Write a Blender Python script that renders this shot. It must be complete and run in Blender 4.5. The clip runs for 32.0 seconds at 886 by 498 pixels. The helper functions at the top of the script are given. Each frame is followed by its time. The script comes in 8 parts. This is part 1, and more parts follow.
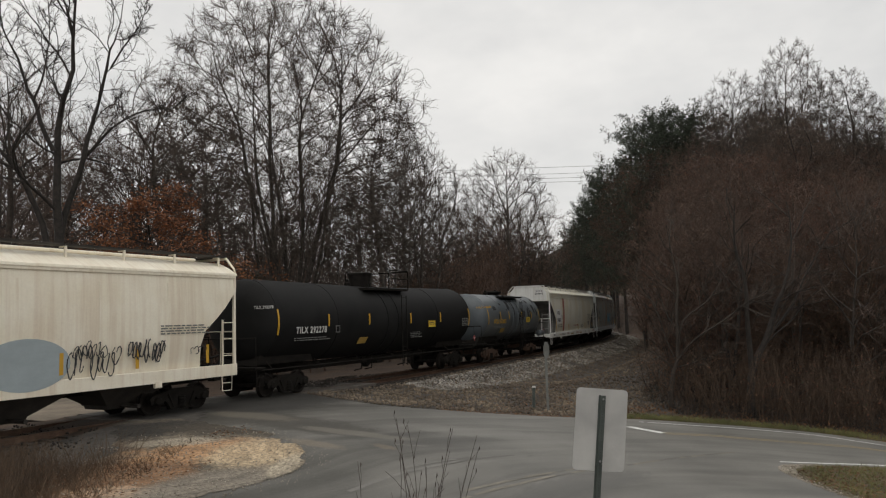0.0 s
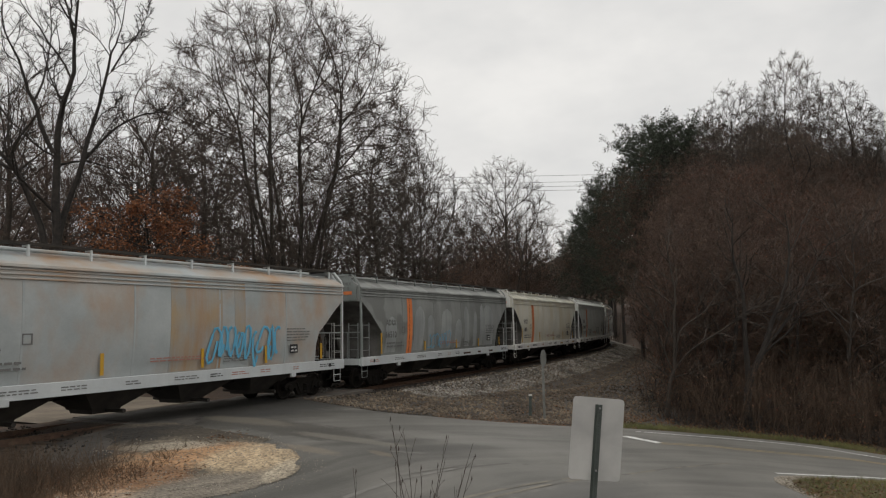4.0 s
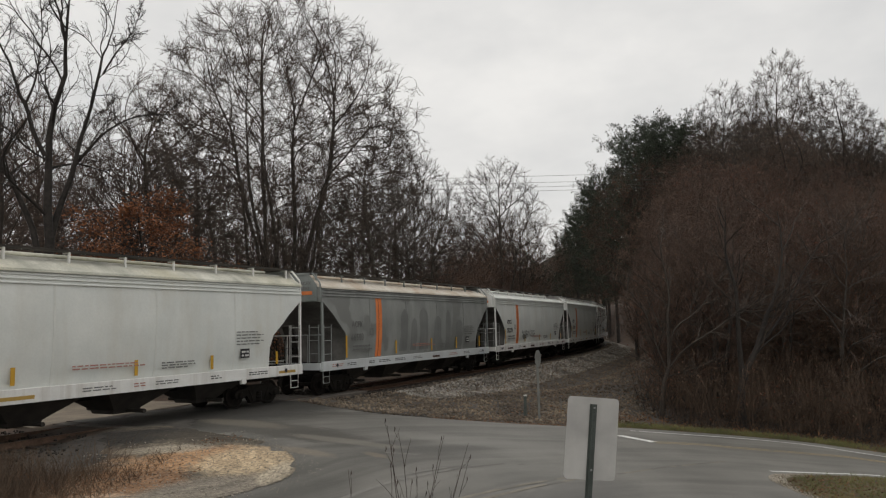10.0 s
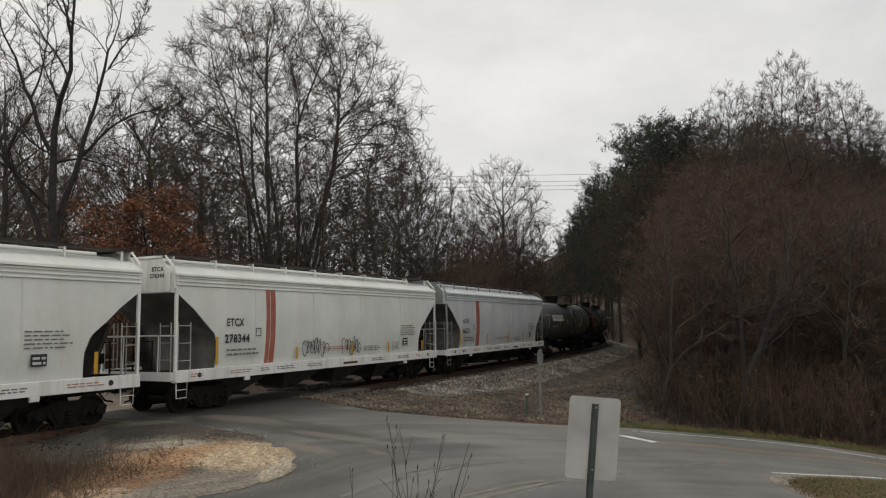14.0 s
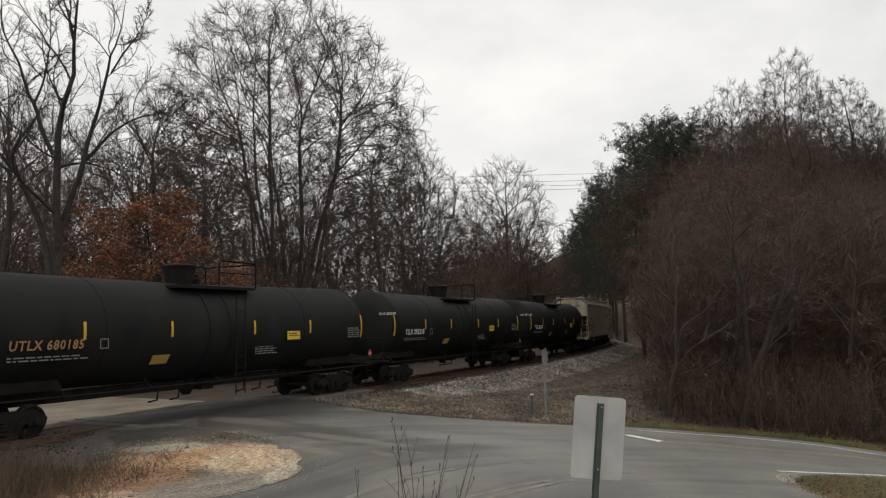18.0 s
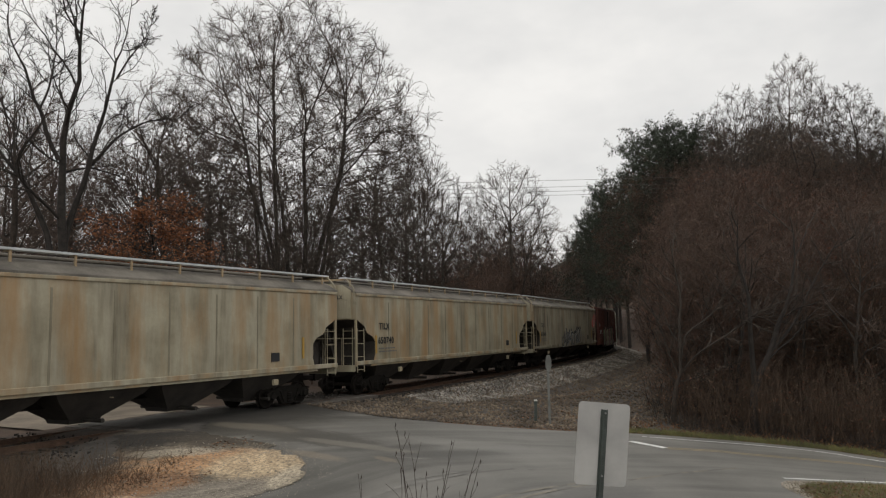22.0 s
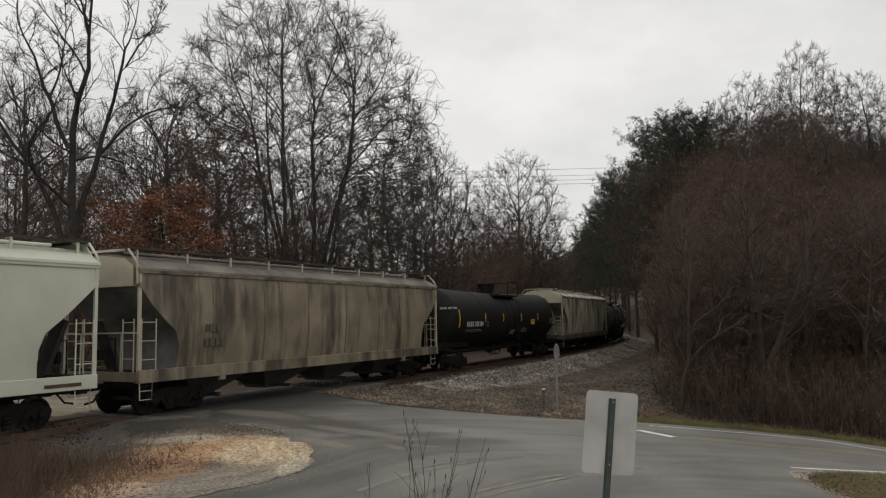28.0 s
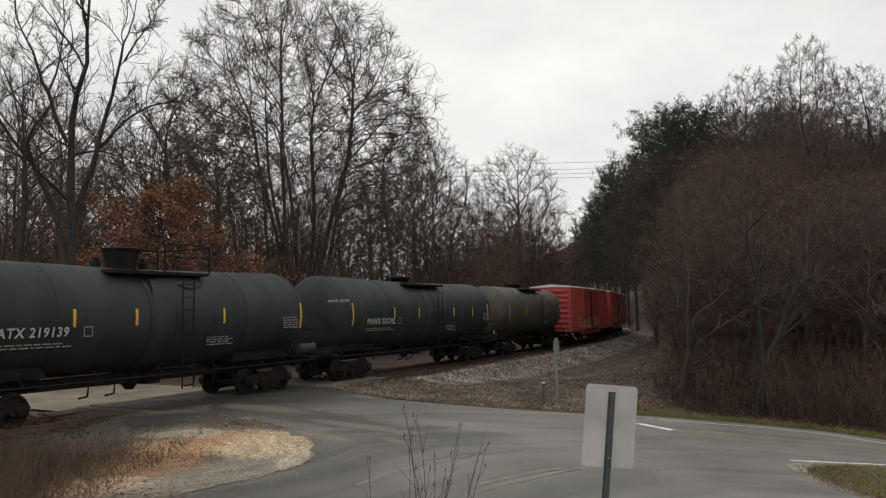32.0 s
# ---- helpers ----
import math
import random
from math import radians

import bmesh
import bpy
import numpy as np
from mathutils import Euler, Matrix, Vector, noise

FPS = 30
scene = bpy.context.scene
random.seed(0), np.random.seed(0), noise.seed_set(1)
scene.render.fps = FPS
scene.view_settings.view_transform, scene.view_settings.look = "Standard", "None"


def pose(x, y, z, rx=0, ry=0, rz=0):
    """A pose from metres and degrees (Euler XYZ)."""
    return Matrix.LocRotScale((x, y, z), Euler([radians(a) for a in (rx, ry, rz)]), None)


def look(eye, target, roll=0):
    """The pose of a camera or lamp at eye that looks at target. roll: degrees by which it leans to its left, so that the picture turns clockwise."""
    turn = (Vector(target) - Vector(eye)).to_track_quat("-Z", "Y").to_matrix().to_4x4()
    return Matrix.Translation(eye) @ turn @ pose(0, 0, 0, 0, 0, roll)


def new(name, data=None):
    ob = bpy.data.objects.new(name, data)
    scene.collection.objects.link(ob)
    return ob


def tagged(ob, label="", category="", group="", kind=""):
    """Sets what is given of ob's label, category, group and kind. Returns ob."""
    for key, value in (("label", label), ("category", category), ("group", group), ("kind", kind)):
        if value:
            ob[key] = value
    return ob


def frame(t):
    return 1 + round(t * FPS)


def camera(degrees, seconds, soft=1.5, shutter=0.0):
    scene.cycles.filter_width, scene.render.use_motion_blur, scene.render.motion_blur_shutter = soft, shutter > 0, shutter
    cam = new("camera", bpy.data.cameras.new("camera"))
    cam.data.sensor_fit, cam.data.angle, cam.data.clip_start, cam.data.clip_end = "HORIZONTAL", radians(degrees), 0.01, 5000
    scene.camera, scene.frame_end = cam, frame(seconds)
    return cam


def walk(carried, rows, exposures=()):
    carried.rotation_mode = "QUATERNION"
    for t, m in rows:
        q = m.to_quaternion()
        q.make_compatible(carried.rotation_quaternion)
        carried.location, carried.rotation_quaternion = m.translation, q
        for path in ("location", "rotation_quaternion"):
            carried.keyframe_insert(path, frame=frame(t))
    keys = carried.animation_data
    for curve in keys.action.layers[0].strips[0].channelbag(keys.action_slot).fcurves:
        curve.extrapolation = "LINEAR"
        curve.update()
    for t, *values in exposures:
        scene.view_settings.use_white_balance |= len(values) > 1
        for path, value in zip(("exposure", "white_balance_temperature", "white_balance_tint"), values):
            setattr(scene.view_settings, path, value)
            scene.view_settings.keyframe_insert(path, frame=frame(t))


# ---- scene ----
# ---- camera: hand-held from one spot, beside the road, turning a little ----
cam = camera(60.66, 32.0, soft=1.2)
EYE = (0.0, 0.0, 2.56)


def aim(turn, tilt, lean):
    """The camera's pose: degrees turned to the right, tilted up, rolled."""
    return pose(*EYE, 90 + tilt, 0, -turn) @ pose(0, 0, 0, 0, 0, lean)


AIMS = ((0, -0.11, 5.28, -1.73), (0.5, 0.09, 5.30, -1.77), (1, 0.09, 5.26, -1.77), (1.5, 0.09, 5.46, -1.77), (2, 0.11, 5.79, -1.77),
        (2.5, -0.12, 6.05, -1.66), (3, -0.26, 6.12, -1.46), (3.5, -0.15, 6.03, -1.24), (5.5, 0.31, 5.16, -0.63), (6, 0.13, 5.21, -0.60),
        (6.5, 0.13, 5.22, -0.64), (7, 0.24, 5.08, -0.77), (7.5, 0.22, 5.08, -0.79), (8, 0.20, 5.22, -0.84), (8.5, 0.35, 5.40, -1.02),
        (9, 0.41, 5.70, -1.20), (9.5, 0.40, 5.87, -1.38), (10, 0.50, 5.85, -1.45), (10.5, 0.34, 5.93, -1.25), (11, 0.18, 5.96, -1.06),
        (11.5, 0.17, 5.81, -0.89), (12, 0.06, 5.75, -0.87), (12.5, 0.00, 5.76, -0.92), (13, 0.00, 5.76, -0.92), (13.5, 0.10, 5.76, -0.93),
        (14, 0.25, 5.72, -0.89), (14.5, 0.48, 5.73, -0.96), (16.5, 0.39, 5.53, -1.06), (17, 0.25, 5.53, -1.18), (17.5, 0.07, 5.71, -1.24),
        (18, -0.02, 5.78, -1.36), (18.5, -0.03, 5.84, -1.47), (19, 0.07, 5.87, -1.32), (19.5, -0.01, 5.97, -1.12), (20, -0.32, 5.94, -0.91),
        (20.5, -0.47, 5.91, -0.89), (21, -0.56, 6.05, -0.93), (21.5, -0.52, 6.34, -1.09), (22, -0.30, 6.20, -1.23), (22.5, -0.41, 5.86, -1.24),
        (23, -0.47, 5.58, -1.21), (23.5, -0.44, 5.39, -1.19), (24, -0.64, 5.47, -1.23), (24.5, -0.71, 5.70, -1.16), (25, -0.71, 5.82, -1.13),
        (25.5, -0.80, 5.85, -1.04), (27.5, -0.98, 5.45, -1.11), (28, -0.95, 5.36, -1.06), (28.5, -0.82, 5.36, -1.10), (29, -0.77, 5.32, -1.14),
        (29.5, -0.76, 5.36, -1.12), (30, -0.68, 5.29, -1.23), (30.5, -0.71, 5.19, -1.21), (31, -0.76, 5.12, -1.13), (31.5, -0.71, 5.04, -1.14),
        (32, -0.93, 4.91, -1.18))
walk(cam, [(t, aim(a, b, c)) for t, a, b, c in AIMS], [(t, e, 6850, 10) for t, e in ((0, 0.0), (1, 0.14), (2, 0.14), (3, 0.0), (3.5, -0.03), (14.5, -0.03), (16.5, 0.08), (18, 0.18), (20.5, 0.19), (22, 0.05), (25, 0.0), (28, 0.02), (29.5, 0.13), (31, 0.09), (32, 0.17))])

# ---- light: a bright overcast sky and one wide, weak sun ----
world = bpy.data.worlds.new("overcast")
scene.world = world
world.use_nodes = True
wn, wl = world.node_tree.nodes, world.node_tree.links
wn.clear()
w_out = wn.new("ShaderNodeOutputWorld")
w_bg = wn.new("ShaderNodeBackground")
w_sky = wn.new("ShaderNodeTexSky")
w_sky.sky_type = "NISHITA"
w_sky.sun_disc = False
w_sky.sun_elevation, w_sky.sun_rotation = radians(60), radians(200)
w_sky.air_density, w_sky.dust_density = 1.0, 3.0
w_dim = wn.new("ShaderNodeVectorMath")
w_dim.operation = "SCALE"
w_dim.inputs["Scale"].default_value = 0.06
w_co = wn.new("ShaderNodeTexCoord")
w_map = wn.new("ShaderNodeMapping")
w_map.inputs["Scale"].default_value = (1.6, 1.6, 3.2)
w_noise = wn.new("ShaderNodeTexNoise")
w_noise.inputs["Scale"].default_value = 1.7
w_noise.inputs["Detail"].default_value = 5
w_noise.inputs["Roughness"].default_value = 0.55
w_ramp = wn.new("ShaderNodeValToRGB")
w_ramp.color_ramp.elements[0].position, w_ramp.color_ramp.elements[0].color = 0.32, (0.745, 0.765, 0.79, 1)
w_ramp.color_ramp.elements[1].position, w_ramp.color_ramp.elements[1].color = 0.62, (0.975, 0.985, 0.995, 1)
w_mix = wn.new("ShaderNodeMixRGB")
w_mix.inputs["Fac"].default_value = 0.88
wl.new(w_sky.outputs["Color"], w_dim.inputs[0])
wl.new(w_co.outputs["Generated"], w_map.inputs["Vector"])
wl.new(w_map.outputs["Vector"], w_noise.inputs["Vector"])
wl.new(w_noise.outputs["Fac"], w_ramp.inputs["Fac"])
wl.new(w_dim.outputs["Vector"], w_mix.inputs["Color1"])
wl.new(w_ramp.outputs["Color"], w_mix.inputs["Color2"])
wl.new(w_mix.outputs["Color"], w_bg.inputs["Color"])
w_bg.inputs["Strength"].default_value = 0.97
wl.new(w_bg.outputs["Background"], w_out.inputs["Surface"])

sun = new("sun", bpy.data.lights.new("sun", "SUN"))
sun.data.energy, sun.data.angle, sun.data.color = 0.5, radians(60), (1.0, 0.97, 0.92)
sun.matrix_world = look((0, 0, 0), (math.sin(radians(20)) * 0.5, math.cos(radians(20)) * 0.5, -0.87))
scene.view_settings.exposure = 0.0


# ---- materials ----
def surface(name, c1, c2, scale=3.0, rough=0.8, bump=0.2, fine=30.0, metal=0.0, streak=None, patch=None, jitter=0.0, spec=0.5):
    """A weathered surface: two tones in large blotches, fine grain with relief. streak: (colour, amount, across, where it sets in) runs
    down the sides; patch: (colour, amount, scale) in hard-edged flakes; jitter: brightness from piece to piece."""
    m = bpy.data.materials.new(name)
    m.use_nodes = True
    n, l = m.node_tree.nodes, m.node_tree.links
    b = n["Principled BSDF"]
    b.inputs["Roughness"].default_value, b.inputs["Metallic"].default_value = rough, metal
    b.inputs["Specular IOR Level"].default_value = spec
    co = n.new("ShaderNodeTexCoord")
    big = n.new("ShaderNodeTexNoise")
    big.inputs["Scale"].default_value, big.inputs["Detail"].default_value, big.inputs["Roughness"].default_value = scale, 6, 0.62
    small = n.new("ShaderNodeTexNoise")
    small.inputs["Scale"].default_value, small.inputs["Detail"].default_value = fine, 4
    for t in (big, small):
        l.new(co.outputs["Object"], t.inputs["Vector"])
    r = n.new("ShaderNodeValToRGB")
    r.color_ramp.elements[0].position, r.color_ramp.elements[0].color = 0.36, (*c1, 1)
    r.color_ramp.elements[1].position, r.color_ramp.elements[1].color = 0.66, (*c2, 1)
    l.new(big.outputs["Fac"], r.inputs["Fac"])
    col = r.outputs["Color"]

    def mixed(fac, colour, kind="MIX"):
        x = n.new("ShaderNodeMixRGB")
        x.blend_type = kind
        l.new(fac, x.inputs["Fac"])
        l.new(col, x.inputs["Color1"])
        if isinstance(colour, tuple):
            x.inputs["Color2"].default_value = (*colour, 1)
        else:
            l.new(colour, x.inputs["Color2"])
        return x.outputs["Color"]

    def ramped(src, lo, hi, top):
        q = n.new("ShaderNodeMapRange")
        q.inputs["From Min"].default_value, q.inputs["From Max"].default_value = lo, hi
        q.inputs["To Max"].default_value = top
        l.new(src, q.inputs["Value"])
        return q.outputs["Result"]

    for sc, am, across, *low in (streak or []):
        mp = n.new("ShaderNodeMapping")
        mp.inputs["Scale"].default_value = (across, 0.6, 0.22)
        mp.inputs["Location"].default_value = (sum(sc) * 17, am * 11, 0)
        st = n.new("ShaderNodeTexNoise")
        st.inputs["Scale"].default_value, st.inputs["Detail"].default_value, st.inputs["Roughness"].default_value = 1.0, 5, 0.6
        l.new(co.outputs["Object"], mp.inputs["Vector"])
        l.new(mp.outputs["Vector"], st.inputs["Vector"])
        col = mixed(ramped(st.outputs["Fac"], *((low[0], low[0] + 0.13) if low else (0.46, 0.68)), am), sc)
    if patch:
        pt = n.new("ShaderNodeTexNoise")
        pt.inputs["Scale"].default_value, pt.inputs["Detail"].default_value, pt.inputs["Roughness"].default_value = patch[2], 3, 0.45
        l.new(co.outputs["Object"], pt.inputs["Vector"])
        col = mixed(ramped(pt.outputs["Fac"], 0.62 - patch[1], 0.65 - patch[1], 1.0), patch[0])
    if jitter:
        info = n.new("ShaderNodeObjectInfo")
        geo = n.new("ShaderNodeNewGeometry")
        add = n.new("ShaderNodeMath")
        add.operation = "ADD"
        l.new(info.outputs["Random"], add.inputs[0])
        l.new(geo.outputs["Random Per Island"], add.inputs[1])
        hs = n.new("ShaderNodeHueSaturation")
        q = n.new("ShaderNodeMapRange")
        q.inputs["From Max"].default_value = 2.0
        q.inputs["To Min"].default_value, q.inputs["To Max"].default_value = 1 - jitter, 1 + jitter
        l.new(add.outputs[0], q.inputs["Value"])
        l.new(q.outputs["Result"], hs.inputs["Value"])
        l.new(col, hs.inputs["Color"])
        col = hs.outputs["Color"]
    # fine grain over all
    g = n.new("ShaderNodeMixRGB")
    g.blend_type = "MULTIPLY"
    g.inputs["Fac"].default_value = 0.35 if bump > 0.07 or bump == 0 else 0.1
    gr = n.new("ShaderNodeValToRGB")
    gr.color_ramp.elements[0].position, gr.color_ramp.elements[0].color = 0.3, (0.55, 0.55, 0.55, 1)
    gr.color_ramp.elements[1].position, gr.color_ramp.elements[1].color = 0.6, (1, 1, 1, 1)
    l.new(small.outputs["Fac"], gr.inputs["Fac"])
    l.new(col, g.inputs["Color1"])
    l.new(gr.outputs["Color"], g.inputs["Color2"])
    l.new(g.outputs["Color"], b.inputs["Base Color"])
    if bump:
        bp = n.new("ShaderNodeBump")
        bp.inputs["Strength"].default_value, bp.inputs["Distance"].default_value = bump, 0.02
        l.new(small.outputs["Fac"], bp.inputs["Height"])
        l.new(bp.outputs["Normal"], b.inputs["Normal"])
    rr = n.new("ShaderNodeMapRange")
    rr.inputs["To Min"].default_value, rr.inputs["To Max"].default_value = max(rough - 0.12, 0.05), min(rough + 0.12, 1)
    l.new(big.outputs["Fac"], rr.inputs["Value"])
    l.new(rr.outputs["Result"], b.inputs["Roughness"])
    return m


def plain(name, c, rough=0.6, metal=0.0):
    return surface(name, tuple(v * 0.86 for v in c), c, 1.5, rough, 0.05, 40, metal)


M_earth = surface("leaf_litter", (0.035, 0.022, 0.015), (0.085, 0.052, 0.032), 0.9, 0.95, 0.8, 14)
M_asphalt = surface("worn_asphalt", (0.078, 0.075, 0.066), (0.142, 0.138, 0.124), 0.3, 0.6, 0.3, 22)


def turned_dust(m, centre, pale, amount):
    """Pale arcs of dust that turning tyres have left, round a centre, laid over a road's colour."""
    n, l = m.node_tree.nodes, m.node_tree.links
    b = n["Principled BSDF"]
    src = b.inputs["Base Color"].links[0].from_socket
    co = n.new("ShaderNodeTexCoord")
    off = n.new("ShaderNodeVectorMath")
    off.operation = "SUBTRACT"
    off.inputs[1].default_value = centre
    l.new(co.outputs["Object"], off.inputs[0])
    warp = n.new("ShaderNodeTexNoise")
    warp.inputs["Scale"].default_value = 0.25
    l.new(co.outputs["Object"], warp.inputs["Vector"])
    ln = n.new("ShaderNodeVectorMath")
    ln.operation = "LENGTH"
    l.new(off.outputs["Vector"], ln.inputs[0])
    add = n.new("ShaderNodeMath")
    add.operation = "MULTIPLY_ADD"
    add.inputs[1].default_value = 1.2
    l.new(warp.outputs["Fac"], add.inputs[0])
    l.new(ln.outputs["Value"], add.inputs[2])
    sep = n.new("ShaderNodeSeparateXYZ")
    l.new(off.outputs["Vector"], sep.inputs[0])
    ang = n.new("ShaderNodeMath")
    ang.operation = "ARCTAN2"
    l.new(sep.outputs["Y"], ang.inputs[0])
    l.new(sep.outputs["X"], ang.inputs[1])
    com = n.new("ShaderNodeCombineXYZ")
    l.new(add.outputs[0], com.inputs["X"])
    l.new(ang.outputs[0], com.inputs["Y"])
    st = n.new("ShaderNodeTexNoise")
    st.inputs["Scale"].default_value, st.inputs["Detail"].default_value, st.inputs["Roughness"].default_value = 1.5, 3, 0.55
    l.new(com.outputs["Vector"], st.inputs["Vector"])
    rg = n.new("ShaderNodeMapRange")
    rg.inputs["From Min"].default_value, rg.inputs["From Max"].default_value, rg.inputs["To Max"].default_value = 0.45, 0.75, amount
    # broken up, and thin towards the crossing where oil and mud are tracked in
    brk = n.new("ShaderNodeTexNoise")
    brk.inputs["Scale"].default_value, brk.inputs["Detail"].default_value = 0.45, 3
    l.new(co.outputs["Object"], brk.inputs["Vector"])
    px = n.new("ShaderNodeSeparateXYZ")
    l.new(co.outputs["Object"], px.inputs[0])
    ramp = n.new("ShaderNodeMapRange")
    ramp.inputs["From Min"].default_value, ramp.inputs["From Max"].default_value = -4.5, 6.0
    ramp.inputs["To Min"].default_value, ramp.inputs["To Max"].default_value = -0.16, 0.08
    l.new(px.outputs["X"], ramp.inputs["Value"])
    s1 = n.new("ShaderNodeMath")
    s1.operation = "ADD"
    l.new(brk.outputs["Fac"], s1.inputs[0])
    l.new(ramp.outputs["Result"], s1.inputs[1])
    s2 = n.new("ShaderNodeMath")
    s2.operation = "MULTIPLY_ADD"
    s2.inputs[1].default_value = 0.55
    l.new(s1.outputs[0], s2.inputs[0])
    half = n.new("ShaderNodeMath")
    half.operation = "MULTIPLY"
    half.inputs[1].default_value = 0.62
    l.new(st.outputs["Fac"], half.inputs[0])
    l.new(half.outputs[0], s2.inputs[2])
    l.new(s2.outputs[0], rg.inputs["Value"])
    mx = n.new("ShaderNodeMixRGB")
    mx.inputs["Color2"].default_value = (*pale, 1)
    l.new(rg.outputs["Result"], mx.inputs["Fac"])
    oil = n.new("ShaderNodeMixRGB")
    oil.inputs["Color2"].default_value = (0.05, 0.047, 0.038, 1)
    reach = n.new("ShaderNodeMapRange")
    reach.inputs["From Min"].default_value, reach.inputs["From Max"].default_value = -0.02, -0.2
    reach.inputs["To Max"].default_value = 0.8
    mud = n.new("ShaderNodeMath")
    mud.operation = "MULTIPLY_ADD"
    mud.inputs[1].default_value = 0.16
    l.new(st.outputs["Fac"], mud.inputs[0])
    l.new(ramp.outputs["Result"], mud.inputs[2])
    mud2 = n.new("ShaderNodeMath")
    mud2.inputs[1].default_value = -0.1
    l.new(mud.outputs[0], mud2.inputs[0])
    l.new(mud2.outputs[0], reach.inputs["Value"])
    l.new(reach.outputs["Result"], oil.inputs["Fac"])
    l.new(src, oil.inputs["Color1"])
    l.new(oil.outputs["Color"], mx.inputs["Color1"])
    l.new(mx.outputs["Color"], b.inputs["Base Color"])


turned_dust(M_asphalt, (9.0, 6.0, 0.0), (0.29, 0.277, 0.248), 0.4)
M_gravel = surface("grey_brown_gravel", (0.1, 0.085, 0.066), (0.22, 0.19, 0.15), 1.3, 0.95, 1.0, 8)


def zones(m, patches, swirl, grain=True):
    """Patches of clay, grit and mud with soft ragged edges: (x, y, half width, half depth, turn, colour, amount); tyres have swept
    ridges round the point swirl."""
    n, l = m.node_tree.nodes, m.node_tree.links
    b = n["Principled BSDF"]
    col = b.inputs["Base Color"].links[0].from_socket
    co = n.new("ShaderNodeTexCoord")

    def math_node(op, a, c=None, d=None):
        q = n.new("ShaderNodeMath")
        q.operation = op
        for k, v in enumerate((a, c, d)):
            if v is None:
                continue
            if isinstance(v, (int, float)):
                q.inputs[k].default_value = v
            else:
                l.new(v, q.inputs[k])
        return q.outputs[0]

    def noise(scale, detail, vec):
        q = n.new("ShaderNodeTexNoise")
        q.inputs["Scale"].default_value, q.inputs["Detail"].default_value, q.inputs["Roughness"].default_value = scale, detail, 0.65
        l.new(vec, q.inputs["Vector"])
        return q.outputs["Fac"]

    # swept coordinates: distance and bearing from the swirl's middle
    off = n.new("ShaderNodeVectorMath")
    off.operation = "SUBTRACT"
    off.inputs[1].default_value = swirl
    l.new(co.outputs["Object"], off.inputs[0])
    sep = n.new("ShaderNodeSeparateXYZ")
    l.new(off.outputs["Vector"], sep.inputs[0])
    away = n.new("ShaderNodeVectorMath")
    away.operation = "LENGTH"
    l.new(off.outputs["Vector"], away.inputs[0])
    com = n.new("ShaderNodeCombineXYZ")
    l.new(math_node("MULTIPLY", math_node("MULTIPLY_ADD", noise(0.8, 2, co.outputs["Object"]), 0.8, away.outputs["Value"]), 3.2), com.inputs["X"])
    l.new(math_node("MULTIPLY", math_node("ARCTAN2", sep.outputs["Y"], sep.outputs["X"]), 0.9), com.inputs["Y"])
    ridge = noise(1.3, 5, com.outputs["Vector"])
    warp = math_node("ADD", math_node("MULTIPLY_ADD", noise(1.1, 4, co.outputs["Object"]), 1.1, -0.55), math_node("MULTIPLY_ADD", noise(7.0, 4, co.outputs["Object"]), 0.9, -0.45))
    warp = math_node("ADD", warp, math_node("MULTIPLY_ADD", ridge, 0.9, -0.45))
    for x, y, rx, ry, turn, c, amount in patches:
        mp = n.new("ShaderNodeMapping")
        mp.vector_type = "TEXTURE"
        mp.inputs["Location"].default_value = (x, y, 0)
        mp.inputs["Rotation"].default_value = (0, 0, radians(turn))
        mp.inputs["Scale"].default_value = (rx, ry, 100)
        l.new(co.outputs["Object"], mp.inputs["Vector"])
        ln = n.new("ShaderNodeVectorMath")
        ln.operation = "LENGTH"
        l.new(mp.outputs["Vector"], ln.inputs[0])
        mr = n.new("ShaderNodeMapRange")
        mr.inputs["From Min"].default_value, mr.inputs["From Max"].default_value, mr.inputs["To Max"].default_value = 1.25, 0.8, amount
        l.new(math_node("ADD", ln.outputs["Value"], warp), mr.inputs["Value"])
        mx = n.new("ShaderNodeMixRGB")
        mx.inputs["Color2"].default_value = (*c, 1)
        l.new(mr.outputs["Result"], mx.inputs["Fac"])
        l.new(col, mx.inputs["Color1"])
        col = mx.outputs["Color"]
    # ridges and grain over all
    for src, lo, hi, dark in ((ridge, 0.36, 0.6, 0.62), (noise(13.0, 6, co.outputs["Object"]), 0.38, 0.6, 0.48)) if grain else ():
        gr = n.new("ShaderNodeValToRGB")
        gr.color_ramp.elements[0].position, gr.color_ramp.elements[0].color = lo, (dark, dark * 0.97, dark * 0.93, 1)
        gr.color_ramp.elements[1].position, gr.color_ramp.elements[1].color = hi, (1.12, 1.1, 1.06, 1)
        l.new(src, gr.inputs["Fac"])
        mu = n.new("ShaderNodeMixRGB")
        mu.blend_type = "MULTIPLY"
        mu.inputs["Fac"].default_value = 0.85
        l.new(col, mu.inputs["Color1"])
        l.new(gr.outputs["Color"], mu.inputs["Color2"])
        col = mu.outputs["Color"]
    l.new(col, b.inputs["Base Color"])


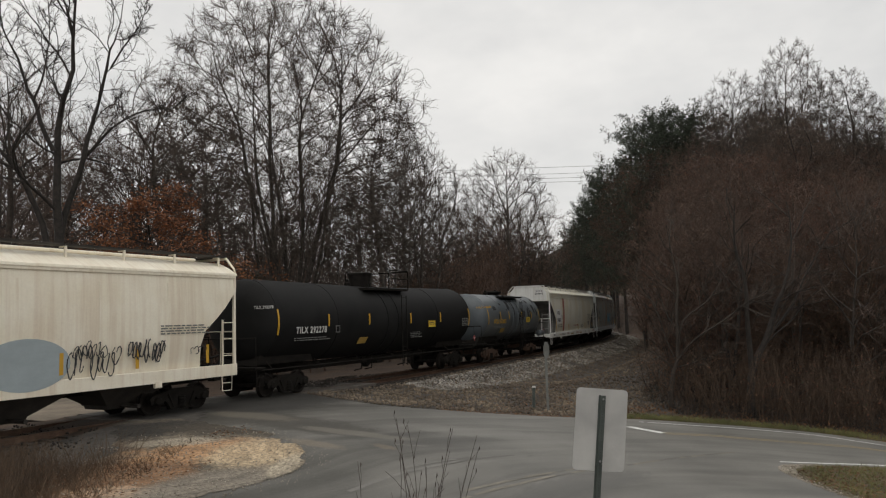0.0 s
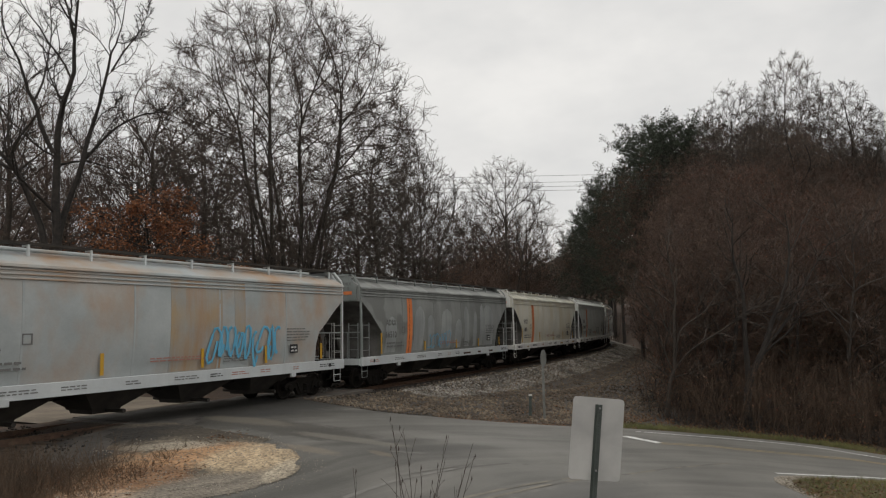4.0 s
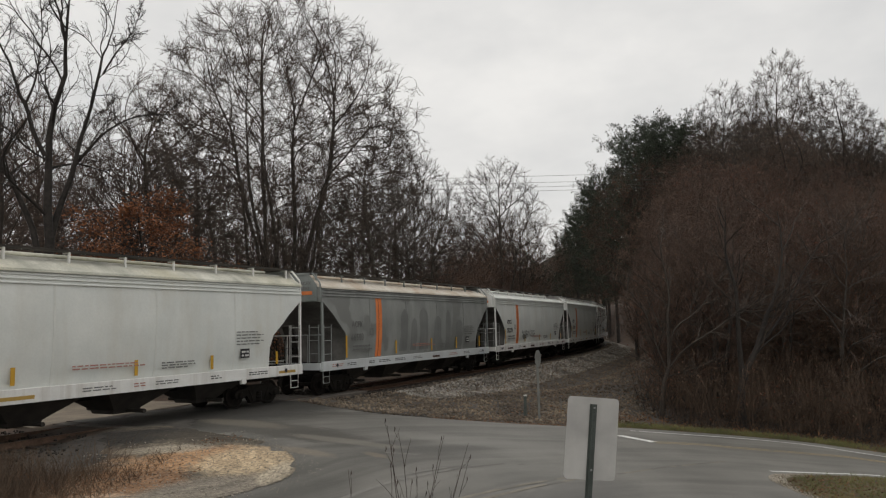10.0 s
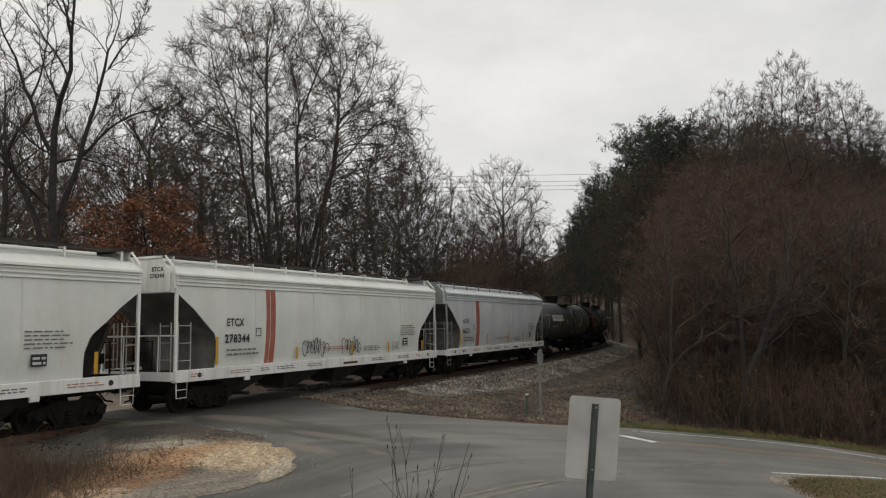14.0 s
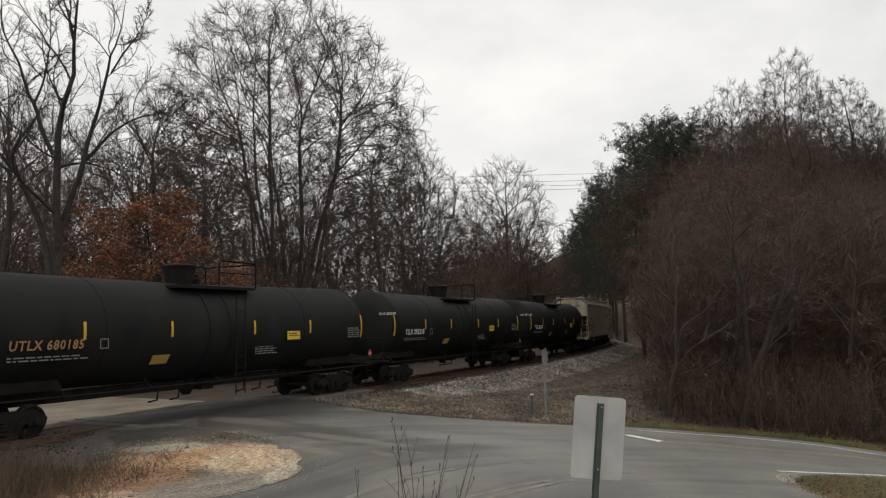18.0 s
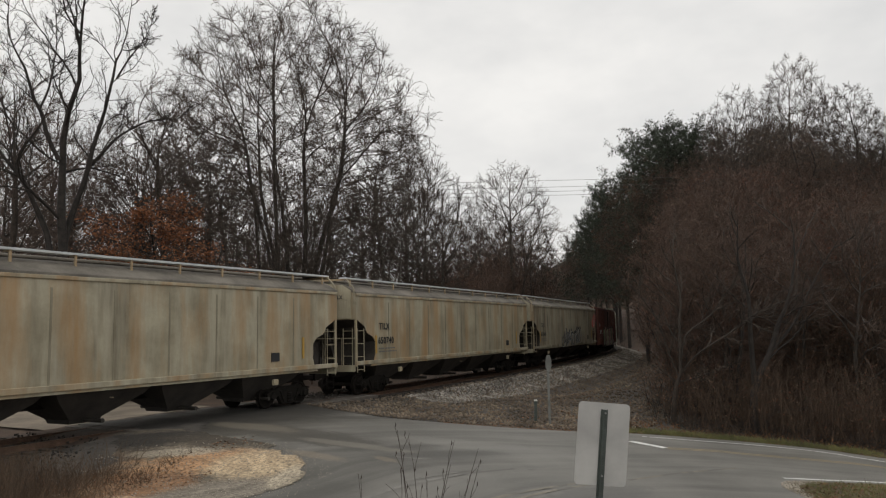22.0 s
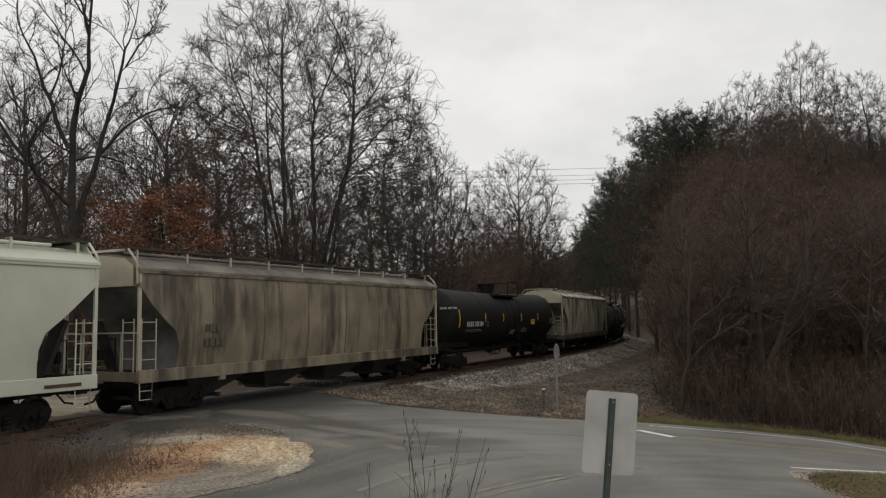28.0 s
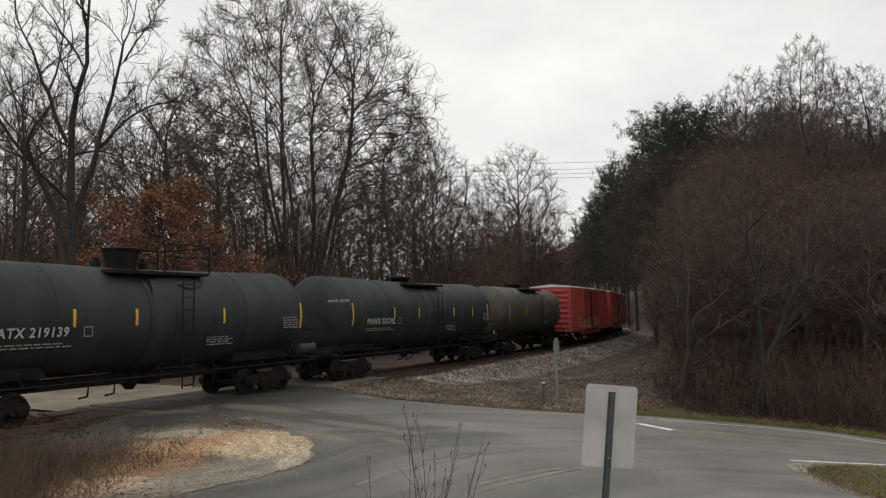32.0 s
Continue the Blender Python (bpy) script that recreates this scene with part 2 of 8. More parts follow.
zones(M_gravel, [
    (-8.2, 17.0, 1.3, 1.6, 0, (0.11, 0.075, 0.048), 0.8), (-8.6, 19.6, 2.7, 1.15, 10, (0.022, 0.02, 0.018), 0.95), (-5.8, 19.2, 1.6, 0.65, -25, (0.06, 0.05, 0.038), 0.8),
    (-6.3, 15.2, 1.1, 1.7, 0, (0.32, 0.175, 0.09), 0.8), (-6.1, 13.5, 0.9, 0.7, 30, (0.52, 0.38, 0.27), 0.8), (-5.5, 17.1, 1.5, 0.85, 0, (0.5, 0.3, 0.165), 0.85),
    (-4.2, 16.7, 1.0, 1.1, 20, (0.6, 0.48, 0.33), 0.85), (-6.3, 18.0, 1.1, 0.35, -10, (0.42, 0.38, 0.31), 0.75), (-4.6, 14.3, 0.75, 1.8, -35, (0.27, 0.245, 0.21), 0.8), (-3.4, 15.9, 0.3, 0.7, -10, (0.55, 0.49, 0.39), 0.7)],
    (-6.4, 16.0, 0.0))
# oil, mud and the train's painted-in shade at the crossing, tan dust dragged onto the road
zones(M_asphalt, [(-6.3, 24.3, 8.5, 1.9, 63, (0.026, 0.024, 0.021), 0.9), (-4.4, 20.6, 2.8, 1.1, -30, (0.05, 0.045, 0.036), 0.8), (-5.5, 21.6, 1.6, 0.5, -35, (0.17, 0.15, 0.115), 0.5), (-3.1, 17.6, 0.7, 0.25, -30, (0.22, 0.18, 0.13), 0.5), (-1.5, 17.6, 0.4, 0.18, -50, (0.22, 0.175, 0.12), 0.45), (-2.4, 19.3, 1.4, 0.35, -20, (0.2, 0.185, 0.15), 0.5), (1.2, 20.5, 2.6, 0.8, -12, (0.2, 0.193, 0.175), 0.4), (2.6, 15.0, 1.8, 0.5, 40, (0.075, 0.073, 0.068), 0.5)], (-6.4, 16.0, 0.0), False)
M_far_gravel = surface("pale_gravel_road", (0.14, 0.115, 0.088), (0.26, 0.215, 0.165), 0.6, 0.95, 0.8, 9)
M_turf = surface("winter_turf", (0.06, 0.046, 0.022), (0.135, 0.105, 0.05), 1.4, 0.95, 0.8, 14)
M_grass = surface("winter_grass", (0.08, 0.09, 0.03), (0.18, 0.172, 0.064), 0.8, 0.9, 0.0, 10, jitter=0.4)
M_weed = surface("dry_weeds", (0.07, 0.047, 0.031), (0.165, 0.112, 0.072), 0.8, 0.9, 0.0, 10, jitter=0.5)
M_dead_leaf = surface("fallen_leaves", (0.1, 0.052, 0.027), (0.23, 0.12, 0.06), 0.8, 0.9, 0.0, 10, jitter=0.5)
M_galv = surface("galvanised_steel", (0.2, 0.205, 0.205), (0.3, 0.305, 0.3), 3, 0.5, 0.1, 40, 0.6)
M_alu = surface("sign_back_aluminium", (0.4, 0.395, 0.38), (0.5, 0.495, 0.475), 1.2, 0.6, 0.0, 3, 0.2)
M_post_green = surface("green_painted_post", (0.035, 0.045, 0.04), (0.07, 0.085, 0.075), 4, 0.6, 0.1, 30)
M_ballast = surface("ballast_bed", (0.032, 0.027, 0.022), (0.085, 0.074, 0.062), 0.45, 0.95, 1.0, 9)
M_stone = surface("granite_stone", (0.13, 0.119, 0.103), (0.39, 0.363, 0.325), 0.5, 0.9, 0.3, 20, jitter=0.85)
M_stone_brown = surface("earthy_stone", (0.062, 0.047, 0.034), (0.185, 0.146, 0.106), 0.5, 0.9, 0.3, 20, jitter=0.9)
M_stone_dark = surface("sooty_stone", (0.025, 0.021, 0.018), (0.075, 0.063, 0.053), 0.5, 0.9, 0.3, 20, jitter=0.7)
M_pebble = surface("pale_pebble", (0.27, 0.235, 0.19), (0.5, 0.45, 0.38), 0.6, 0.9, 0.3, 20, jitter=0.45)
M_cinder = surface("oily_cinders", (0.03, 0.027, 0.024), (0.085, 0.076, 0.066), 1.2, 0.95, 1.0, 9)
M_tie = surface("creosoted_timber", (0.03, 0.024, 0.02), (0.075, 0.062, 0.05), 3, 0.9, 0.4, 25, jitter=0.3)
M_rail = surface("rusty_rail", (0.08, 0.045, 0.03), (0.15, 0.09, 0.06), 5, 0.6, 0.2, 40, 0.4)
M_white_line = surface("road_paint_white", (0.55, 0.55, 0.53), (0.78, 0.78, 0.75), 2, 0.7, 0.1, 25, patch=((0.16, 0.16, 0.155), -0.06, 3.0))
M_yellow_line = surface("road_paint_yellow", (0.28, 0.225, 0.14), (0.36, 0.285, 0.17), 2, 0.7, 0.1, 25, patch=((0.2, 0.19, 0.17), -0.02, 1.5))
M_ghost_line = surface("worn_out_line", (0.17, 0.157, 0.13), (0.24, 0.218, 0.18), 3, 0.8, 0.1, 25, patch=((0.15, 0.144, 0.13), 0.1, 1.6))
M_dust_mark = surface("tyre_dust", (0.17, 0.164, 0.15), (0.225, 0.216, 0.198), 3, 0.8, 0.1, 25, patch=((0.145, 0.14, 0.128), 0.08, 1.2))


# ---- mesh helpers ----
class Geo:
    """Collects vertices and faces of one mesh."""

    def __init__(self):
        self.v, self.f = [], []

    def add(self, verts, faces):
        o = len(self.v)
        self.v += [tuple(p) for p in verts]
        self.f += [tuple(i + o for i in f) for f in faces]
        return self

    def box(self, cx, cy, cz, sx, sy, sz, c=0.0):
        """A box by centre and size, its long edges chamfered by c."""
        hx, hy, hz = sx / 2, sy / 2, sz / 2
        if c <= 0:
            v = [(cx + i * hx, cy + j * hy, cz + k * hz) for i in (-1, 1) for j in (-1, 1) for k in (-1, 1)]
            return self.add(v, [(0, 1, 3, 2), (4, 6, 7, 5), (0, 4, 5, 1), (2, 3, 7, 6), (0, 2, 6, 4), (1, 5, 7, 3)])
        p = [(-hy + c, -hz), (hy - c, -hz), (hy, -hz + c), (hy, hz - c), (hy - c, hz), (-hy + c, hz), (-hy, hz - c), (-hy, -hz + c)]
        return self.loft([[(cx + x, cy + a, cz + b) for a, b in p] for x in (-hx, hx)])

    def loft(self, rings, cap=True, closed=True):
        """Skins rings of equal counts; each ring runs round once."""
        m = len(rings[0])
        v = [p for r in rings for p in r]
        f = []
        for i in range(len(rings) - 1):
            for j in range(m if closed else m - 1):
                k = (j + 1) % m
                f.append((i * m + j, i * m + k, (i + 1) * m + k, (i + 1) * m + j))
        if cap:
            f += [tuple(range(m - 1, -1, -1)), tuple((len(rings) - 1) * m + j for j in range(m))]
        return self.add(v, f)

    def tube(self, pts, r, n=6):
        """A round bar along points; r is one radius, or one for each point."""
        pts = [Vector(p) for p in pts]
        rs = r if isinstance(r, (list, tuple)) else [r] * len(pts)
        rings = []
        for i, p in enumerate(pts):
            t = (pts[min(i + 1, len(pts) - 1)] - pts[max(i - 1, 0)]).normalized()
            a = t.cross(Vector((0, 0, 1)) if abs(t.z) < 0.9 else Vector((1, 0, 0))).normalized()
            b = t.cross(a)
            rings.append([tuple(p + (a * math.cos(q) + b * math.sin(q)) * rs[i]) for q in (2 * math.pi * j / n for j in range(n))])
        return self.loft(rings)

    def lathe(self, prof, axis="y", n=20, c=(0, 0, 0)):
        """Turns (along, radius) points about an axis through c."""
        rings = []
        for a, r in prof:
            ring = []
            for j in range(n):
                q = 2 * math.pi * j / n
                u, w = r * math.cos(q), r * math.sin(q)
                p = {"x": (a, u, w), "y": (u, a, w), "z": (u, w, a)}[axis]
                ring.append((p[0] + c[0], p[1] + c[1], p[2] + c[2]))
            rings.append(ring)
        return self.loft(rings)

    def prism(self, poly, y0, y1):
        """Extrudes an outline of (x, z) points from y0 to y1."""
        return self.loft([[(x, y, z) for x, z in poly] for y in (y0, y1)])

    def mesh(self, name, smooth_angle=0):
        me = bpy.data.meshes.new(name)
        me.from_pydata(self.v, [], self.f)
        bm = bmesh.new()
        bm.from_mesh(me)
        bmesh.ops.recalc_face_normals(bm, faces=bm.faces)
        if smooth_angle:
            for e in bm.edges:
                e.smooth = len(e.link_faces) == 2 and e.calc_face_angle(0) < radians(smooth_angle)
            for f in bm.faces:
                f.smooth = True
        bm.to_mesh(me)
        bm.free()
        return me


def quick_mesh(name, verts, quads, smooth_all=False):
    """A mesh from arrays of vertices and faces (one array, or a list of arrays with as many corners each)."""
    me = bpy.data.meshes.new(name)
    verts = np.asarray(verts, np.float32)
    sets = [np.asarray(q, np.int32) for q in (quads if isinstance(quads, list) and np.ndim(quads[0]) == 2 else [quads]) if len(q)]
    me.vertices.add(len(verts))
    me.vertices.foreach_set("co", verts.ravel())
    me.loops.add(sum(q.size for q in sets))
    me.loops.foreach_set("vertex_index", np.concatenate([q.ravel() for q in sets]))
    sizes = np.concatenate([np.full(len(q), q.shape[1], np.int32) for q in sets])
    me.polygons.add(len(sizes))
    me.polygons.foreach_set("loop_start", np.concatenate([[0], np.cumsum(sizes)[:-1]]).astype(np.int32))
    if smooth_all:
        me.polygons.foreach_set("use_smooth", np.ones(len(sizes), bool))
    me.update(calc_edges=True)
    return me


def part(name, me, material, parent=None, label="", m=None):
    """Links a mesh (or a Geo) as one object under its thing. Alike parts may share a mesh and differ in paint."""
    if isinstance(me, Geo):
        me = me.mesh(name, 35)
    if not me.materials:
        me.materials.append(None)
    ob = new(name, me)
    ob.material_slots[0].link = "OBJECT"
    ob.material_slots[0].material = material
    ob.parent = parent
    if m is not None:
        ob.matrix_basis = m
    if label:
        ob["label"] = label
    return ob


def thing(name, label, category, group="", kind="", m=None):
    ob = new(name)
    ob.empty_display_size = 0.3
    if m is not None:
        ob.matrix_basis = m
    return tagged(ob, label, category, group, kind)


MADE = {}


def shared(key, maker):
    """A mesh that is built once and used again."""
    if key not in MADE:
        g = maker()
        MADE[key] = g.mesh(key if isinstance(key, str) else str(key[0]), 35) if isinstance(g, Geo) else g
    return MADE[key]


def letters(text, size, depth=0.002, lean=0.0):
    """Lettering as a mesh in its own plane, lower left corner at the origin."""
    key = ("letters", text, size, lean)
    if key not in MADE:
        c = bpy.data.curves.new("letters", "FONT")
        c.body, c.size, c.extrude, c.resolution_u, c.offset = text, size * 0.94, depth, 2, size * 0.022
        c.space_character, c.shear = 1.14, lean
        ob = bpy.data.objects.new("letters", c)
        scene.collection.objects.link(ob)
        bpy.context.view_layer.update()
        MADE[key] = bpy.data.meshes.new_from_object(ob.evaluated_get(bpy.context.evaluated_depsgraph_get()))
        bpy.data.objects.remove(ob)
    return MADE[key]
# ---- the plan: the railway's line and the lie of the land ----
def smooth(v):
    v = np.clip(v, 0, 1)
    return v * v * (3 - 2 * v)


# the line: heading and curvature along its length s, rail top at z = 0, s grows away from the camera
LINE_S = np.arange(-640.0, 700.0, 1.0)
_k = np.where(LINE_S < -45, 0.0, 0.00163 + 0.00005 * np.clip(LINE_S, -30, 95)) * (1 - smooth((LINE_S - 115) / 40))
_i0 = int(np.argmin(abs(LINE_S)))
LINE_A = np.cumsum(_k)
LINE_A = LINE_A - LINE_A[_i0] + 1.10459
_mid = LINE_A[:-1] + _k[:-1] / 2
LINE_X = np.concatenate([[0], np.cumsum(np.cos(_mid))])
LINE_Y = np.concatenate([[0], np.cumsum(np.sin(_mid))])
LINE_X += -5.583 - LINE_X[_i0]
LINE_Y += 30.340 - LINE_Y[_i0]


def on_line(s, across=0.0):
    """The place and heading at s along the railway, across to the camera's side."""
    a = np.interp(s, LINE_S, LINE_A)
    return np.interp(s, LINE_S, LINE_X) + across * np.sin(a), np.interp(s, LINE_S, LINE_Y) - across * np.cos(a), a


def off_line(x, y):
    """How far points lie from the line (positive on the camera's side), and where along it."""
    x, y = np.asarray(x, float), np.asarray(y, float)
    best = np.full(x.shape, 1e9)
    side = np.zeros(x.shape)
    along = np.zeros(x.shape)
    pick = (abs(LINE_S) < 160) & (LINE_S % 2 == 0) | (LINE_S % 10 == 0)
    for s, px, py, a in zip(LINE_S[pick], LINE_X[pick], LINE_Y[pick], LINE_A[pick]):
        dx, dy = x - px, y - py
        q = dx * dx + dy * dy
        near = q < best
        best = np.where(near, q, best)
        side = np.where(near, dx * math.sin(a) - dy * math.cos(a), side)
        along = np.where(near, s + dx * math.cos(a) + dy * math.sin(a), along)
    return np.sign(side) * np.sqrt(np.maximum(best, side * side) if False else np.where(abs(along) < 600, side * side, best)), along


def land(x, y, bank=True):
    """Height of the ground."""
    x, y = np.asarray(x, float), np.asarray(y, float)
    d, s = off_line(x, y)
    z = -1.7 * np.clip((x + 5) / 19, 0, 1) - 0.02 * np.clip(x - 14, 0, 60)
    z = z - 0.35 * smooth((-s - 9.5) / 4) * (x < 4)
    z = np.where(d < -2, -0.28, z)
    near = 1 - smooth((np.hypot(x, y) - 2) / 8)
    z = z + (0.95 - z) * near
    # wooded hill beyond the road, far ridges
    z = z + (24 - 11 * smooth((x - 24) / 26)) * (1 - np.exp(-np.clip(d - 6, 0, 400) / 23)) * smooth((y - 30) / 34) * (1 - smooth((y - 195) / 50))
    r = np.hypot(x, y)
    ridge = smooth((r - 170) / 160) * smooth((abs(d) - 12) / 60) * smooth((y + 40) / 120)
    z = z + ridge * (27 + 7 * np.sin(x * 0.013 + 1.0) + 6 * np.sin(x * 0.031 + y * 0.02))
    if bank:
        z = np.maximum(z, np.where(abs(d) < 2.7, -0.42, -0.42 - (abs(d) - 2.7) / np.where((d > 0) & (s > 0), 4.6, 1.9)))
    return z

# ---- the ground: one sheet to the horizon ----
def spaced(lo, hi, fine_lo, fine_hi, fine, grow):
    a = list(np.arange(fine_lo, fine_hi + 1e-6, fine))
    step = fine
    while a[-1] < hi:
        step *= grow
        a.append(a[-1] + step)
    step = fine
    while a[0] > lo:
        step *= grow
        a.insert(0, a[0] - step)
    return np.array(a)


gx = spaced(-2200, 2200, -16, 24, 0.5, 1.09)
gy = spaced(-700, 3000, -2, 60, 0.5, 1.07)
GX, GY = np.meshgrid(gx, gy)
GZ = land(GX, GY)
_dip = abs(np.random.RandomState(3).normal(0, 0.02, GX.shape)) * (abs(off_line(GX, GY)[0]) > 4)
GV = np.stack([GX, GY, GZ - _dip - 0.012], -1).reshape(-1, 3)
_n = len(gx)
_i = (np.arange(len(gy) - 1)[:, None] * _n + np.arange(_n - 1)[None, :]).ravel()
ground = part("ground", quick_mesh("ground", GV, np.stack([_i, _i + 1, _i + _n + 1, _i + _n], 1), True), M_earth)
tagged(ground, "brown leaf-littered earth under bare winter woods", "ground", kind="structure")


def sheet(name, outline, material, lift, label, category, step=0.9, ragged=0.0, bank=False):
    """A flat-lying sheet that follows the ground inside an outline."""
    from mathutils.geometry import delaunay_2d_cdt
    rnd = random.Random(len(outline))
    pts = []
    for (x0, y0), (x1, y1) in zip(outline, outline[1:] + outline[:1]):
        k = max(int(math.hypot(x1 - x0, y1 - y0) / (0.25 if ragged else step)), 1)
        for i in range(k):
            e = ragged * rnd.uniform(-1, 1)
            pts.append(Vector((x0 + (x1 - x0) * i / k + e, y0 + (y1 - y0) * i / k + e * 0.7)))
    n = len(pts)
    edges = [(i, (i + 1) % n) for i in range(n)]
    xs, ys = [p.x for p in pts], [p.y for p in pts]
    inner = [Vector((x, y)) for x in np.arange(min(xs), max(xs), step) for y in np.arange(min(ys), max(ys), step)]
    v, _, f, *_ = delaunay_2d_cdt(pts + inner, edges, [], 1, 1e-4)
    z = land([p.x for p in v], [p.y for p in v], bank=bank) + lift
    me = bpy.data.meshes.new(name)
    me.from_pydata([(p.x, p.y, h) for p, h in zip(v, z)], [], f)
    for q in me.polygons:
        q.use_smooth = True
    ob = part(name, me, material)
    if ob.data.polygons and sum(q.normal.z for q in me.polygons) < 0:
        me.flip_normals()
    return tagged(ob, label, category, kind="structure")


def curve_through(pts, k=6):
    """A smooth line through points."""
    pts = [Vector(p) for p in pts]
    out = []
    for i in range(len(pts) - 1):
        a, b, c, d = pts[max(i - 1, 0)], pts[i], pts[i + 1], pts[min(i + 2, len(pts) - 1)]
        for j in range(k):
            t = j / k
            out.append(tuple(0.5 * ((2 * b) + (c - a) * t + (2 * a - 5 * b + 4 * c - d) * t * t + (3 * b - a - 3 * c + d) * t ** 3)))
    return out + [tuple(pts[-1])]


far_edge = curve_through([(-9.5, 30.6), (-5.6, 28.0), (-3.5, 26.3), (-2.0, 25.5), (-0.3, 25.2), (1.8, 25.1), (3.9, 25.3), (6.2, 25.9), (7.9, 25.95), (10.2, 25.7), (12.1, 25.1), (13.5, 23.8), (20, 18.2), (36, 4)])
island_edge = curve_through([(32, -4), (17, 13.0), (12.5, 17.8), (10.8, 18.8), (10.1, 18.85), (8.9, 18.6), (8.2, 18.42), (7.8, 18.1), (7.58, 17.6), (7.55, 16.95), (7.6, 15.9), (7.85, 14.6), (9.15, 11.0), (11, 5)])
near_edge = curve_through([(1, 6.5), (-3.0, 10.5), (-4.8, 12.9), (-4.4, 13.9), (-3.7, 14.9), (-3.3, 15.5), (-3.2, 16.1), (-3.3, 16.5), (-3.6, 17.2), (-4.1, 17.8), (-4.8, 18.7), (-5.8, 19.6), (-6.7, 20.3), (-8.0, 21.3), (-12.5, 24.0)])
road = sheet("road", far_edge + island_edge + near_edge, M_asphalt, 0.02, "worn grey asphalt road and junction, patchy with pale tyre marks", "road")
sheet("road_beyond", [(-9.7, 31.1), (-12.7, 24.1), (-30, 34), (-60, 45), (-58, 52), (-28, 42)], M_far_gravel, 0.03, "pale gravel road beyond the crossing", "road", 1.5)
apron = sheet("gravel_apron", curve_through([(-4.6, 12.7), (-4.25, 13.8), (-3.55, 14.9), (-3.15, 15.5), (-3.0, 16.1), (-3.15, 16.6), (-3.5, 17.3), (-4.0, 17.9), (-4.7, 18.8), (-5.7, 19.7), (-6.6, 20.4), (-7.9, 21.3), (-9.0, 20.6), (-8.0, 18.5), (-7.6, 16.5), (-7.4, 14.0), (-6.8, 11.5), (-5.4, 11.2)], 4), M_gravel, 0.032, "patch of pale gravel and orange clay at the road's edge", "gravel", 0.6, 0.16)

island = sheet("grass_island", [(x - (0.04 if x < 9 else 0), y + 0.04) for x, y in island_edge], M_turf, 0.026, "island of winter grass and leaves by the junction", "verge", 0.8)
sheet("stone_bank", curve_through([(-4.6, 27.8), (-3.4, 26.4), (-0.3, 25.35), (3.9, 25.45), (6.4, 26.2), (8.6, 28.5), (10.6, 36), (13.2, 45), (18.6, 62), (22.0, 80), (21.0, 86), (16, 74), (8.2, 56), (1.9, 42), (-2.6, 33)], 3), M_ballast, 0.0, "bank of crushed stone between track and road", "ballast", 0.8, 0.0, True)


def stripe(name, line, width, material, label):
    """A painted line that lies on the road."""
    g = Geo()
    pts = [Vector(p) for p in line]
    rings = []
    for i, p in enumerate(pts):
        t = (pts[min(i + 1, len(pts) - 1)] - pts[max(i - 1, 0)]).normalized()
        s = Vector((-t.y, t.x)) * width / 2
        rings.append([p + s, p - s])
    v = [(q.x, q.y, float(land(q.x, q.y, bank=False)) + 0.0245) for r in rings for q in r]
    g.add(v, [(2 * i, 2 * i + 1, 2 * i + 3, 2 * i + 2) for i in range(len(pts) - 1)])
    me = bpy.data.meshes.new(name)
    me.from_pydata(g.v, [], g.f)
    return tagged(part(name, me, material, road, label), kind="structure")


stripe("edge_line", curve_through([(6.2, 25.2), (7.6, 25.15), (9.9, 25.0), (11.7, 24.4), (13.1, 22.9), (19, 17.4)]), 0.12, M_white_line, "white edge line")
stripe("edge_line", curve_through([(8.0, 18.85), (9.1, 19.0), (10.3, 19.2), (11.2, 19.1), (13, 17.9), (17, 14.0)]), 0.12, M_white_line, "white edge line")
stripe("stop_bar", [(5.5, 23.8), (5.9, 23.3), (6.3, 22.8)], 0.32, M_white_line, "white stop bar")
for off in (-0.12, 0.12):
    stripe("centre_line", curve_through([(6.3, 22.75 + off), (7.8, 22.9 + off), (8.6, 22.7 + off), (10.8, 22.4 + off), (12.4, 21.7 + off), (18, 16.5 + off)]), 0.11, M_yellow_line, "worn yellow centre line")

# ghosts of the old centre lines, and dust trodden by tyres
for line in ([(-0.4, 13.95), (0.37, 14.45), (1.21, 15.05), (1.94, 15.63), (2.99, 16.68)], [(0.1, 13.9), (0.79, 14.43), (1.53, 14.97), (2.43, 15.81), (3.07, 16.47)], [(3.87, 17.07), (4.69, 17.84), (5.58, 18.63), (7.28, 19.91)]):
    stripe("old_centre_line", curve_through(line), 0.1, M_ghost_line, "worn yellow line, almost gone")
for line, w in (([(-1.9, 14.3), (-1.5, 14.82), (-0.99, 15.37), (-0.22, 16.0), (0.5, 16.69), (1.42, 17.49)], 0.12), ([(1.74, 17.46), (2.24, 17.91), (2.81, 18.18)], 0.1), ([(-1.0, 15.7), (-0.2, 16.3), (0.6, 17.0)], 0.1), ([(-1.3, 17.96), (-0.37, 17.98), (0.3, 18.3)], 0.14)):
    stripe("tyre_mark", curve_through(line), w, M_dust_mark, "pale dust left by tyres")

# oily cinders beside the rails at the crossing
cinders = sheet("cinder_strip", [tuple(float(v) for v in on_line(s, a)[:2]) for s, a in ((-7.4, 1.9), (-8.6, 3.0), (-10.5, 4.1), (-13, 4.4), (-17, 4.6), (-24, 4.4), (-24, 1.3), (-12, 1.3))], M_cinder, 0.03, "dark oily cinders along the rails", "cinders", 0.6, 0.12)

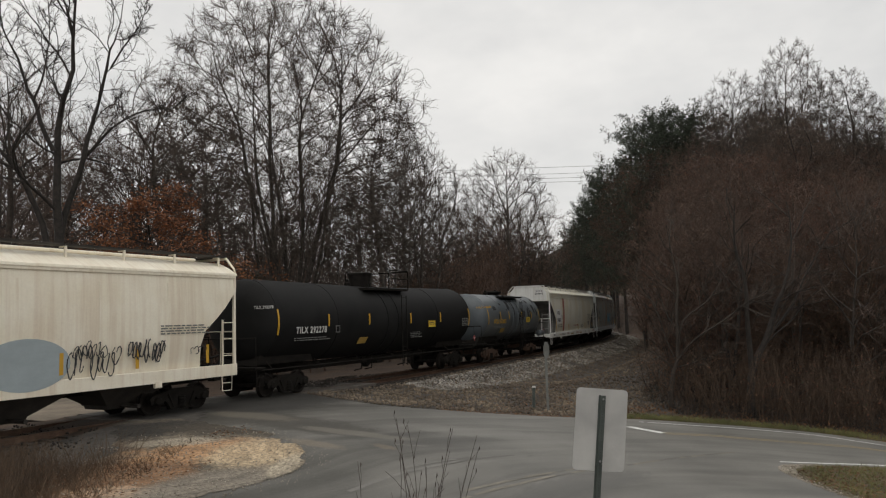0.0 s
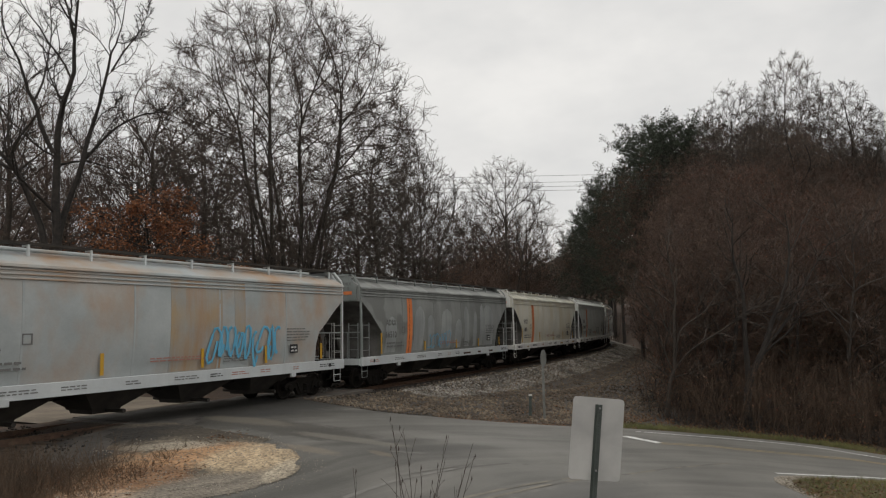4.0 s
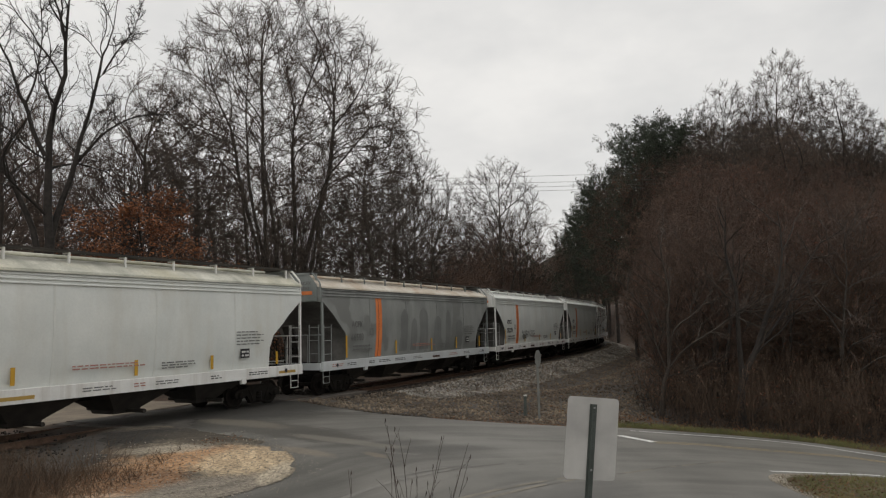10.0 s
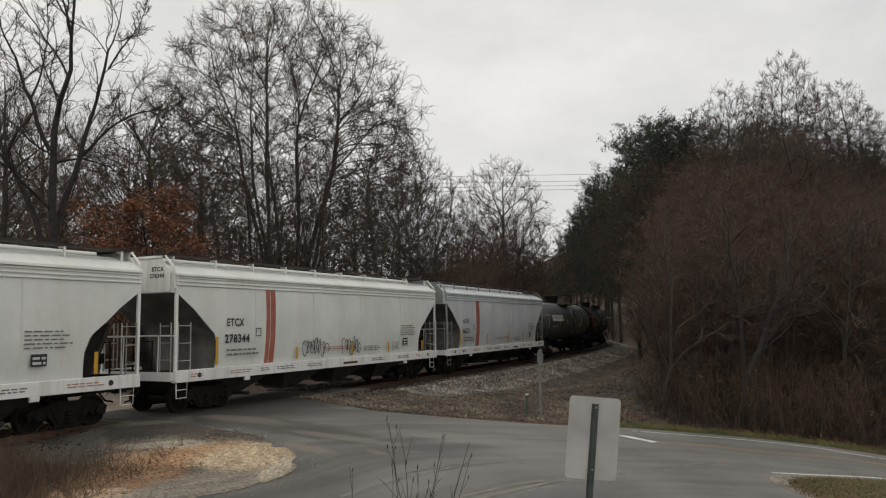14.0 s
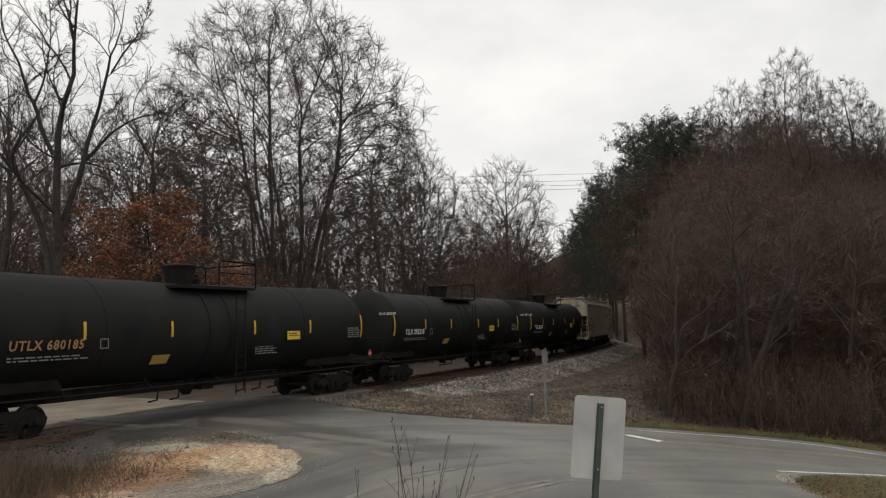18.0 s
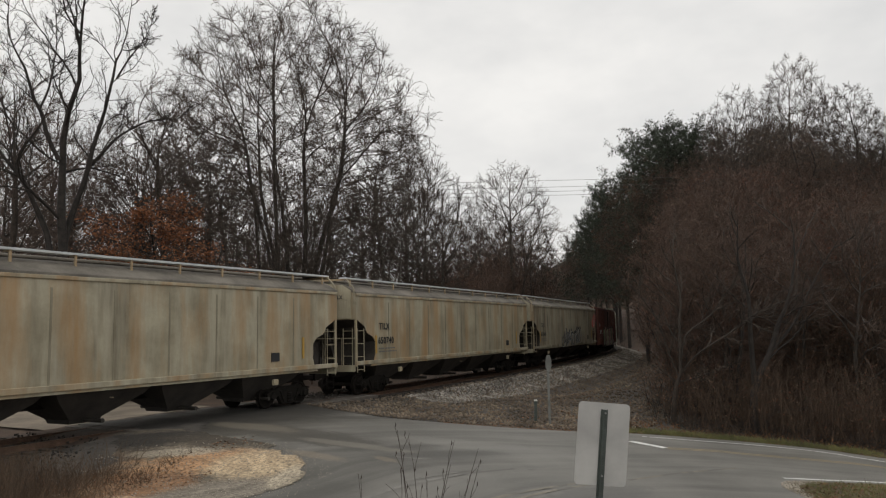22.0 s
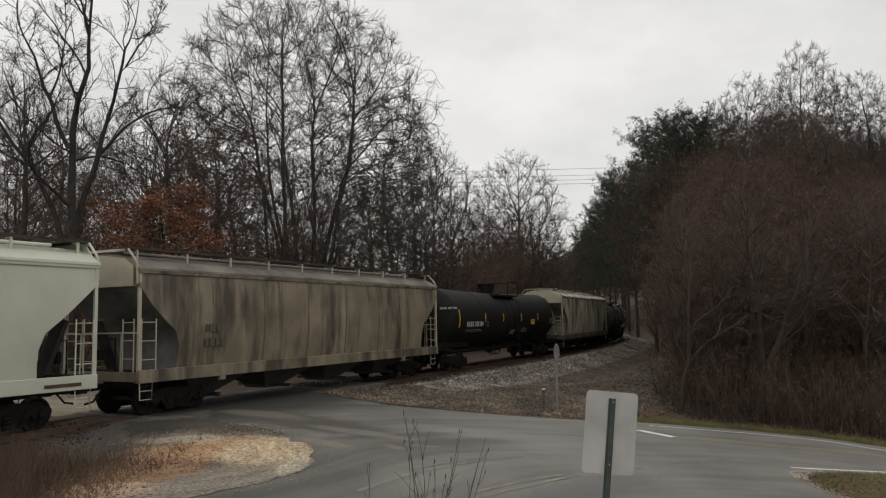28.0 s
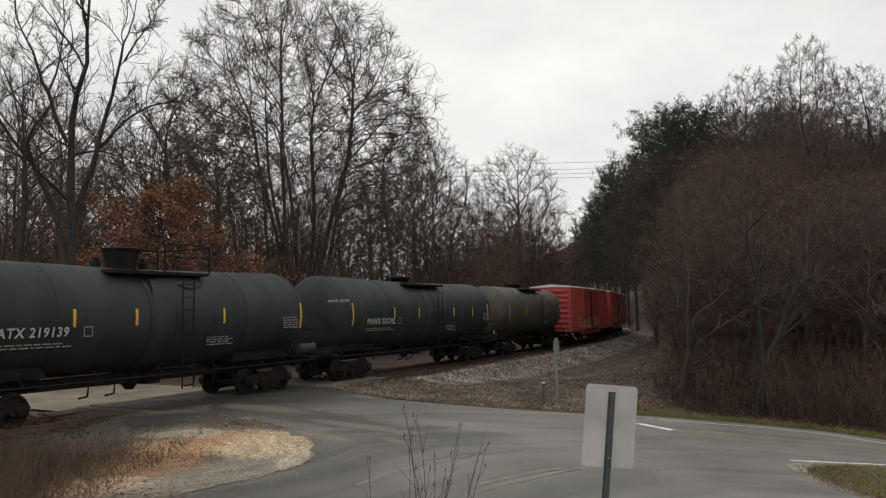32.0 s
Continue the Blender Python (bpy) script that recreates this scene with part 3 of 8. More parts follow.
# ---- the railway: ballast, sleepers, rails ----
bs = np.concatenate([np.arange(-600, -60, 12.0), np.arange(-60, 130, 2.0), np.arange(130, 640, 10.0)])
prof = [(-4.6, -1.55), (-2.15, -0.2), (2.55, -0.2), (4.9, -1.45)]
bv = []
for s in bs:
    for a, z in prof:
        x, y, _ = on_line(s, a)
        bv.append((x, y, z if not -10.5 < s < 0.5 else z - 0.15))
m4 = len(prof)
bf = [(i * m4 + j, i * m4 + j + 1, (i + 1) * m4 + j + 1, (i + 1) * m4 + j) for i in range(len(bs) - 1) for j in range(m4 - 1)]
ballast = tagged(part("ballast", quick_mesh("ballast", bv, bf), M_ballast), "grey crushed-stone ballast bank under the track", "ballast", kind="structure")

track = thing("railway_track", "single railway track of rusty rails on dark wooden sleepers", "railway track", kind="structure")
tie_me = shared("sleeper", lambda: Geo().box(0, 0, -0.24, 0.23, 2.6, 0.18, 0.015))
for s in np.arange(-13, 95, 0.56):
    if -10.2 < s < 0.2:
        continue
    x, y, a = on_line(s)
    part("sleeper", tie_me, M_tie, track, m=pose(x, y, 0, 0, 0, math.degrees(a) + (s * 37 % 1 - 0.5) * 2))
rail_prof = [(-0.07, -0.17), (0.07, -0.17), (0.07, -0.15), (0.015, -0.13), (0.015, -0.045), (0.036, -0.03), (0.036, 0.0), (-0.036, 0.0), (-0.036, -0.03), (-0.015, -0.045), (-0.015, -0.13), (-0.07, -0.15)]
for side in (-0.755, 0.755):
    g = Geo()
    rings = []
    for s in bs:
        ring = []
        for a, z in rail_prof:
            x, y, _ = on_line(s, side + a)
            ring.append((x, y, z))
        rings.append(ring)
    part("rail", g.loft(rings), M_rail, track, "rusty steel rail with a worn top")
plank = surface("crossing_timber", (0.06, 0.05, 0.042), (0.13, 0.115, 0.1), 2, 0.9, 0.4, 20, jitter=0.3)
for a, wdt in ((-1.25, 0.8), (-0.42, 0.55), (0.0, 0.25), (0.42, 0.55), (1.25, 0.8)):
    for s in np.arange(-9.5, 0.2, 2.4):
        x, y, h = on_line(s + 1.2, a)
        part("crossing_plank", shared(("plank", wdt), lambda w=wdt: Geo().box(0, 0, -0.06, 2.37, w, 0.12, 0.01)), plank, track, m=pose(x, y, 0.005, 0, 0, math.degrees(h)))

# ---- the goods train ----
M_iron = surface("grimy_iron", (0.009, 0.008, 0.007), (0.021, 0.018, 0.015), 4, 0.8, 0.3, 25, 0.1, spec=0.15)
M_wheel = surface("wheel_steel", (0.009, 0.0075, 0.006), (0.024, 0.019, 0.016), 5, 0.75, 0.2, 30, 0.1, spec=0.2)
# dark steel of boards and outlets; on slope sheets it paints in shade
M_hopper_dark = surface("dark_and_shaded_hopper", (0.022, 0.019, 0.016), (0.055, 0.047, 0.039), 1.5, 0.85, 0.2, 20)
M_rust = surface("rusted_steel", (0.05, 0.026, 0.016), (0.095, 0.052, 0.032), 3, 0.85, 0.3, 25)
M_black_text = plain("black_stencil", (0.025, 0.025, 0.027))
M_white_text = plain("white_stencil", (0.6, 0.6, 0.58))
M_worn_text = plain("worn_pale_stencil", (0.34, 0.33, 0.31))
M_grey_text = plain("faded_stencil", (0.16, 0.16, 0.155))
M_red_text = plain("faded_red_stencil", (0.42, 0.2, 0.16))
M_yellow_text = plain("yellow_stencil", (0.45, 0.29, 0.07))
M_reflector = plain("yellow_reflector", (0.6, 0.34, 0.03), 0.5)
M_orange = surface("orange_paint", (0.68, 0.18, 0.05), (0.78, 0.25, 0.085), 2, 0.6, 0.05, 30)
M_redbrown = surface("red_brown_paint", (0.3, 0.09, 0.06), (0.4, 0.14, 0.09), 2, 0.65, 0.05, 30)
M_bare = surface("bare_tank_metal", (0.018, 0.018, 0.019), (0.034, 0.034, 0.035), 1.5, 0.8, 0.05, 30)
# white ladder steel greyed, the shade on it painted in
M_rung = surface("shaded_white_steel", (0.26, 0.26, 0.245), (0.42, 0.42, 0.4), 2, 0.7, 0.05, 30)
M_placard = plain("placard_yellow", (0.72, 0.5, 0.05))
M_warn = plain("placard_red", (0.34, 0.06, 0.06))

# pale end sheets in grey: the shade they lie in is in the colour
M_slope = surface("shaded_slope_sheet", (0.11, 0.107, 0.1), (0.2, 0.193, 0.18), 1.2, 0.8, 0.1, 20, streak=[((0.05, 0.045, 0.04), 0.7, 1.5)])
TRUCK = 1.78  # wheelbase


def wheelset_mesh():
    g = Geo()
    for s in (-1, 1):
        g.lathe([(s * 0.70, 0.12), (s * 0.69, 0.44), (s * 0.715, 0.447), (s * 0.725, 0.42), (s * 0.825, 0.412), (s * 0.83, 0.36), (s * 0.79, 0.33), (s * 0.78, 0.14), (s * 0.86, 0.1), (s * 0.86, 0.0)], "y", 22)
    return g.lathe([(-1.0, 0.0), (-1.0, 0.07), (-0.8, 0.08), (0.8, 0.08), (1.0, 0.07), (1.0, 0.0)], "y", 10)


def side_frame_mesh():
    g = Geo()
    outer = [(-1.12, 0.33), (-1.16, 0.52), (-1.05, 0.6), (-0.62, 0.66), (-0.4, 0.74), (0.4, 0.74), (0.62, 0.66), (1.05, 0.6), (1.16, 0.52), (1.12, 0.33), (0.68, 0.33), (0.6, 0.42), (0.42, 0.22), (0.38, 0.13), (-0.38, 0.13), (-0.42, 0.22), (-0.6, 0.42), (-0.68, 0.33)]
    g.prism(outer, -0.08, 0.08)
    for s in (-1, 1):
        g.lathe([(-0.15, 0.0), (-0.15, 0.1), (-0.1, 0.135), (0.1, 0.135), (0.1, 0.0)], "y", 12, (s * 0.89, 0, 0.42))
        g.tube([(s * 0.5, -0.1, 0.6), (s * 0.3, -0.1, 0.2)], 0.03, 5)
    return g


def spring_mesh():
    return Geo().lathe([(0.18, 0.1), (0.22, 0.12), (0.27, 0.1), (0.32, 0.12), (0.37, 0.1), (0.42, 0.12), (0.47, 0.1), (0.5, 0.12)], "z", 10)


def bogie(car, x, iron=None):
    iron = iron or M_iron
    b = part("bogie", shared("bolster", lambda: Geo().box(0, 0, 0.58, 0.36, 2.1, 0.26, 0.04).lathe([(0.7, 0.2), (0.86, 0.2)], "z", 14)), iron, car, "", pose(x, 0, 0))
    for s in (-1, 1):
        part("side_frame", shared("side_frame", side_frame_mesh), iron, b, "", pose(0, s * 1.0, 0, 0, 0, 0 if s < 0 else 180))
        part("coil_spring", shared("coil_spring", spring_mesh), M_iron, b, "", pose(0, s * 1.09, 0))
    for s in (-1, 1):
        part("wheelset", shared("wheelset", wheelset_mesh), M_wheel, b, "", pose(s * TRUCK / 2, 0, 0.42))
    return b


def running_gear(car, p, base, iron=None):
    """Bogies, couplers and the centre sill that every car has."""
    car["bogies"] = base
    for s in (-1, 1):
        bogie(car, s * base, iron)
        part("coupler", shared("coupler", lambda: Geo().box(0.45, 0, 0.86, 0.9, 0.16, 0.18, 0.03).prism([(0.85, 0.72), (1.06, 0.74), (1.08, 0.98), (0.85, 1.0)], -0.16, 0.12).tube([(0.5, 0.25, 0.8), (0.8, 0.3, 0.5), (1.05, 0.28, 0.45)], 0.03, 5)), M_iron, car, "", pose(s * (p / 2 - 1.02), 0, 0, 0, 0, 0 if s > 0 else 180))
    part("centre_sill", shared(("centre_sill", p), lambda: Geo().box(0, 0, 0.9, p - 1.8, 0.34, 0.3, 0.02)), M_iron, car)


def ladder_mesh(z0, z1, w, rungs, r=0.013):
    g = Geo()
    for s in (-1, 1):
        g.box(s * w / 2, 0, (z0 + z1) / 2, 0.03, 0.025, z1 - z0)
    for i in range(rungs):
        g.tube([(-w / 2, 0, z0 + 0.1 + (z1 - z0 - 0.2) * i / (rungs - 1)), (w / 2, 0, z0 + 0.1 + (z1 - z0 - 0.2) * i / (rungs - 1))], r, 5)
    return g


def ladder(car, name, x, y, z0, z1, w, rungs, material, turn=0):
    return part(name, shared(("ladder", z0, z1, w, rungs), lambda: ladder_mesh(z0, z1, w, rungs)), material, car, "", pose(x, y, 0, 0, 0, turn))


def marks(car, name, text, x, z, size, material, y=-1.615, slant=0, narrow=1.0, lean=0.0):
    """Lettering on the camera's side of a car."""
    return tagged(part(name, letters(text, size, lean=lean), material, car, "", pose(x, y, z, 90 + slant, 0, 0) @ Matrix.Diagonal((narrow, 1, 1, 1))), text, kind="stuff")


def bars(car, name, x, z, w, rows, material, y=-1.615, h=0.035, gap=0.075, slant=0, seed=1):
    """Small print that cannot be read, as rows of bars."""
    rnd = random.Random(seed)
    g = Geo()
    for i in range(rows):
        a = 0.0
        while a < w * (0.95 if i % 2 else 0.8):
            b = min(rnd.uniform(0.08, 0.3), w - a)
            g.box(a + b / 2, 0, -i * gap, b, 0.004, h)
            a += b + 0.05
    return tagged(part(name, g, material, car, "", pose(x, y, z, slant, 0, 0)), kind="stuff")


def scrawl(car, name, x, z, w, h, material, seed, n=10, r=0.025, y=-1.62):
    """Sprayed loops of paint, no letters."""
    rnd = random.Random(seed)
    g = Geo()
    for i in range(n):
        cx, cz = w * (i + 0.5) / n, h * rnd.uniform(0.3, 0.6)
        a, b, q0 = w / n * rnd.uniform(0.4, 0.8), h * rnd.uniform(0.3, 0.5), rnd.uniform(0, 6)
        g.tube([(cx + a * math.cos(q0 + q) * (1 + 0.3 * math.sin(2 * q)), 0, cz + b * math.sin(q0 + q * 1.2)) for q in np.linspace(0, rnd.uniform(3, 7), 12)], r, 4)
    me = g.mesh(name)
    for v in me.vertices:
        v.co.y *= 0.15
    return tagged(part(name, me, material, car, "sprayed graffiti", pose(x, y, z)), kind="stuff")


def loops(car, x, z, w, h, n, material, r=0.018, y=-1.622):
    """A tall round scrawl: hoops side by side with tails that run down between them."""
    g = Geo()
    for i in range(n):
        cx, k = w * (i + 0.5) / n, 0.62 + 0.07 * math.sin(i * 2.3)
        a = w / n * (0.46, 0.62, 0.4, 0.66, 0.5)[i % 5]
        g.tube([(cx + a * math.sin(q), 0, h * k + h * 0.33 * math.cos(q) * (1 if math.cos(q) > 0 else 1.15)) for q in np.linspace(-2.5 + 0.3 * (i % 2), 2.9, 16)], r, 4)
        g.tube([(cx - a * 0.95, 0, h * 0.72), (cx - a * 1.1, 0, h * 0.4), (cx - a * (0.8 + 0.5 * (i % 3)), 0, h * 0.08 * (i % 3))], r * 0.7, 4)
    g.tube([(-0.1 * w, 0, -0.02 * h), (-0.05 * w, 0, 0.25 * h), (0.0, 0, 0.42 * h), (0.06 * w, 0, 0.8 * h)], r, 4)
    g.tube([(w + 0.1 * math.cos(q), 0, h * 0.3 + 0.16 * math.sin(q)) for q in np.linspace(0, 6.3, 12)], r, 4)
    me = g.mesh("graffiti")
    for v in me.vertices:
        v.co.y *= 0.15
    return tagged(part("graffiti", me, material, car, "thin black sprayed hoops", pose(x, y, z)), kind="stuff")


def side_width(z, style):
    """Half width of a hopper's side at a height."""
    if style == "flat":
        return float(np.interp(z, [1.2, 1.5, 3.9, 4.15], [1.55, 1.57, 1.58, 1.55]))
    return float(np.interp(z, [1.2, 1.6, 2.2, 2.9, 3.5, 3.95, 4.2], [1.46, 1.52, 1.58, 1.6, 1.585, 1.55, 1.52]))


def body_end(z, half, style, cut):
    """Half length of a hopper's body at a height: the ends slope in under the roof."""
    if style == "big":
        return half - float(np.interp(z, [1.2, 1.45, 1.7, 2.2, 2.4, 2.55, 2.68, 2.8, 3.08, 3.1], [cut - 0.35, cut - 0.1, cut, cut - 0.02, cut - 0.2, cut - 0.62, cut - 0.75, cut - 0.8, 0.12, 0]))
    return half - float(np.interp(z, [1.2, 1.6, 2.0, 2.4, 3.05, 3.12, 3.62, 3.63], [cut - 0.05, cut, cut, cut - 0.15, cut - 0.95, cut - 1.0, 0.05, 0]))


def hopper(name, label, p, paint, sill_paint=None, style="acf", cut=1.75, bays=4, roof_paint=None, seams=4, ribs=True, post_paint=None, eave=4.17, underside=None, group="hopper cars of the train", flat_end=True, board_paint=None, end_paint=None):
    """A covered hopper car; the camera's side is -y."""
    car = thing(name, label, "hopper car", group)
    base = 0.365 * p
    running_gear(car, p, base)
    half = p / 2 - 0.62
    sill_paint = sill_paint or paint
    post_paint = post_paint or sill_paint
    rung_paint = M_rung if style == "acf" and ribs and post_paint is sill_paint else post_paint
    zs = [1.2, 1.45, 1.7, 2.0, 2.2, 2.4, 2.55, 2.68, 2.8, 3.08, 3.1, 3.12, 3.62, 3.63, 3.95, eave]
    if style == "big":
        zs = [z for z in zs if z not in (3.62, 3.63, 3.12)]
    else:
        zs = [z for z in zs if z not in (3.08, 3.1, 2.55, 2.68)]
    prof = "flat" if style == "big" else "acf"

    def body_mesh():
        g = Geo()
        rings = []
        for z in zs:
            w, e = side_width(z, prof), body_end(z, half, style, cut)
            xs = np.linspace(-e, e, 9)
            rings.append([(x, -w, z) for x in xs] + [(x, w, z) for x in xs[::-1]])
        for w, z in ((1.2, eave + 0.22), (0.8, eave + 0.4), (0.3, eave + 0.47)):
            xs = np.linspace(-half, half, 9)
            rings.append([(x, -w, z) for x in xs] + [(x, w, z) for x in xs[::-1]])
        return g.loft(rings)

    part("body", shared(("body", p, style, cut, eave), body_mesh), paint, car)
    # roof sheet lies over the body, with an overhanging lip
    def roof_mesh():
        g = Geo()
        out = [(-1.6, eave - 0.02), (-1.58, eave + 0.05), (-1.2, eave + 0.26), (-0.8, eave + 0.43), (0, eave + 0.5), (0.8, eave + 0.43), (1.2, eave + 0.26), (1.58, eave + 0.05), (1.6, eave - 0.02), (0, eave + 0.4)]
        return g.loft([[(x, a, z) for a, z in out] for x in (-half - 0.03, half + 0.03)])
    part("roof", shared(("roof", p, eave), roof_mesh), roof_paint or paint, car)
    for s in (-1, 1):
        # slope sheets, their shade put into the colour, and end bracing
        g = Geo()
        lo = [z for z in zs if z < (3.11 if style == "big" else 3.64)]
        rows = [[(s * (body_end(z, half, style, cut) + 0.012), side_width(z, prof) * q - (0.02 * q), z) for q in (-1, 0, 1)] for z in lo]
        g.loft(rows, cap=False, closed=False)
        part("slope_sheet", g, M_slope if style != "big" else underside or M_hopper_dark, car, "sloping end sheet with its shade painted in")
        part("end_sheet", shared(("end_sheet", style, eave, flat_end), lambda: Geo().prism([(-1.36, 3.66 if style != "big" else 3.15), (1.36, 3.66 if style != "big" else 3.15), (1.36, eave + 0.1), (0.98, eave + (0.53 if flat_end else 0.33)), (0, eave + (0.53 if flat_end else 0.46)), (-0.98, eave + (0.53 if flat_end else 0.33)), (-1.36, eave + 0.1)], -0.02, 0.02)), end_paint or sill_paint, car, "", pose(s * (half + 0.03), 0, 0, 0, 0, 90))
        part("end_cross_rail", shared("end_cross_rail", lambda: Geo().tube([(0, -1.5, 2.36), (0, 1.5, 2.36)], 0.022, 5).tube([(0, -0.9, 2.36), (-0.02, -0.9, 1.3)], 0.02, 5)), post_paint, car, "", pose(s * (half + 0.01), 0, 0))
        part("end_top_rail", shared(("end_top_rail", eave), lambda: Geo().box(0, 0, eave + 0.56, 0.07, 2.1, 0.07, 0.01)), post_paint, car, "", pose(s * (half + 0.06), 0, 0))
        part("end_sill", shared(("end_sill", style), lambda: Geo().box(0, 0, 1.16, 0.14, 3.0, 0.26, 0.02)), sill_paint, car, "", pose(s * half, 0, 0))
        part("end_platform", shared("end_platform", lambda: Geo().box(0, 0, 1.3, 0.5, 2.6, 0.04)), M_iron, car, "", pose(s * (half - 0.3), 0, 0))
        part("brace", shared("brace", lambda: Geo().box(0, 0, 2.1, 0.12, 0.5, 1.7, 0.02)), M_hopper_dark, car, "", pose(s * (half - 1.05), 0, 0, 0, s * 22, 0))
        part("brake_rod", shared("brake_rod", lambda: Geo().tube([(0, -0.5, 1.3), (0, -0.5, 2.2), (0, 0.3, 2.2), (0, 0.3, 1.3)], 0.03, 5).box(0, 0.0, 1.75, 0.12, 0.4, 0.3, 0.03)), M_iron, car, "", pose(s * (half - 0.12), 0, 0))
        for t in (-1, 1):
            part("corner_post", shared(("corner_post", eave), lambda: Geo().box(0, 0, 2.7, 0.09, 0.07, 2 * (eave - 2.7), 0.01)), post_paint, car, "", pose(s * (half - 0.05), t * 1.53, 0))
            # ladders on the side and the end, step below
            ladder(car, "side_ladder", s * (half - 0.36), t * 1.56, 1.0, 2.75, 0.5, 4, rung_paint)
            ladder(car, "end_ladder", s * (half + 0.03), t * 1.2, 1.05, 2.75, 0.44, 4, rung_paint, 90)
            part("step", shared("step", lambda: Geo().tube([(-0.22, 0, 1.0), (-0.2, 0, 0.52), (0.2, 0, 0.52), (0.22, 0, 1.0)], 0.02, 5).tube([(-0.21, 0, 0.76), (0.21, 0, 0.76)], 0.016, 5)), post_paint if style == "acf" else M_iron, car, "", pose(s * (half - 0.34), t * 1.5, 0))
    for t in (-1, 1):
        sill_h = 0.36 if style == "acf" else 0.16
        part("side_sill", shared(("side_sill", p, style), lambda: Geo().box(0, 0, 0.98 + sill_h / 2 + (0.0 if style == "acf" else 0.3), 2 * half, 0.09, sill_h, 0.012).box(0, 0.04, 1.0, 2 * half * (1 if style == "acf" else 0), 0.16, 0.03)), sill_paint, car, "", pose(0, t * 1.56, 0, 0, 0, 0 if t < 0 else 180))
        for x in (-base + 1.3, base - 1.3):
            part("jacking_pad", shared("jacking_pad", lambda: Geo().box(0, 0, 0.95, 0.24, 0.08, 0.2, 0.02)), sill_paint, car, "", pose(x, t * 1.57, 0))
        if ribs:
            for i, z in enumerate((eave - 0.08, eave - 0.19, eave - 0.30)):
                part("top_chord_rib", shared(("rib", p), lambda: Geo().box(0, 0, 0, 2 * half, 0.05, 0.045, 0.012)), paint, car, "", pose(0, t * (side_width(z, prof) + 0.015), z))
        else:
            part("top_chord", shared(("chord", p), lambda: Geo().box(0, 0, 0, 2 * half, 0.07, 0.12, 0.02)), paint, car, "", pose(0, t * (side_width(eave, prof) + 0.02), eave - 0.06))
        for i in range(seams):
            x = (i + 1 - (seams + 1) / 2) * (2 * half - 2 * cut) / (seams + 0.0) * 0.98

            def seam_mesh():
                g = Geo()
                rings = []
                for z in np.linspace(1.35, eave - 0.32, 9):
                    w = side_width(z, prof)
                    rings.append([(-0.03, -w + 0.01, z), (-0.03, -w - 0.007, z), (0.03, -w - 0.007, z), (0.03, -w + 0.01, z)])
                return g.loft(rings)
            part("panel_seam", shared(("seam", prof, eave), seam_mesh), paint, car, "", pose(x, 0, 0, 0, 0, 0 if t < 0 else 180))
    # outlets under the bays
    span = 2 * (half - cut) - 0.6
    for i in range(bays):
        x = (i + 0.5 - bays / 2) * span / bays

        def outlet():
            a = span / bays / 2 - 0.1
            return Geo().loft([[(-a * k, -b, z), (a * k, -b, z), (a * k, b, z), (-a * k, b, z)] for k, b, z in ((1, 1.4, 1.28), (0.85, 1.2, 1.0), (0.32, 0.5, 0.42), (0.3, 0.45, 0.3))]).tube([(0, -1.2, 0.38), (0, 1.2, 0.38)], 0.06, 8)
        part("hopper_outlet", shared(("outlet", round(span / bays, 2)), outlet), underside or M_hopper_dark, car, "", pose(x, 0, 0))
    # running boards and hatches on the roof
    for t in (-1, 1):
        part("running_board", shared(("board", p, eave), lambda: Geo().box(0, 0, eave + 0.62, 2 * half + 0.2, 0.3, 0.06)), board_paint or (M_hopper_dark if style == "acf" else sill_paint), car, "", pose(0, t * 0.98, 0))
        for x in np.linspace(-half + 0.3, half - 0.3, int(p / 1.7)):
            part("board_bracket", shared(("bracket", eave), lambda: Geo().box(0, 0, eave + 0.44, 0.06, 0.05, 0.36).box(0, 0.1, eave + 0.57, 0.05, 0.25, 0.04)), post_paint, car, "", pose(x, t * 1.1, 0, 0, 0, 0 if t < 0 else 180))
    for s in (-1, 1):
        part("roof_crosswalk", shared(("crosswalk", eave), lambda: Geo().box(0, 0, eave + 0.62, 0.5, 2.2, 0.03)), M_hopper_dark, car, "", pose(s * (half - 0.2), 0, 0))
        for t in (-1, 1):
            part("grab_rail", shared(("grab", eave), lambda: Geo().tube([(0, -1.52, eave - 0.4), (0, -1.5, eave + 0.1), (0, -1.46, eave + 0.22), (0.0, -1.1, eave + 0.6), (0, -1.0, eave + 0.62)], 0.034, 6)), post_paint, car, "", pose(s * (half + 0.02), 0, 0, 0, 0, 0 if t < 0 else 180))
    part("hatch_cover", shared(("hatch", p, eave), lambda: Geo().box(0, 0, eave + 0.55, 2 * half - 1.0, 0.6, 0.1, 0.03)), roof_paint or paint, car)
    return car


def band(car, name, x, w, material, z0=1.36, z1=3.86, prof="acf", label=""):
    """A painted band down the side of a hopper."""
    g = Geo()
    rings = [[(x, -side_width(z, prof) + 0.006, z), (x, -side_width(z, prof) - 0.006, z), (x + w, -side_width(z, prof) - 0.006, z), (x + w, -side_width(z, prof) + 0.006, z)] for z in np.linspace(z0, z1, 10)]
    return part(name, g.loft(rings), material, car, label)


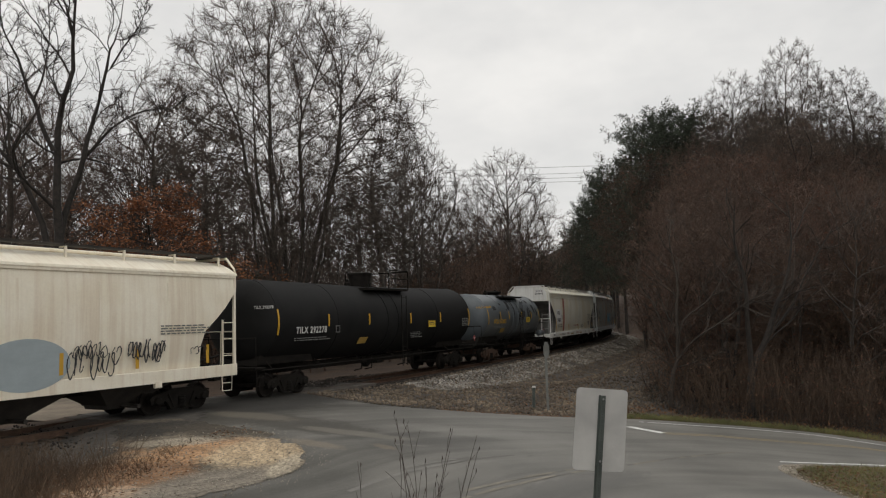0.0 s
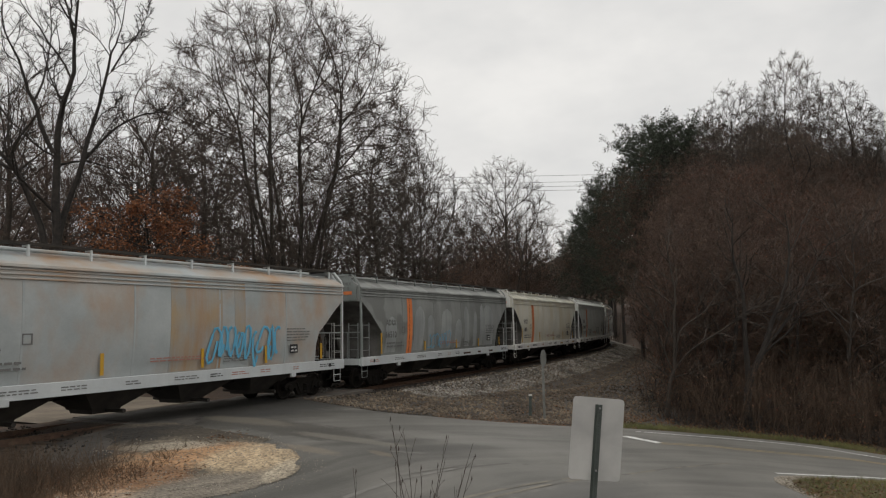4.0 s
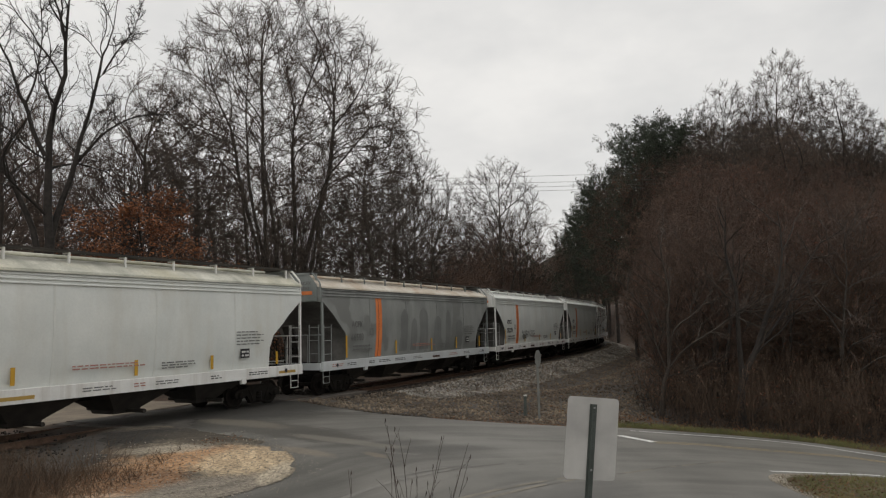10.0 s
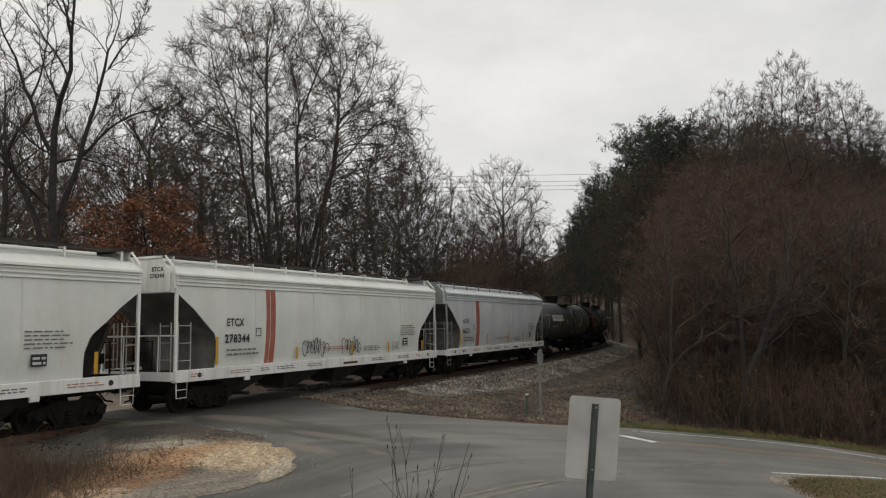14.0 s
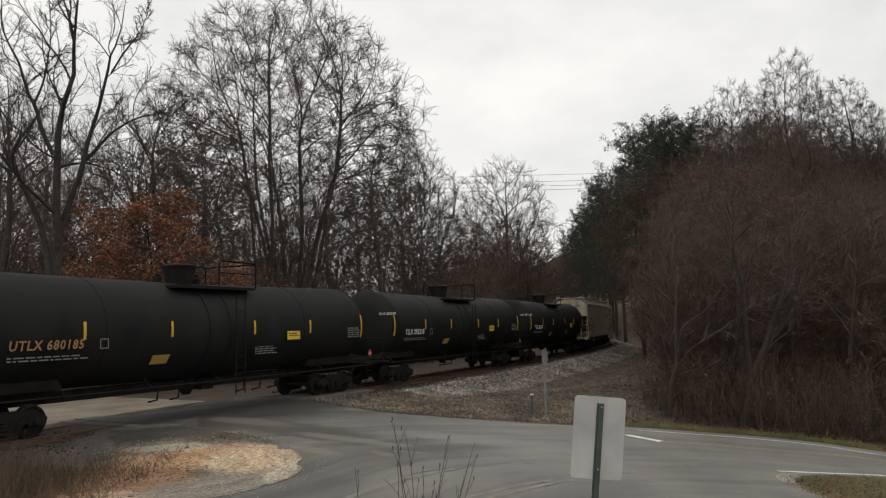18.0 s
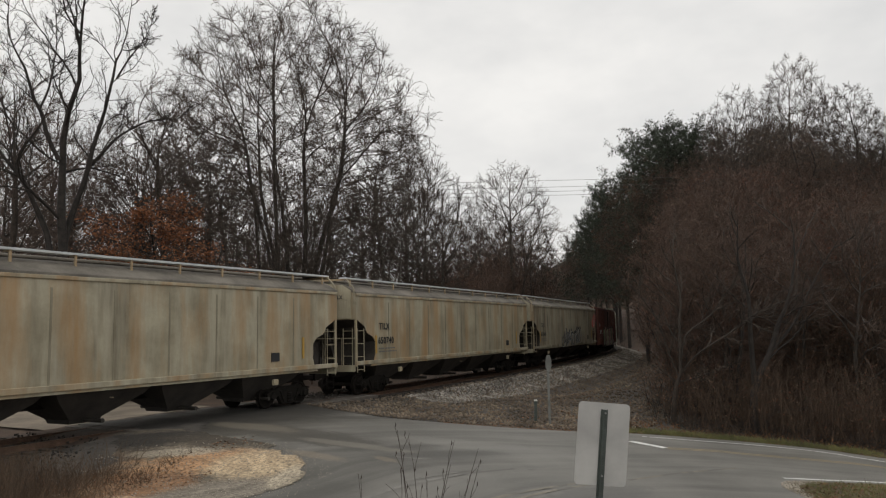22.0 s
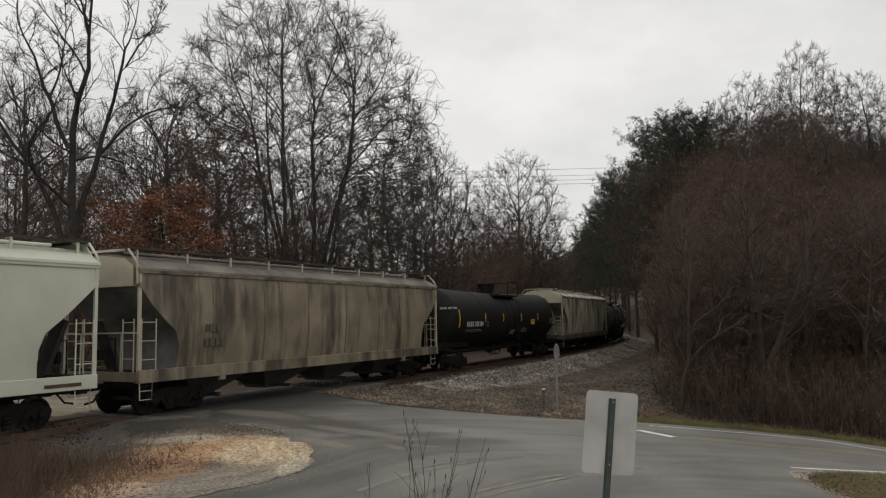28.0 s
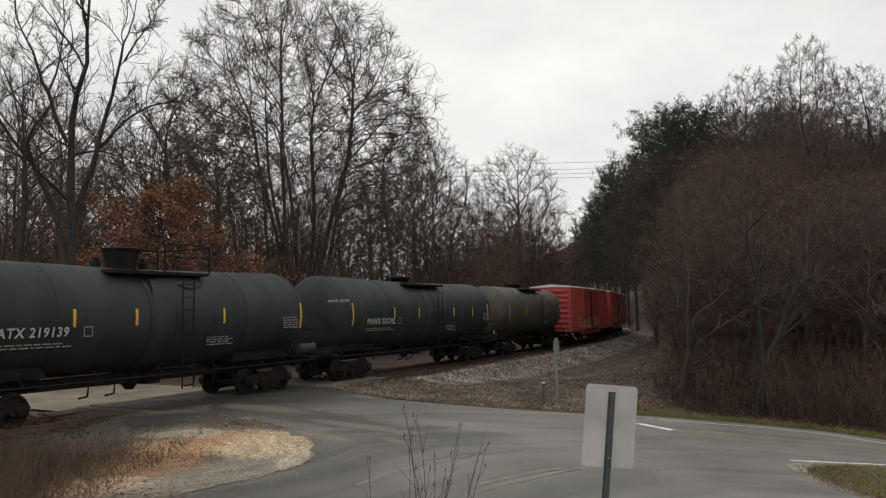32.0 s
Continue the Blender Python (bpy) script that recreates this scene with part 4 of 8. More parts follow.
def wash(car, x, w, z0, z1, material, lean=0.0, label="patch of paint rolled over old graffiti"):
    """A round-topped patch of thin paint on the side of a hopper."""
    rings = []
    for k in np.linspace(0, 1, 14):
        z = z0 + (z1 - z0) * k
        half = w / 2 * math.sqrt(max(1 - max((k - 0.72) / 0.28, 0) ** 2, 0.02)) * (1 + 0.06 * math.sin(k * 9 + x * 3))
        rings.append([(x + lean * k + u * half, -side_width(z, "acf") - 0.0085, z) for u in (-1, -0.33, 0.33, 1)])
    return tagged(part("paint_wash", Geo().loft(rings, cap=False, closed=False), material, car, label), kind="stuff")


def strips(car, xs, z0, z1, w=0.11, y=-1.61, material=None):
    """Upright reflectors along the side."""
    for x in xs:
        part("reflector", shared(("reflector", round(z1 - z0, 2)), lambda: Geo().box(0, 0, (z1 - z0) / 2, w, 0.012, z1 - z0)), material or M_reflector, car, "yellow reflective strip", pose(x, y, z0, 0, 0, 0))


def sill_notes(car, half, seed, tint):
    """Small panels of print along the white sill."""
    rnd = random.Random(seed)
    x = -half + 0.6
    while x < half - 1:
        w = rnd.uniform(0.3, 1.1)
        if rnd.random() < 0.22:
            part("sill_label", shared(("sill_label", round(w, 1)), lambda: Geo().box(round(w, 1) / 2, 0, 0, round(w, 1), 0.006, 0.09)), tint, car, "", pose(x, -1.612, 1.12))
        else:
            bars(car, "sill_print", x, 1.2, w, 2, rnd.choice((M_grey_text, M_black_text, M_red_text)), -1.612, 0.03, 0.07, 0, seed + int(x * 9))
        x += w + rnd.uniform(0.3, 1.4)


def tank_car(name, label, p, paint, R=1.53, zc=2.68, text="", text_paint=None, tx=-6.0, strip_z=2.42, dome=True, bend=True, plate=True, group="tank cars of the train", box_paint=None, tank_air=False, iron=None, flakes=(), hood=0.62, size=0.3, strip_x=(-7.96, -4.95, -2.03, 1.53, 4.55, 7.95), low_x=-2.3, strip_paint=None):
    """A tank car with stub sills; its barrel droops a little to the middle."""
    car = thing(name, label, "tank car", group)
    base = p / 2 - 2.6
    running_gear(car, p, base, iron)
    hl = p / 2 - 0.85
    sag = 0.10 if bend else 0.0

    def barrel():
        n = 40
        rings = []
        st = [(-hl + 0.62 * (1 - math.cos(q)), math.sin(q) ** 0.75) for q in np.linspace(0.05, math.pi / 2, 9)]
        xs = st + [(x, 1.0) for x in np.linspace(-hl + 1.0, -0.06, 6)]
        xs = xs + [(-x, k) for x, k in xs[::-1]]
        for x, k in xs:
            d = -sag * (1 - abs(x) / hl)
            rings.append([(x, R * k * math.cos(2 * math.pi * j / n), zc + d + R * k * math.sin(2 * math.pi * j / n)) for j in range(n)])
        return Geo().loft(rings)
    part("barrel", shared(("barrel", p, R, zc, bend), barrel), paint, car)
    ring_x = [-hl + 0.62, -hl * 0.5, hl * 0.5, hl - 0.62]
    for x in ring_x:
        part("weld_ring", shared(("weld_ring", R), lambda: Geo().lathe([(-0.03, R - 0.02), (-0.02, R + 0.012), (0.02, R + 0.012), (0.03, R - 0.02)], "x", 40)), paint, car, "", pose(x, 0, zc - sag * (1 - abs(x) / hl)))
    # saddle straps at the middle
    for x in (-0.45, 0.45):
        part("strap", shared(("strap", R), lambda: Geo().lathe([(-0.07, R - 0.02), (-0.06, R + 0.03), (0.06, R + 0.03), (0.07, R - 0.02)], "x", 40)), paint, car, "", pose(x, 0, zc - sag))
    top = zc + R - sag
    if dome:
        part("manway", shared(("manway", R, hood), lambda: Geo().lathe([(-0.15, 0.42), (0.05, 0.42), (hood - 0.1, 0.53), (hood - 0.09, 0.57), (hood - 0.04, 0.57), (hood, 0.46), (hood + 0.01, 0)], "z", 20, (-0.35, 0, 0))), box_paint or M_iron, car, "", pose(0, 0, top))
        part("valve", shared("valve", lambda: Geo().lathe([(-0.1, 0.14), (0.2, 0.14), (0.22, 0.08), (0.34, 0.07), (0.36, 0)], "z", 12)), M_iron, car, "", pose(0.55, 0.15, top))
        part("valve", shared("valve", Geo), M_iron, car, "", pose(-1.05, 0.2, top - 0.04))
        part("platform", shared("platform", lambda: Geo().box(0.2, -0.95, 0.0, 3.5, 0.45, 0.09).box(0.2, 0.95, 0.0, 3.5, 0.45, 0.09).box(-1.35, 0, 0, 0.4, 1.6, 0.06).box(1.75, 0, 0, 0.4, 1.6, 0.06)), M_iron, car, "", pose(0, 0, top - 0.16))
        for t in (-1, 1) if hood > 0.3 else ():
            for x0, x1 in ((0.25, 2.0),):
                part("handrail", shared(("hoop", x0), lambda: Geo().tube([(x0, 0, -0.15), (x0, 0, 0.62), (x0 + 0.1, 0, 0.72), (x1 - 0.1, 0, 0.72), (x1, 0, 0.62), (x1, 0, -0.15)], 0.026, 6).tube([(x0, 0, 0.34), (x1, 0, 0.34)], 0.02, 5)), M_iron, car, "", pose(0, t * 1.16, top))
        for x in (2.0,) if hood > 0.3 else ():
            part("end_rail", shared("cage_end", lambda: Geo().tube([(0, -1.16, 0.7), (0, 1.16, 0.7)], 0.024, 5)), M_iron, car, "", pose(x, 0, top))
    for t in (-1, 1):
        part("tank_ladder", shared(("tank_ladder", R), lambda: ladder_mesh(0.55, zc + 1.0, 0.42, 9)), M_iron if paint is not M_iron else paint, car, "", pose(0.75, t * (R + 0.1), 0))
        part("side_rail", shared(("side_rail", p), lambda: Geo().tube([(-hl - 0.2, 0, 1.02), (-hl + 3.6, 0, 1.0), (hl - 3.6, 0, 1.0), (hl + 0.2, 0, 1.02)], 0.025, 5)), M_iron, car, "", pose(0, t * 1.46, 0))
        for x in np.linspace(-hl + 0.4, hl - 0.4, 7):
            part("rail_bracket", shared("rail_bracket", lambda: Geo().tube([(0, 0, 1.02), (0, 0.3, 1.25)], 0.02, 4)), M_iron, car, "", pose(x, t * 1.46, 0, 0, 0, 0 if t < 0 else 180))
    for s in (-1, 1):
        part("stub_sill", shared("stub_sill", lambda: Geo().box(0, 0, 1.02, 4.2, 0.6, 0.34, 0.03).prism([(-1.9, 1.15), (1.4, 1.15), (0.9, 1.75), (-1.5, 1.75)], -0.9, 0.9)), M_iron, car, "", pose(s * (hl - 1.55), 0, 0, 0, 0, 0 if s > 0 else 180))
        part("end_platform", shared("tank_platform", lambda: Geo().box(0, 0, 1.08, 0.55, 2.9, 0.08, 0.02)), M_iron, car, "", pose(s * (p / 2 - 0.62), 0, 0))
        part("end_handrail", shared("tank_end_rail", lambda: Geo().tube([(0, -1.35, 1.1), (0, -1.35, 2.1), (0, 1.35, 2.1), (0, 1.35, 1.1)], 0.025, 5)), M_iron, car, "", pose(s * (p / 2 - 0.5), 0, 0))
        for t in (-1, 1):
            part("step", shared("tank_step", lambda: Geo().tube([(-0.2, 0, 1.1), (-0.2, 0, 0.5), (0.2, 0, 0.5), (0.2, 0, 1.1)], 0.022, 5).tube([(-0.2, 0, 0.78), (0.2, 0, 0.78)], 0.018, 5)), M_iron, car, "", pose(s * (p / 2 - 0.65), t * 1.42, 0))
    if tank_air:
        part("air_reservoir", shared("air_reservoir", lambda: Geo().lathe([(-0.5, 0.05), (-0.44, 0.19), (0.44, 0.19), (0.5, 0.05)], "x", 14)), paint, car, "", pose(hl - 0.1, -1.28, 1.42))
    part("outlet_valve", shared("outlet_valve", lambda: Geo().lathe([(0.55, 0.12), (0.7, 0.22), (1.0, 0.3), (1.3, 0.3)], "z", 14).box(0.5, 0, 0.75, 0.5, 0.9, 0.12, 0.02)), M_iron, car)
    for x in (-2.3, -1.5, 1.3, 2.1, 2.9):
        part("hanger", shared("hanger", lambda: Geo().tube([(0, -1.3, 1.1), (0, -1.25, 0.62), (0, -0.9, 0.55)], 0.03, 5)), M_iron, car, "", pose(x, 0, 0))

    def on_barrel(z):
        return -math.sqrt(max(R * R - (z - zc + 0.05) ** 2, 0.01)) - 0.02
    # reflectors follow the barrel's curve
    for i, x in enumerate(strip_x):
        end = abs(x) > hl - 1.2
        h = 0.9 if end else 0.46
        z0 = strip_z - (0.25 if end else 0)
        g = Geo()
        g.loft([[(-0.04, on_barrel(z) - 0.004, z), (0.04, on_barrel(z) - 0.004, z), (0.04, on_barrel(z) + 0.01, z), (-0.04, on_barrel(z) + 0.01, z)] for z in np.linspace(z0, z0 + h, 6)])
        part("reflector", g, strip_paint or M_reflector, car, "yellow reflective strip", pose(x, 0, 0))
    for x, z, w, h, seed in flakes:
        fr = random.Random(seed)
        n = 22
        th0 = math.asin(max(min((z - zc) / R, 0.97), -0.97))
        edge = [1 + fr.uniform(-0.22, 0.22) + 0.18 * math.sin(2 * q + seed) + 0.12 * math.sin(3 * q + seed * 2) for q in np.linspace(0, 6.283, n + 1)[:-1]]
        vs = [(x, th0)] + [(x + w / 2 * k * edge[j] * math.cos(6.283 * j / n), th0 + h / (2 * R) * k * edge[j] * math.sin(6.283 * j / n)) for k in (0.5, 1.0) for j in range(n)]
        vs = np.array([(a, -(R + 0.004) * math.cos(q), zc + (R + 0.004) * math.sin(q)) for a, q in vs])
        tri = [(0, 1 + j, 1 + (j + 1) % n) for j in range(n)]
        ring = [(1 + j, 1 + n + j, 1 + n + (j + 1) % n) for j in range(n)] + [(1 + j, 1 + n + (j + 1) % n, 1 + (j + 1) % n) for j in range(n)]
        part("bare_patch", quick_mesh("bare_patch", vs, np.array(tri + ring)), M_bare, car, "dark patch where paint has flaked off")
    if text:
        marks(car, "car_mark", text, tx, 2.2, size, text_paint or M_white_text, on_barrel(2.35) - 0.012, narrow=0.95, lean=0.18)
        part("stencil_square", MADE.get("stencil_square") or shared("stencil_square", lambda: Geo().box(0, 0, 0.12, 0.27, 0.005, 0.03).box(0, 0, -0.12, 0.27, 0.005, 0.03).box(-0.12, 0, 0, 0.03, 0.005, 0.24).box(0.12, 0, 0, 0.03, 0.005, 0.24)), M_grey_text, car, "small stencilled square", pose(tx + 7.6 * size, on_barrel(2.3) - 0.012, 2.3))
        bars(car, "small_print", tx + 0.05, 2.02, 2.2, 2, M_grey_text, on_barrel(2.0) - 0.01)
        tagged(part("end_mark", letters(text, 0.15), text_paint or M_white_text, car, "", pose(-hl + 0.1, -0.9, 3.1, 90, 0, -90)), text, kind="stuff")
    bars(car, "test_panel", hl - 1.55, 2.55, 0.8, 5, M_grey_text if paint is not M_iron else M_white_text, on_barrel(2.4) - 0.01, 0.05, 0.085)
    bars(car, "small_print", 1.7, 2.0, 1.1, 4, M_grey_text, on_barrel(1.95) - 0.01)
    if plate:
        part("placard", shared("placard", lambda: Geo().box(0, 0, 0, 0.7, 0.012, 0.3)), M_placard, car, "yellow notice plate", pose(hl * 0.42, on_barrel(2.4) - 0.01, 2.35))
        part("lower_placard", shared("lower_placard", lambda: Geo().box(0, 0, 0, 0.62, 0.012, 0.3)), M_yellow_text, car, "dull orange notice plate", pose(low_x, on_barrel(1.8) - 0.02, 1.78, 33, 0, 0))
        bars(car, "placard_print", low_x - 0.24, 1.83, 0.48, 2, M_black_text, on_barrel(1.8) - 0.045, slant=33)
        bars(car, "placard_print", hl * 0.42 - 0.28, 2.41, 0.56, 2, M_black_text, on_barrel(2.45) - 0.02)
    part("hazard_placard", shared("hazard", lambda: Geo().prism([(-0.16, 0), (0, -0.16), (0.16, 0), (0, 0.16)], -0.006, 0.006)), M_warn, car, "red and white diamond placard", pose(hl + 0.25, -1.4, 1.5))
    part("hazard_mark", shared("hazard_mark", lambda: Geo().box(0, 0, -0.02, 0.14, 0.004, 0.05)), M_white_text, car, "", pose(hl + 0.25, -1.41, 1.5))
    return car


def box_car(name, label, p, paint, roof_paint, end_paint=None):
    """A boxcar with ribbed sides, two sliding doors and corrugated ends."""
    car = thing(name, label, "boxcar", "boxcars of the train")
    base = 0.345 * p
    running_gear(car, p, base)
    hl = p / 2 - 0.95
    part("body", shared(("box_body", p), lambda: Geo().box(0, 0, 2.72, 2 * hl, 3.0, 3.4, 0.03)), paint, car)
    part("roof", shared(("box_roof", p), lambda: Geo().loft([[(x, a, z) for a, z in ((-1.56, 4.38), (-1.56, 4.46), (-0.8, 4.56), (0, 4.6), (0.8, 4.56), (1.56, 4.46), (1.56, 4.38), (0, 4.42))] for x in (-hl - 0.05, hl + 0.05)])), roof_paint, car, "pale weathered roof edge")
    for i in range(14):
        part("roof_rib", shared("box_roof_rib", lambda: Geo().loft([[(x, a, z) for a, z in ((-1.5, 4.47), (0, 4.61), (1.5, 4.47), (1.5, 4.5), (0, 4.65), (-1.5, 4.5))] for x in (-0.04, 0.04)])), roof_paint, car, "", pose(-hl + 0.6 + i * (2 * hl - 1.2) / 13, 0, 0))
    for t in (-1, 1):
        f = pose(0, 0, 0, 0, 0, 0 if t < 0 else 180)
        for x in list(np.linspace(-hl + 0.1, -3.05, 6)) + list(np.linspace(2.65, hl - 0.1, 6)):
            part("side_rib", shared("side_rib", lambda: Geo().box(0, 0, 2.68, 0.11, 0.09, 3.3, 0.025)), paint, car, "", f @ pose(x, -1.54, 0))
        for i, x in enumerate((-1.55, 1.15)):
            d = part("door", shared("box_door", lambda: Geo().box(0, 0, 2.75, 2.66, 0.07, 3.0, 0.02)), paint, car, "", f @ pose(x, -1.54, 0))
            for z in (1.35, 1.95, 2.55, 3.15, 3.75, 4.2):
                part("door_rib", shared("door_rib", lambda: Geo().box(0, 0, 0, 2.6, 0.05, 0.06, 0.015)), paint, d, "", pose(0, -0.05, z))
            part("door_bar", shared("door_bar", lambda: Geo().tube([(0, 0, 1.3), (0, 0, 4.2)], 0.025, 6)), M_iron, d, "", pose(1.18 - 2.36 * i, -0.09, 0))
        part("door_track", shared("door_track", lambda: Geo().box(-0.2, 0, 1.17, 6.4, 0.14, 0.08, 0.015)), paint, car, "", f @ pose(0, -1.55, 0))
        part("side_sill", shared(("box_sill", p), lambda: Geo().prism([(-hl, 1.15), (hl, 1.15), (hl, 0.98), (4.5, 0.98), (3.9, 0.72), (-3.9, 0.72), (-4.5, 0.98), (-hl, 0.98)], -0.04, 0.04)), paint, car, "", pose(0, t * 1.46, 0))
    for s in (-1, 1):
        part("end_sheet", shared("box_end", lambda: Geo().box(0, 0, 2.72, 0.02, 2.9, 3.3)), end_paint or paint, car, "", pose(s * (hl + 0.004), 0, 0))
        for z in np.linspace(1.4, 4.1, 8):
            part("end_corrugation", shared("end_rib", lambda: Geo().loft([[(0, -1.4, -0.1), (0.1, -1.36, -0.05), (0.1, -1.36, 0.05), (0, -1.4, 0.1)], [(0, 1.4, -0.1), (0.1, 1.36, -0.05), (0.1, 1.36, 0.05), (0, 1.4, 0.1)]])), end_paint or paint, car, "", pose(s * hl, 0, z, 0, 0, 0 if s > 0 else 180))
        ladder(car, "side_ladder", s * (hl - 0.4), -1.6, 1.0, 2.4, 0.42, 4, paint)
        ladder(car, "side_ladder", s * (hl - 0.4), 1.6, 1.0, 2.4, 0.42, 4, paint)
        part("step", shared("step", lambda: Geo()), M_iron, car, "", pose(s * (hl - 0.34), -1.5, 0))
    return car

# ---- the cars in their order; JOIN[i] is the coupling behind car i, metres along the train ----
JOIN = (-5.12, 13.78, 26.5, 44.47, 62.54, 80.39, 98.34, 116.35, 134.32, 152.26, 170.24, 188.28, 206.18, 224.28, 242.21, 260.64, 279.38, 297.79, 316.63, 338.04, 359.59, 381.43, 400.05, 419.71, 438.2, 457.3, 475.93, 490.91, 507.59, 521.51, 539.09, 556.7, 574.3)
LEN = [18.2] + [round(b - a, 2) for a, b in zip(JOIN, JOIN[1:])]


def paint(name, a, b, streak=None, patch=None, rough=0.6):
    return surface(name, a, b, 0.7, rough, 0.04, 18, 0.0, streak, patch)


GREY_STAIN, RUST_STAIN, CREAM_STAIN = (0.34, 0.34, 0.33), (0.36, 0.2, 0.09), (0.6, 0.53, 0.37)
P_white = paint("white_car_paint", (0.635, 0.66, 0.63), (0.735, 0.755, 0.72), [((0.56, 0.545, 0.48), 0.4, 1.3), ((0.5, 0.42, 0.3), 0.3, 0.5, 0.58)])
P_cream = paint("cream_car_paint", (0.65, 0.63, 0.545), (0.76, 0.735, 0.64), [((0.6, 0.5, 0.3), 0.6, 0.9)])
P_palegrey = paint("pale_grey_paint", (0.5, 0.53, 0.54), (0.6, 0.63, 0.63), [((0.42, 0.43, 0.42), 0.5, 1.2)])
P_sill = paint("white_sill_paint", (0.7, 0.7, 0.675), (0.82, 0.82, 0.79), [((0.42, 0.38, 0.32), 0.4, 4.0)])
P_grey = paint("grey_car_paint", (0.2, 0.21, 0.2), (0.28, 0.29, 0.275), [((0.37, 0.375, 0.36), 0.45, 1.0)], ((0.19, 0.195, 0.185), 0.09, 0.45))
P_rustgrey = paint("rust_stained_grey_paint", (0.34, 0.37, 0.37), (0.44, 0.47, 0.47), [((0.42, 0.22, 0.08), 0.75, 0.35)])
P_tilx = paint("weathered_beige_paint", (0.27, 0.24, 0.165), (0.45, 0.41, 0.3), [((0.13, 0.11, 0.07), 0.75, 1.1), ((0.52, 0.48, 0.37), 0.5, 2.3), ((0.36, 0.2, 0.075), 0.7, 1.3)])
P_tilx2 = paint("weathered_grey_paint", (0.24, 0.22, 0.16), (0.41, 0.38, 0.285), [((0.09, 0.08, 0.054), 0.9, 1.0, 0.49), ((0.52, 0.485, 0.38), 0.55, 2.0), ((0.3, 0.17, 0.075), 0.5, 1.7)])
P_dark = paint("sooty_tan_paint", (0.14, 0.113, 0.075), (0.25, 0.208, 0.145), [((0.3, 0.25, 0.175), 0.6, 1.8, 0.53), ((0.04, 0.031, 0.022), 0.9, 1.0, 0.48), ((0.07, 0.055, 0.038), 0.8, 3.0, 0.55)])
P_stripe = paint("soot_streaked_beige_paint", (0.36, 0.32, 0.235), (0.58, 0.53, 0.41), [((0.17, 0.135, 0.085), 0.8, 2.4, 0.48), ((0.03, 0.024, 0.017), 0.93, 1.2, 0.485), ((0.66, 0.61, 0.49), 0.75, 1.7, 0.53)])
P_soot = paint("caked_soot", (0.028, 0.024, 0.018), (0.085, 0.07, 0.05), [((0.3, 0.26, 0.19), 0.55, 2.2, 0.5)])
P_roofsoot = surface("soot_washed_pale_roof", (0.42, 0.4, 0.34), (0.62, 0.6, 0.53), 0.8, 0.8, 0.1, 20, streak=[((0.06, 0.052, 0.042), 0.9, 1.0, 0.48)])
P_tan = paint("tan_car_paint", (0.84, 0.77, 0.62), (0.92, 0.87, 0.74), [((0.7, 0.6, 0.44), 0.3, 0.8), ((0.45, 0.27, 0.15), 0.25, 5.0)])
P_ivory = paint("clean_ivory_paint", (0.45, 0.46, 0.375), (0.53, 0.54, 0.445), [((0.47, 0.47, 0.39), 0.4, 1.0)])
P_black = surface("black_tank_paint", (0.01, 0.01, 0.0103), (0.018, 0.018, 0.0176), 0.7, 0.66, 0.05, 20, streak=[((0.018, 0.017, 0.016), 0.4, 1.2)], spec=0.12)
P_darkgreen = surface("faded_black_tank_paint", (0.014, 0.018, 0.02), (0.028, 0.033, 0.035), 0.7, 0.6, 0.05, 20, streak=[((0.045, 0.048, 0.046), 0.5, 1.0)], spec=0.25)
P_bluegrey = surface("blue_grey_tank_paint", (0.06, 0.071, 0.08), (0.11, 0.126, 0.138), 0.5, 0.4, 0.05, 20, streak=[((0.15, 0.16, 0.16), 0.35, 1.4)])
P_procor = surface("flaking_grey_tank_paint", (0.036, 0.044, 0.049), (0.066, 0.077, 0.083), 0.6, 0.45, 0.05, 20, streak=[((0.13, 0.085, 0.06), 0.3, 0.9)])
P_brown = surface("brown_black_tank_paint", (0.04, 0.036, 0.03), (0.075, 0.068, 0.058), 0.9, 0.6, 0.05, 20)
P_box = surface("oxide_red_boxcar_paint", (0.078, 0.02, 0.013), (0.13, 0.036, 0.022), 0.8, 0.7, 0.06, 18, streak=[((0.06, 0.026, 0.02), 0.7, 2.0), ((0.15, 0.06, 0.04), 0.4, 0.8)])
P_redbox = surface("bright_red_boxcar_paint", (0.36, 0.05, 0.045), (0.45, 0.075, 0.065), 0.8, 0.65, 0.06, 18, streak=[((0.22, 0.06, 0.05), 0.5, 1.5)])
P_roofwhite = plain("pale_roof_coat", (0.7, 0.68, 0.66))
P_roofdark = surface("sooty_roof", (0.07, 0.062, 0.05), (0.2, 0.18, 0.15), 0.8, 0.8, 0.1, 20)
P_roofrust = surface("rust_stained_roof", (0.66, 0.63, 0.56), (0.5, 0.42, 0.33), 0.8, 0.8, 0.1, 20, streak=[((0.4, 0.22, 0.12), 0.6, 0.8, 0.55)])
P_rooflichen = surface("lichen_stained_roof", (0.42, 0.42, 0.36), (0.66, 0.65, 0.57), 0.9, 0.8, 0.1, 20, streak=[((0.24, 0.24, 0.19), 0.7, 1.1), ((0.62, 0.58, 0.42), 0.5, 0.6)])
P_grey_dark = paint("dark_grey_patch_paint", (0.15, 0.155, 0.15), (0.2, 0.205, 0.198), [((0.25, 0.255, 0.25), 0.5, 2.0)])
P_greengrey = paint("dull_green_grey_paint", (0.17, 0.19, 0.183), (0.25, 0.272, 0.26), [((0.36, 0.37, 0.36), 0.3, 1.5)])
P_endbeige = paint("pale_beige_end_paint", (0.34, 0.31, 0.235), (0.45, 0.415, 0.32), [((0.2, 0.17, 0.12), 0.5, 1.5)])
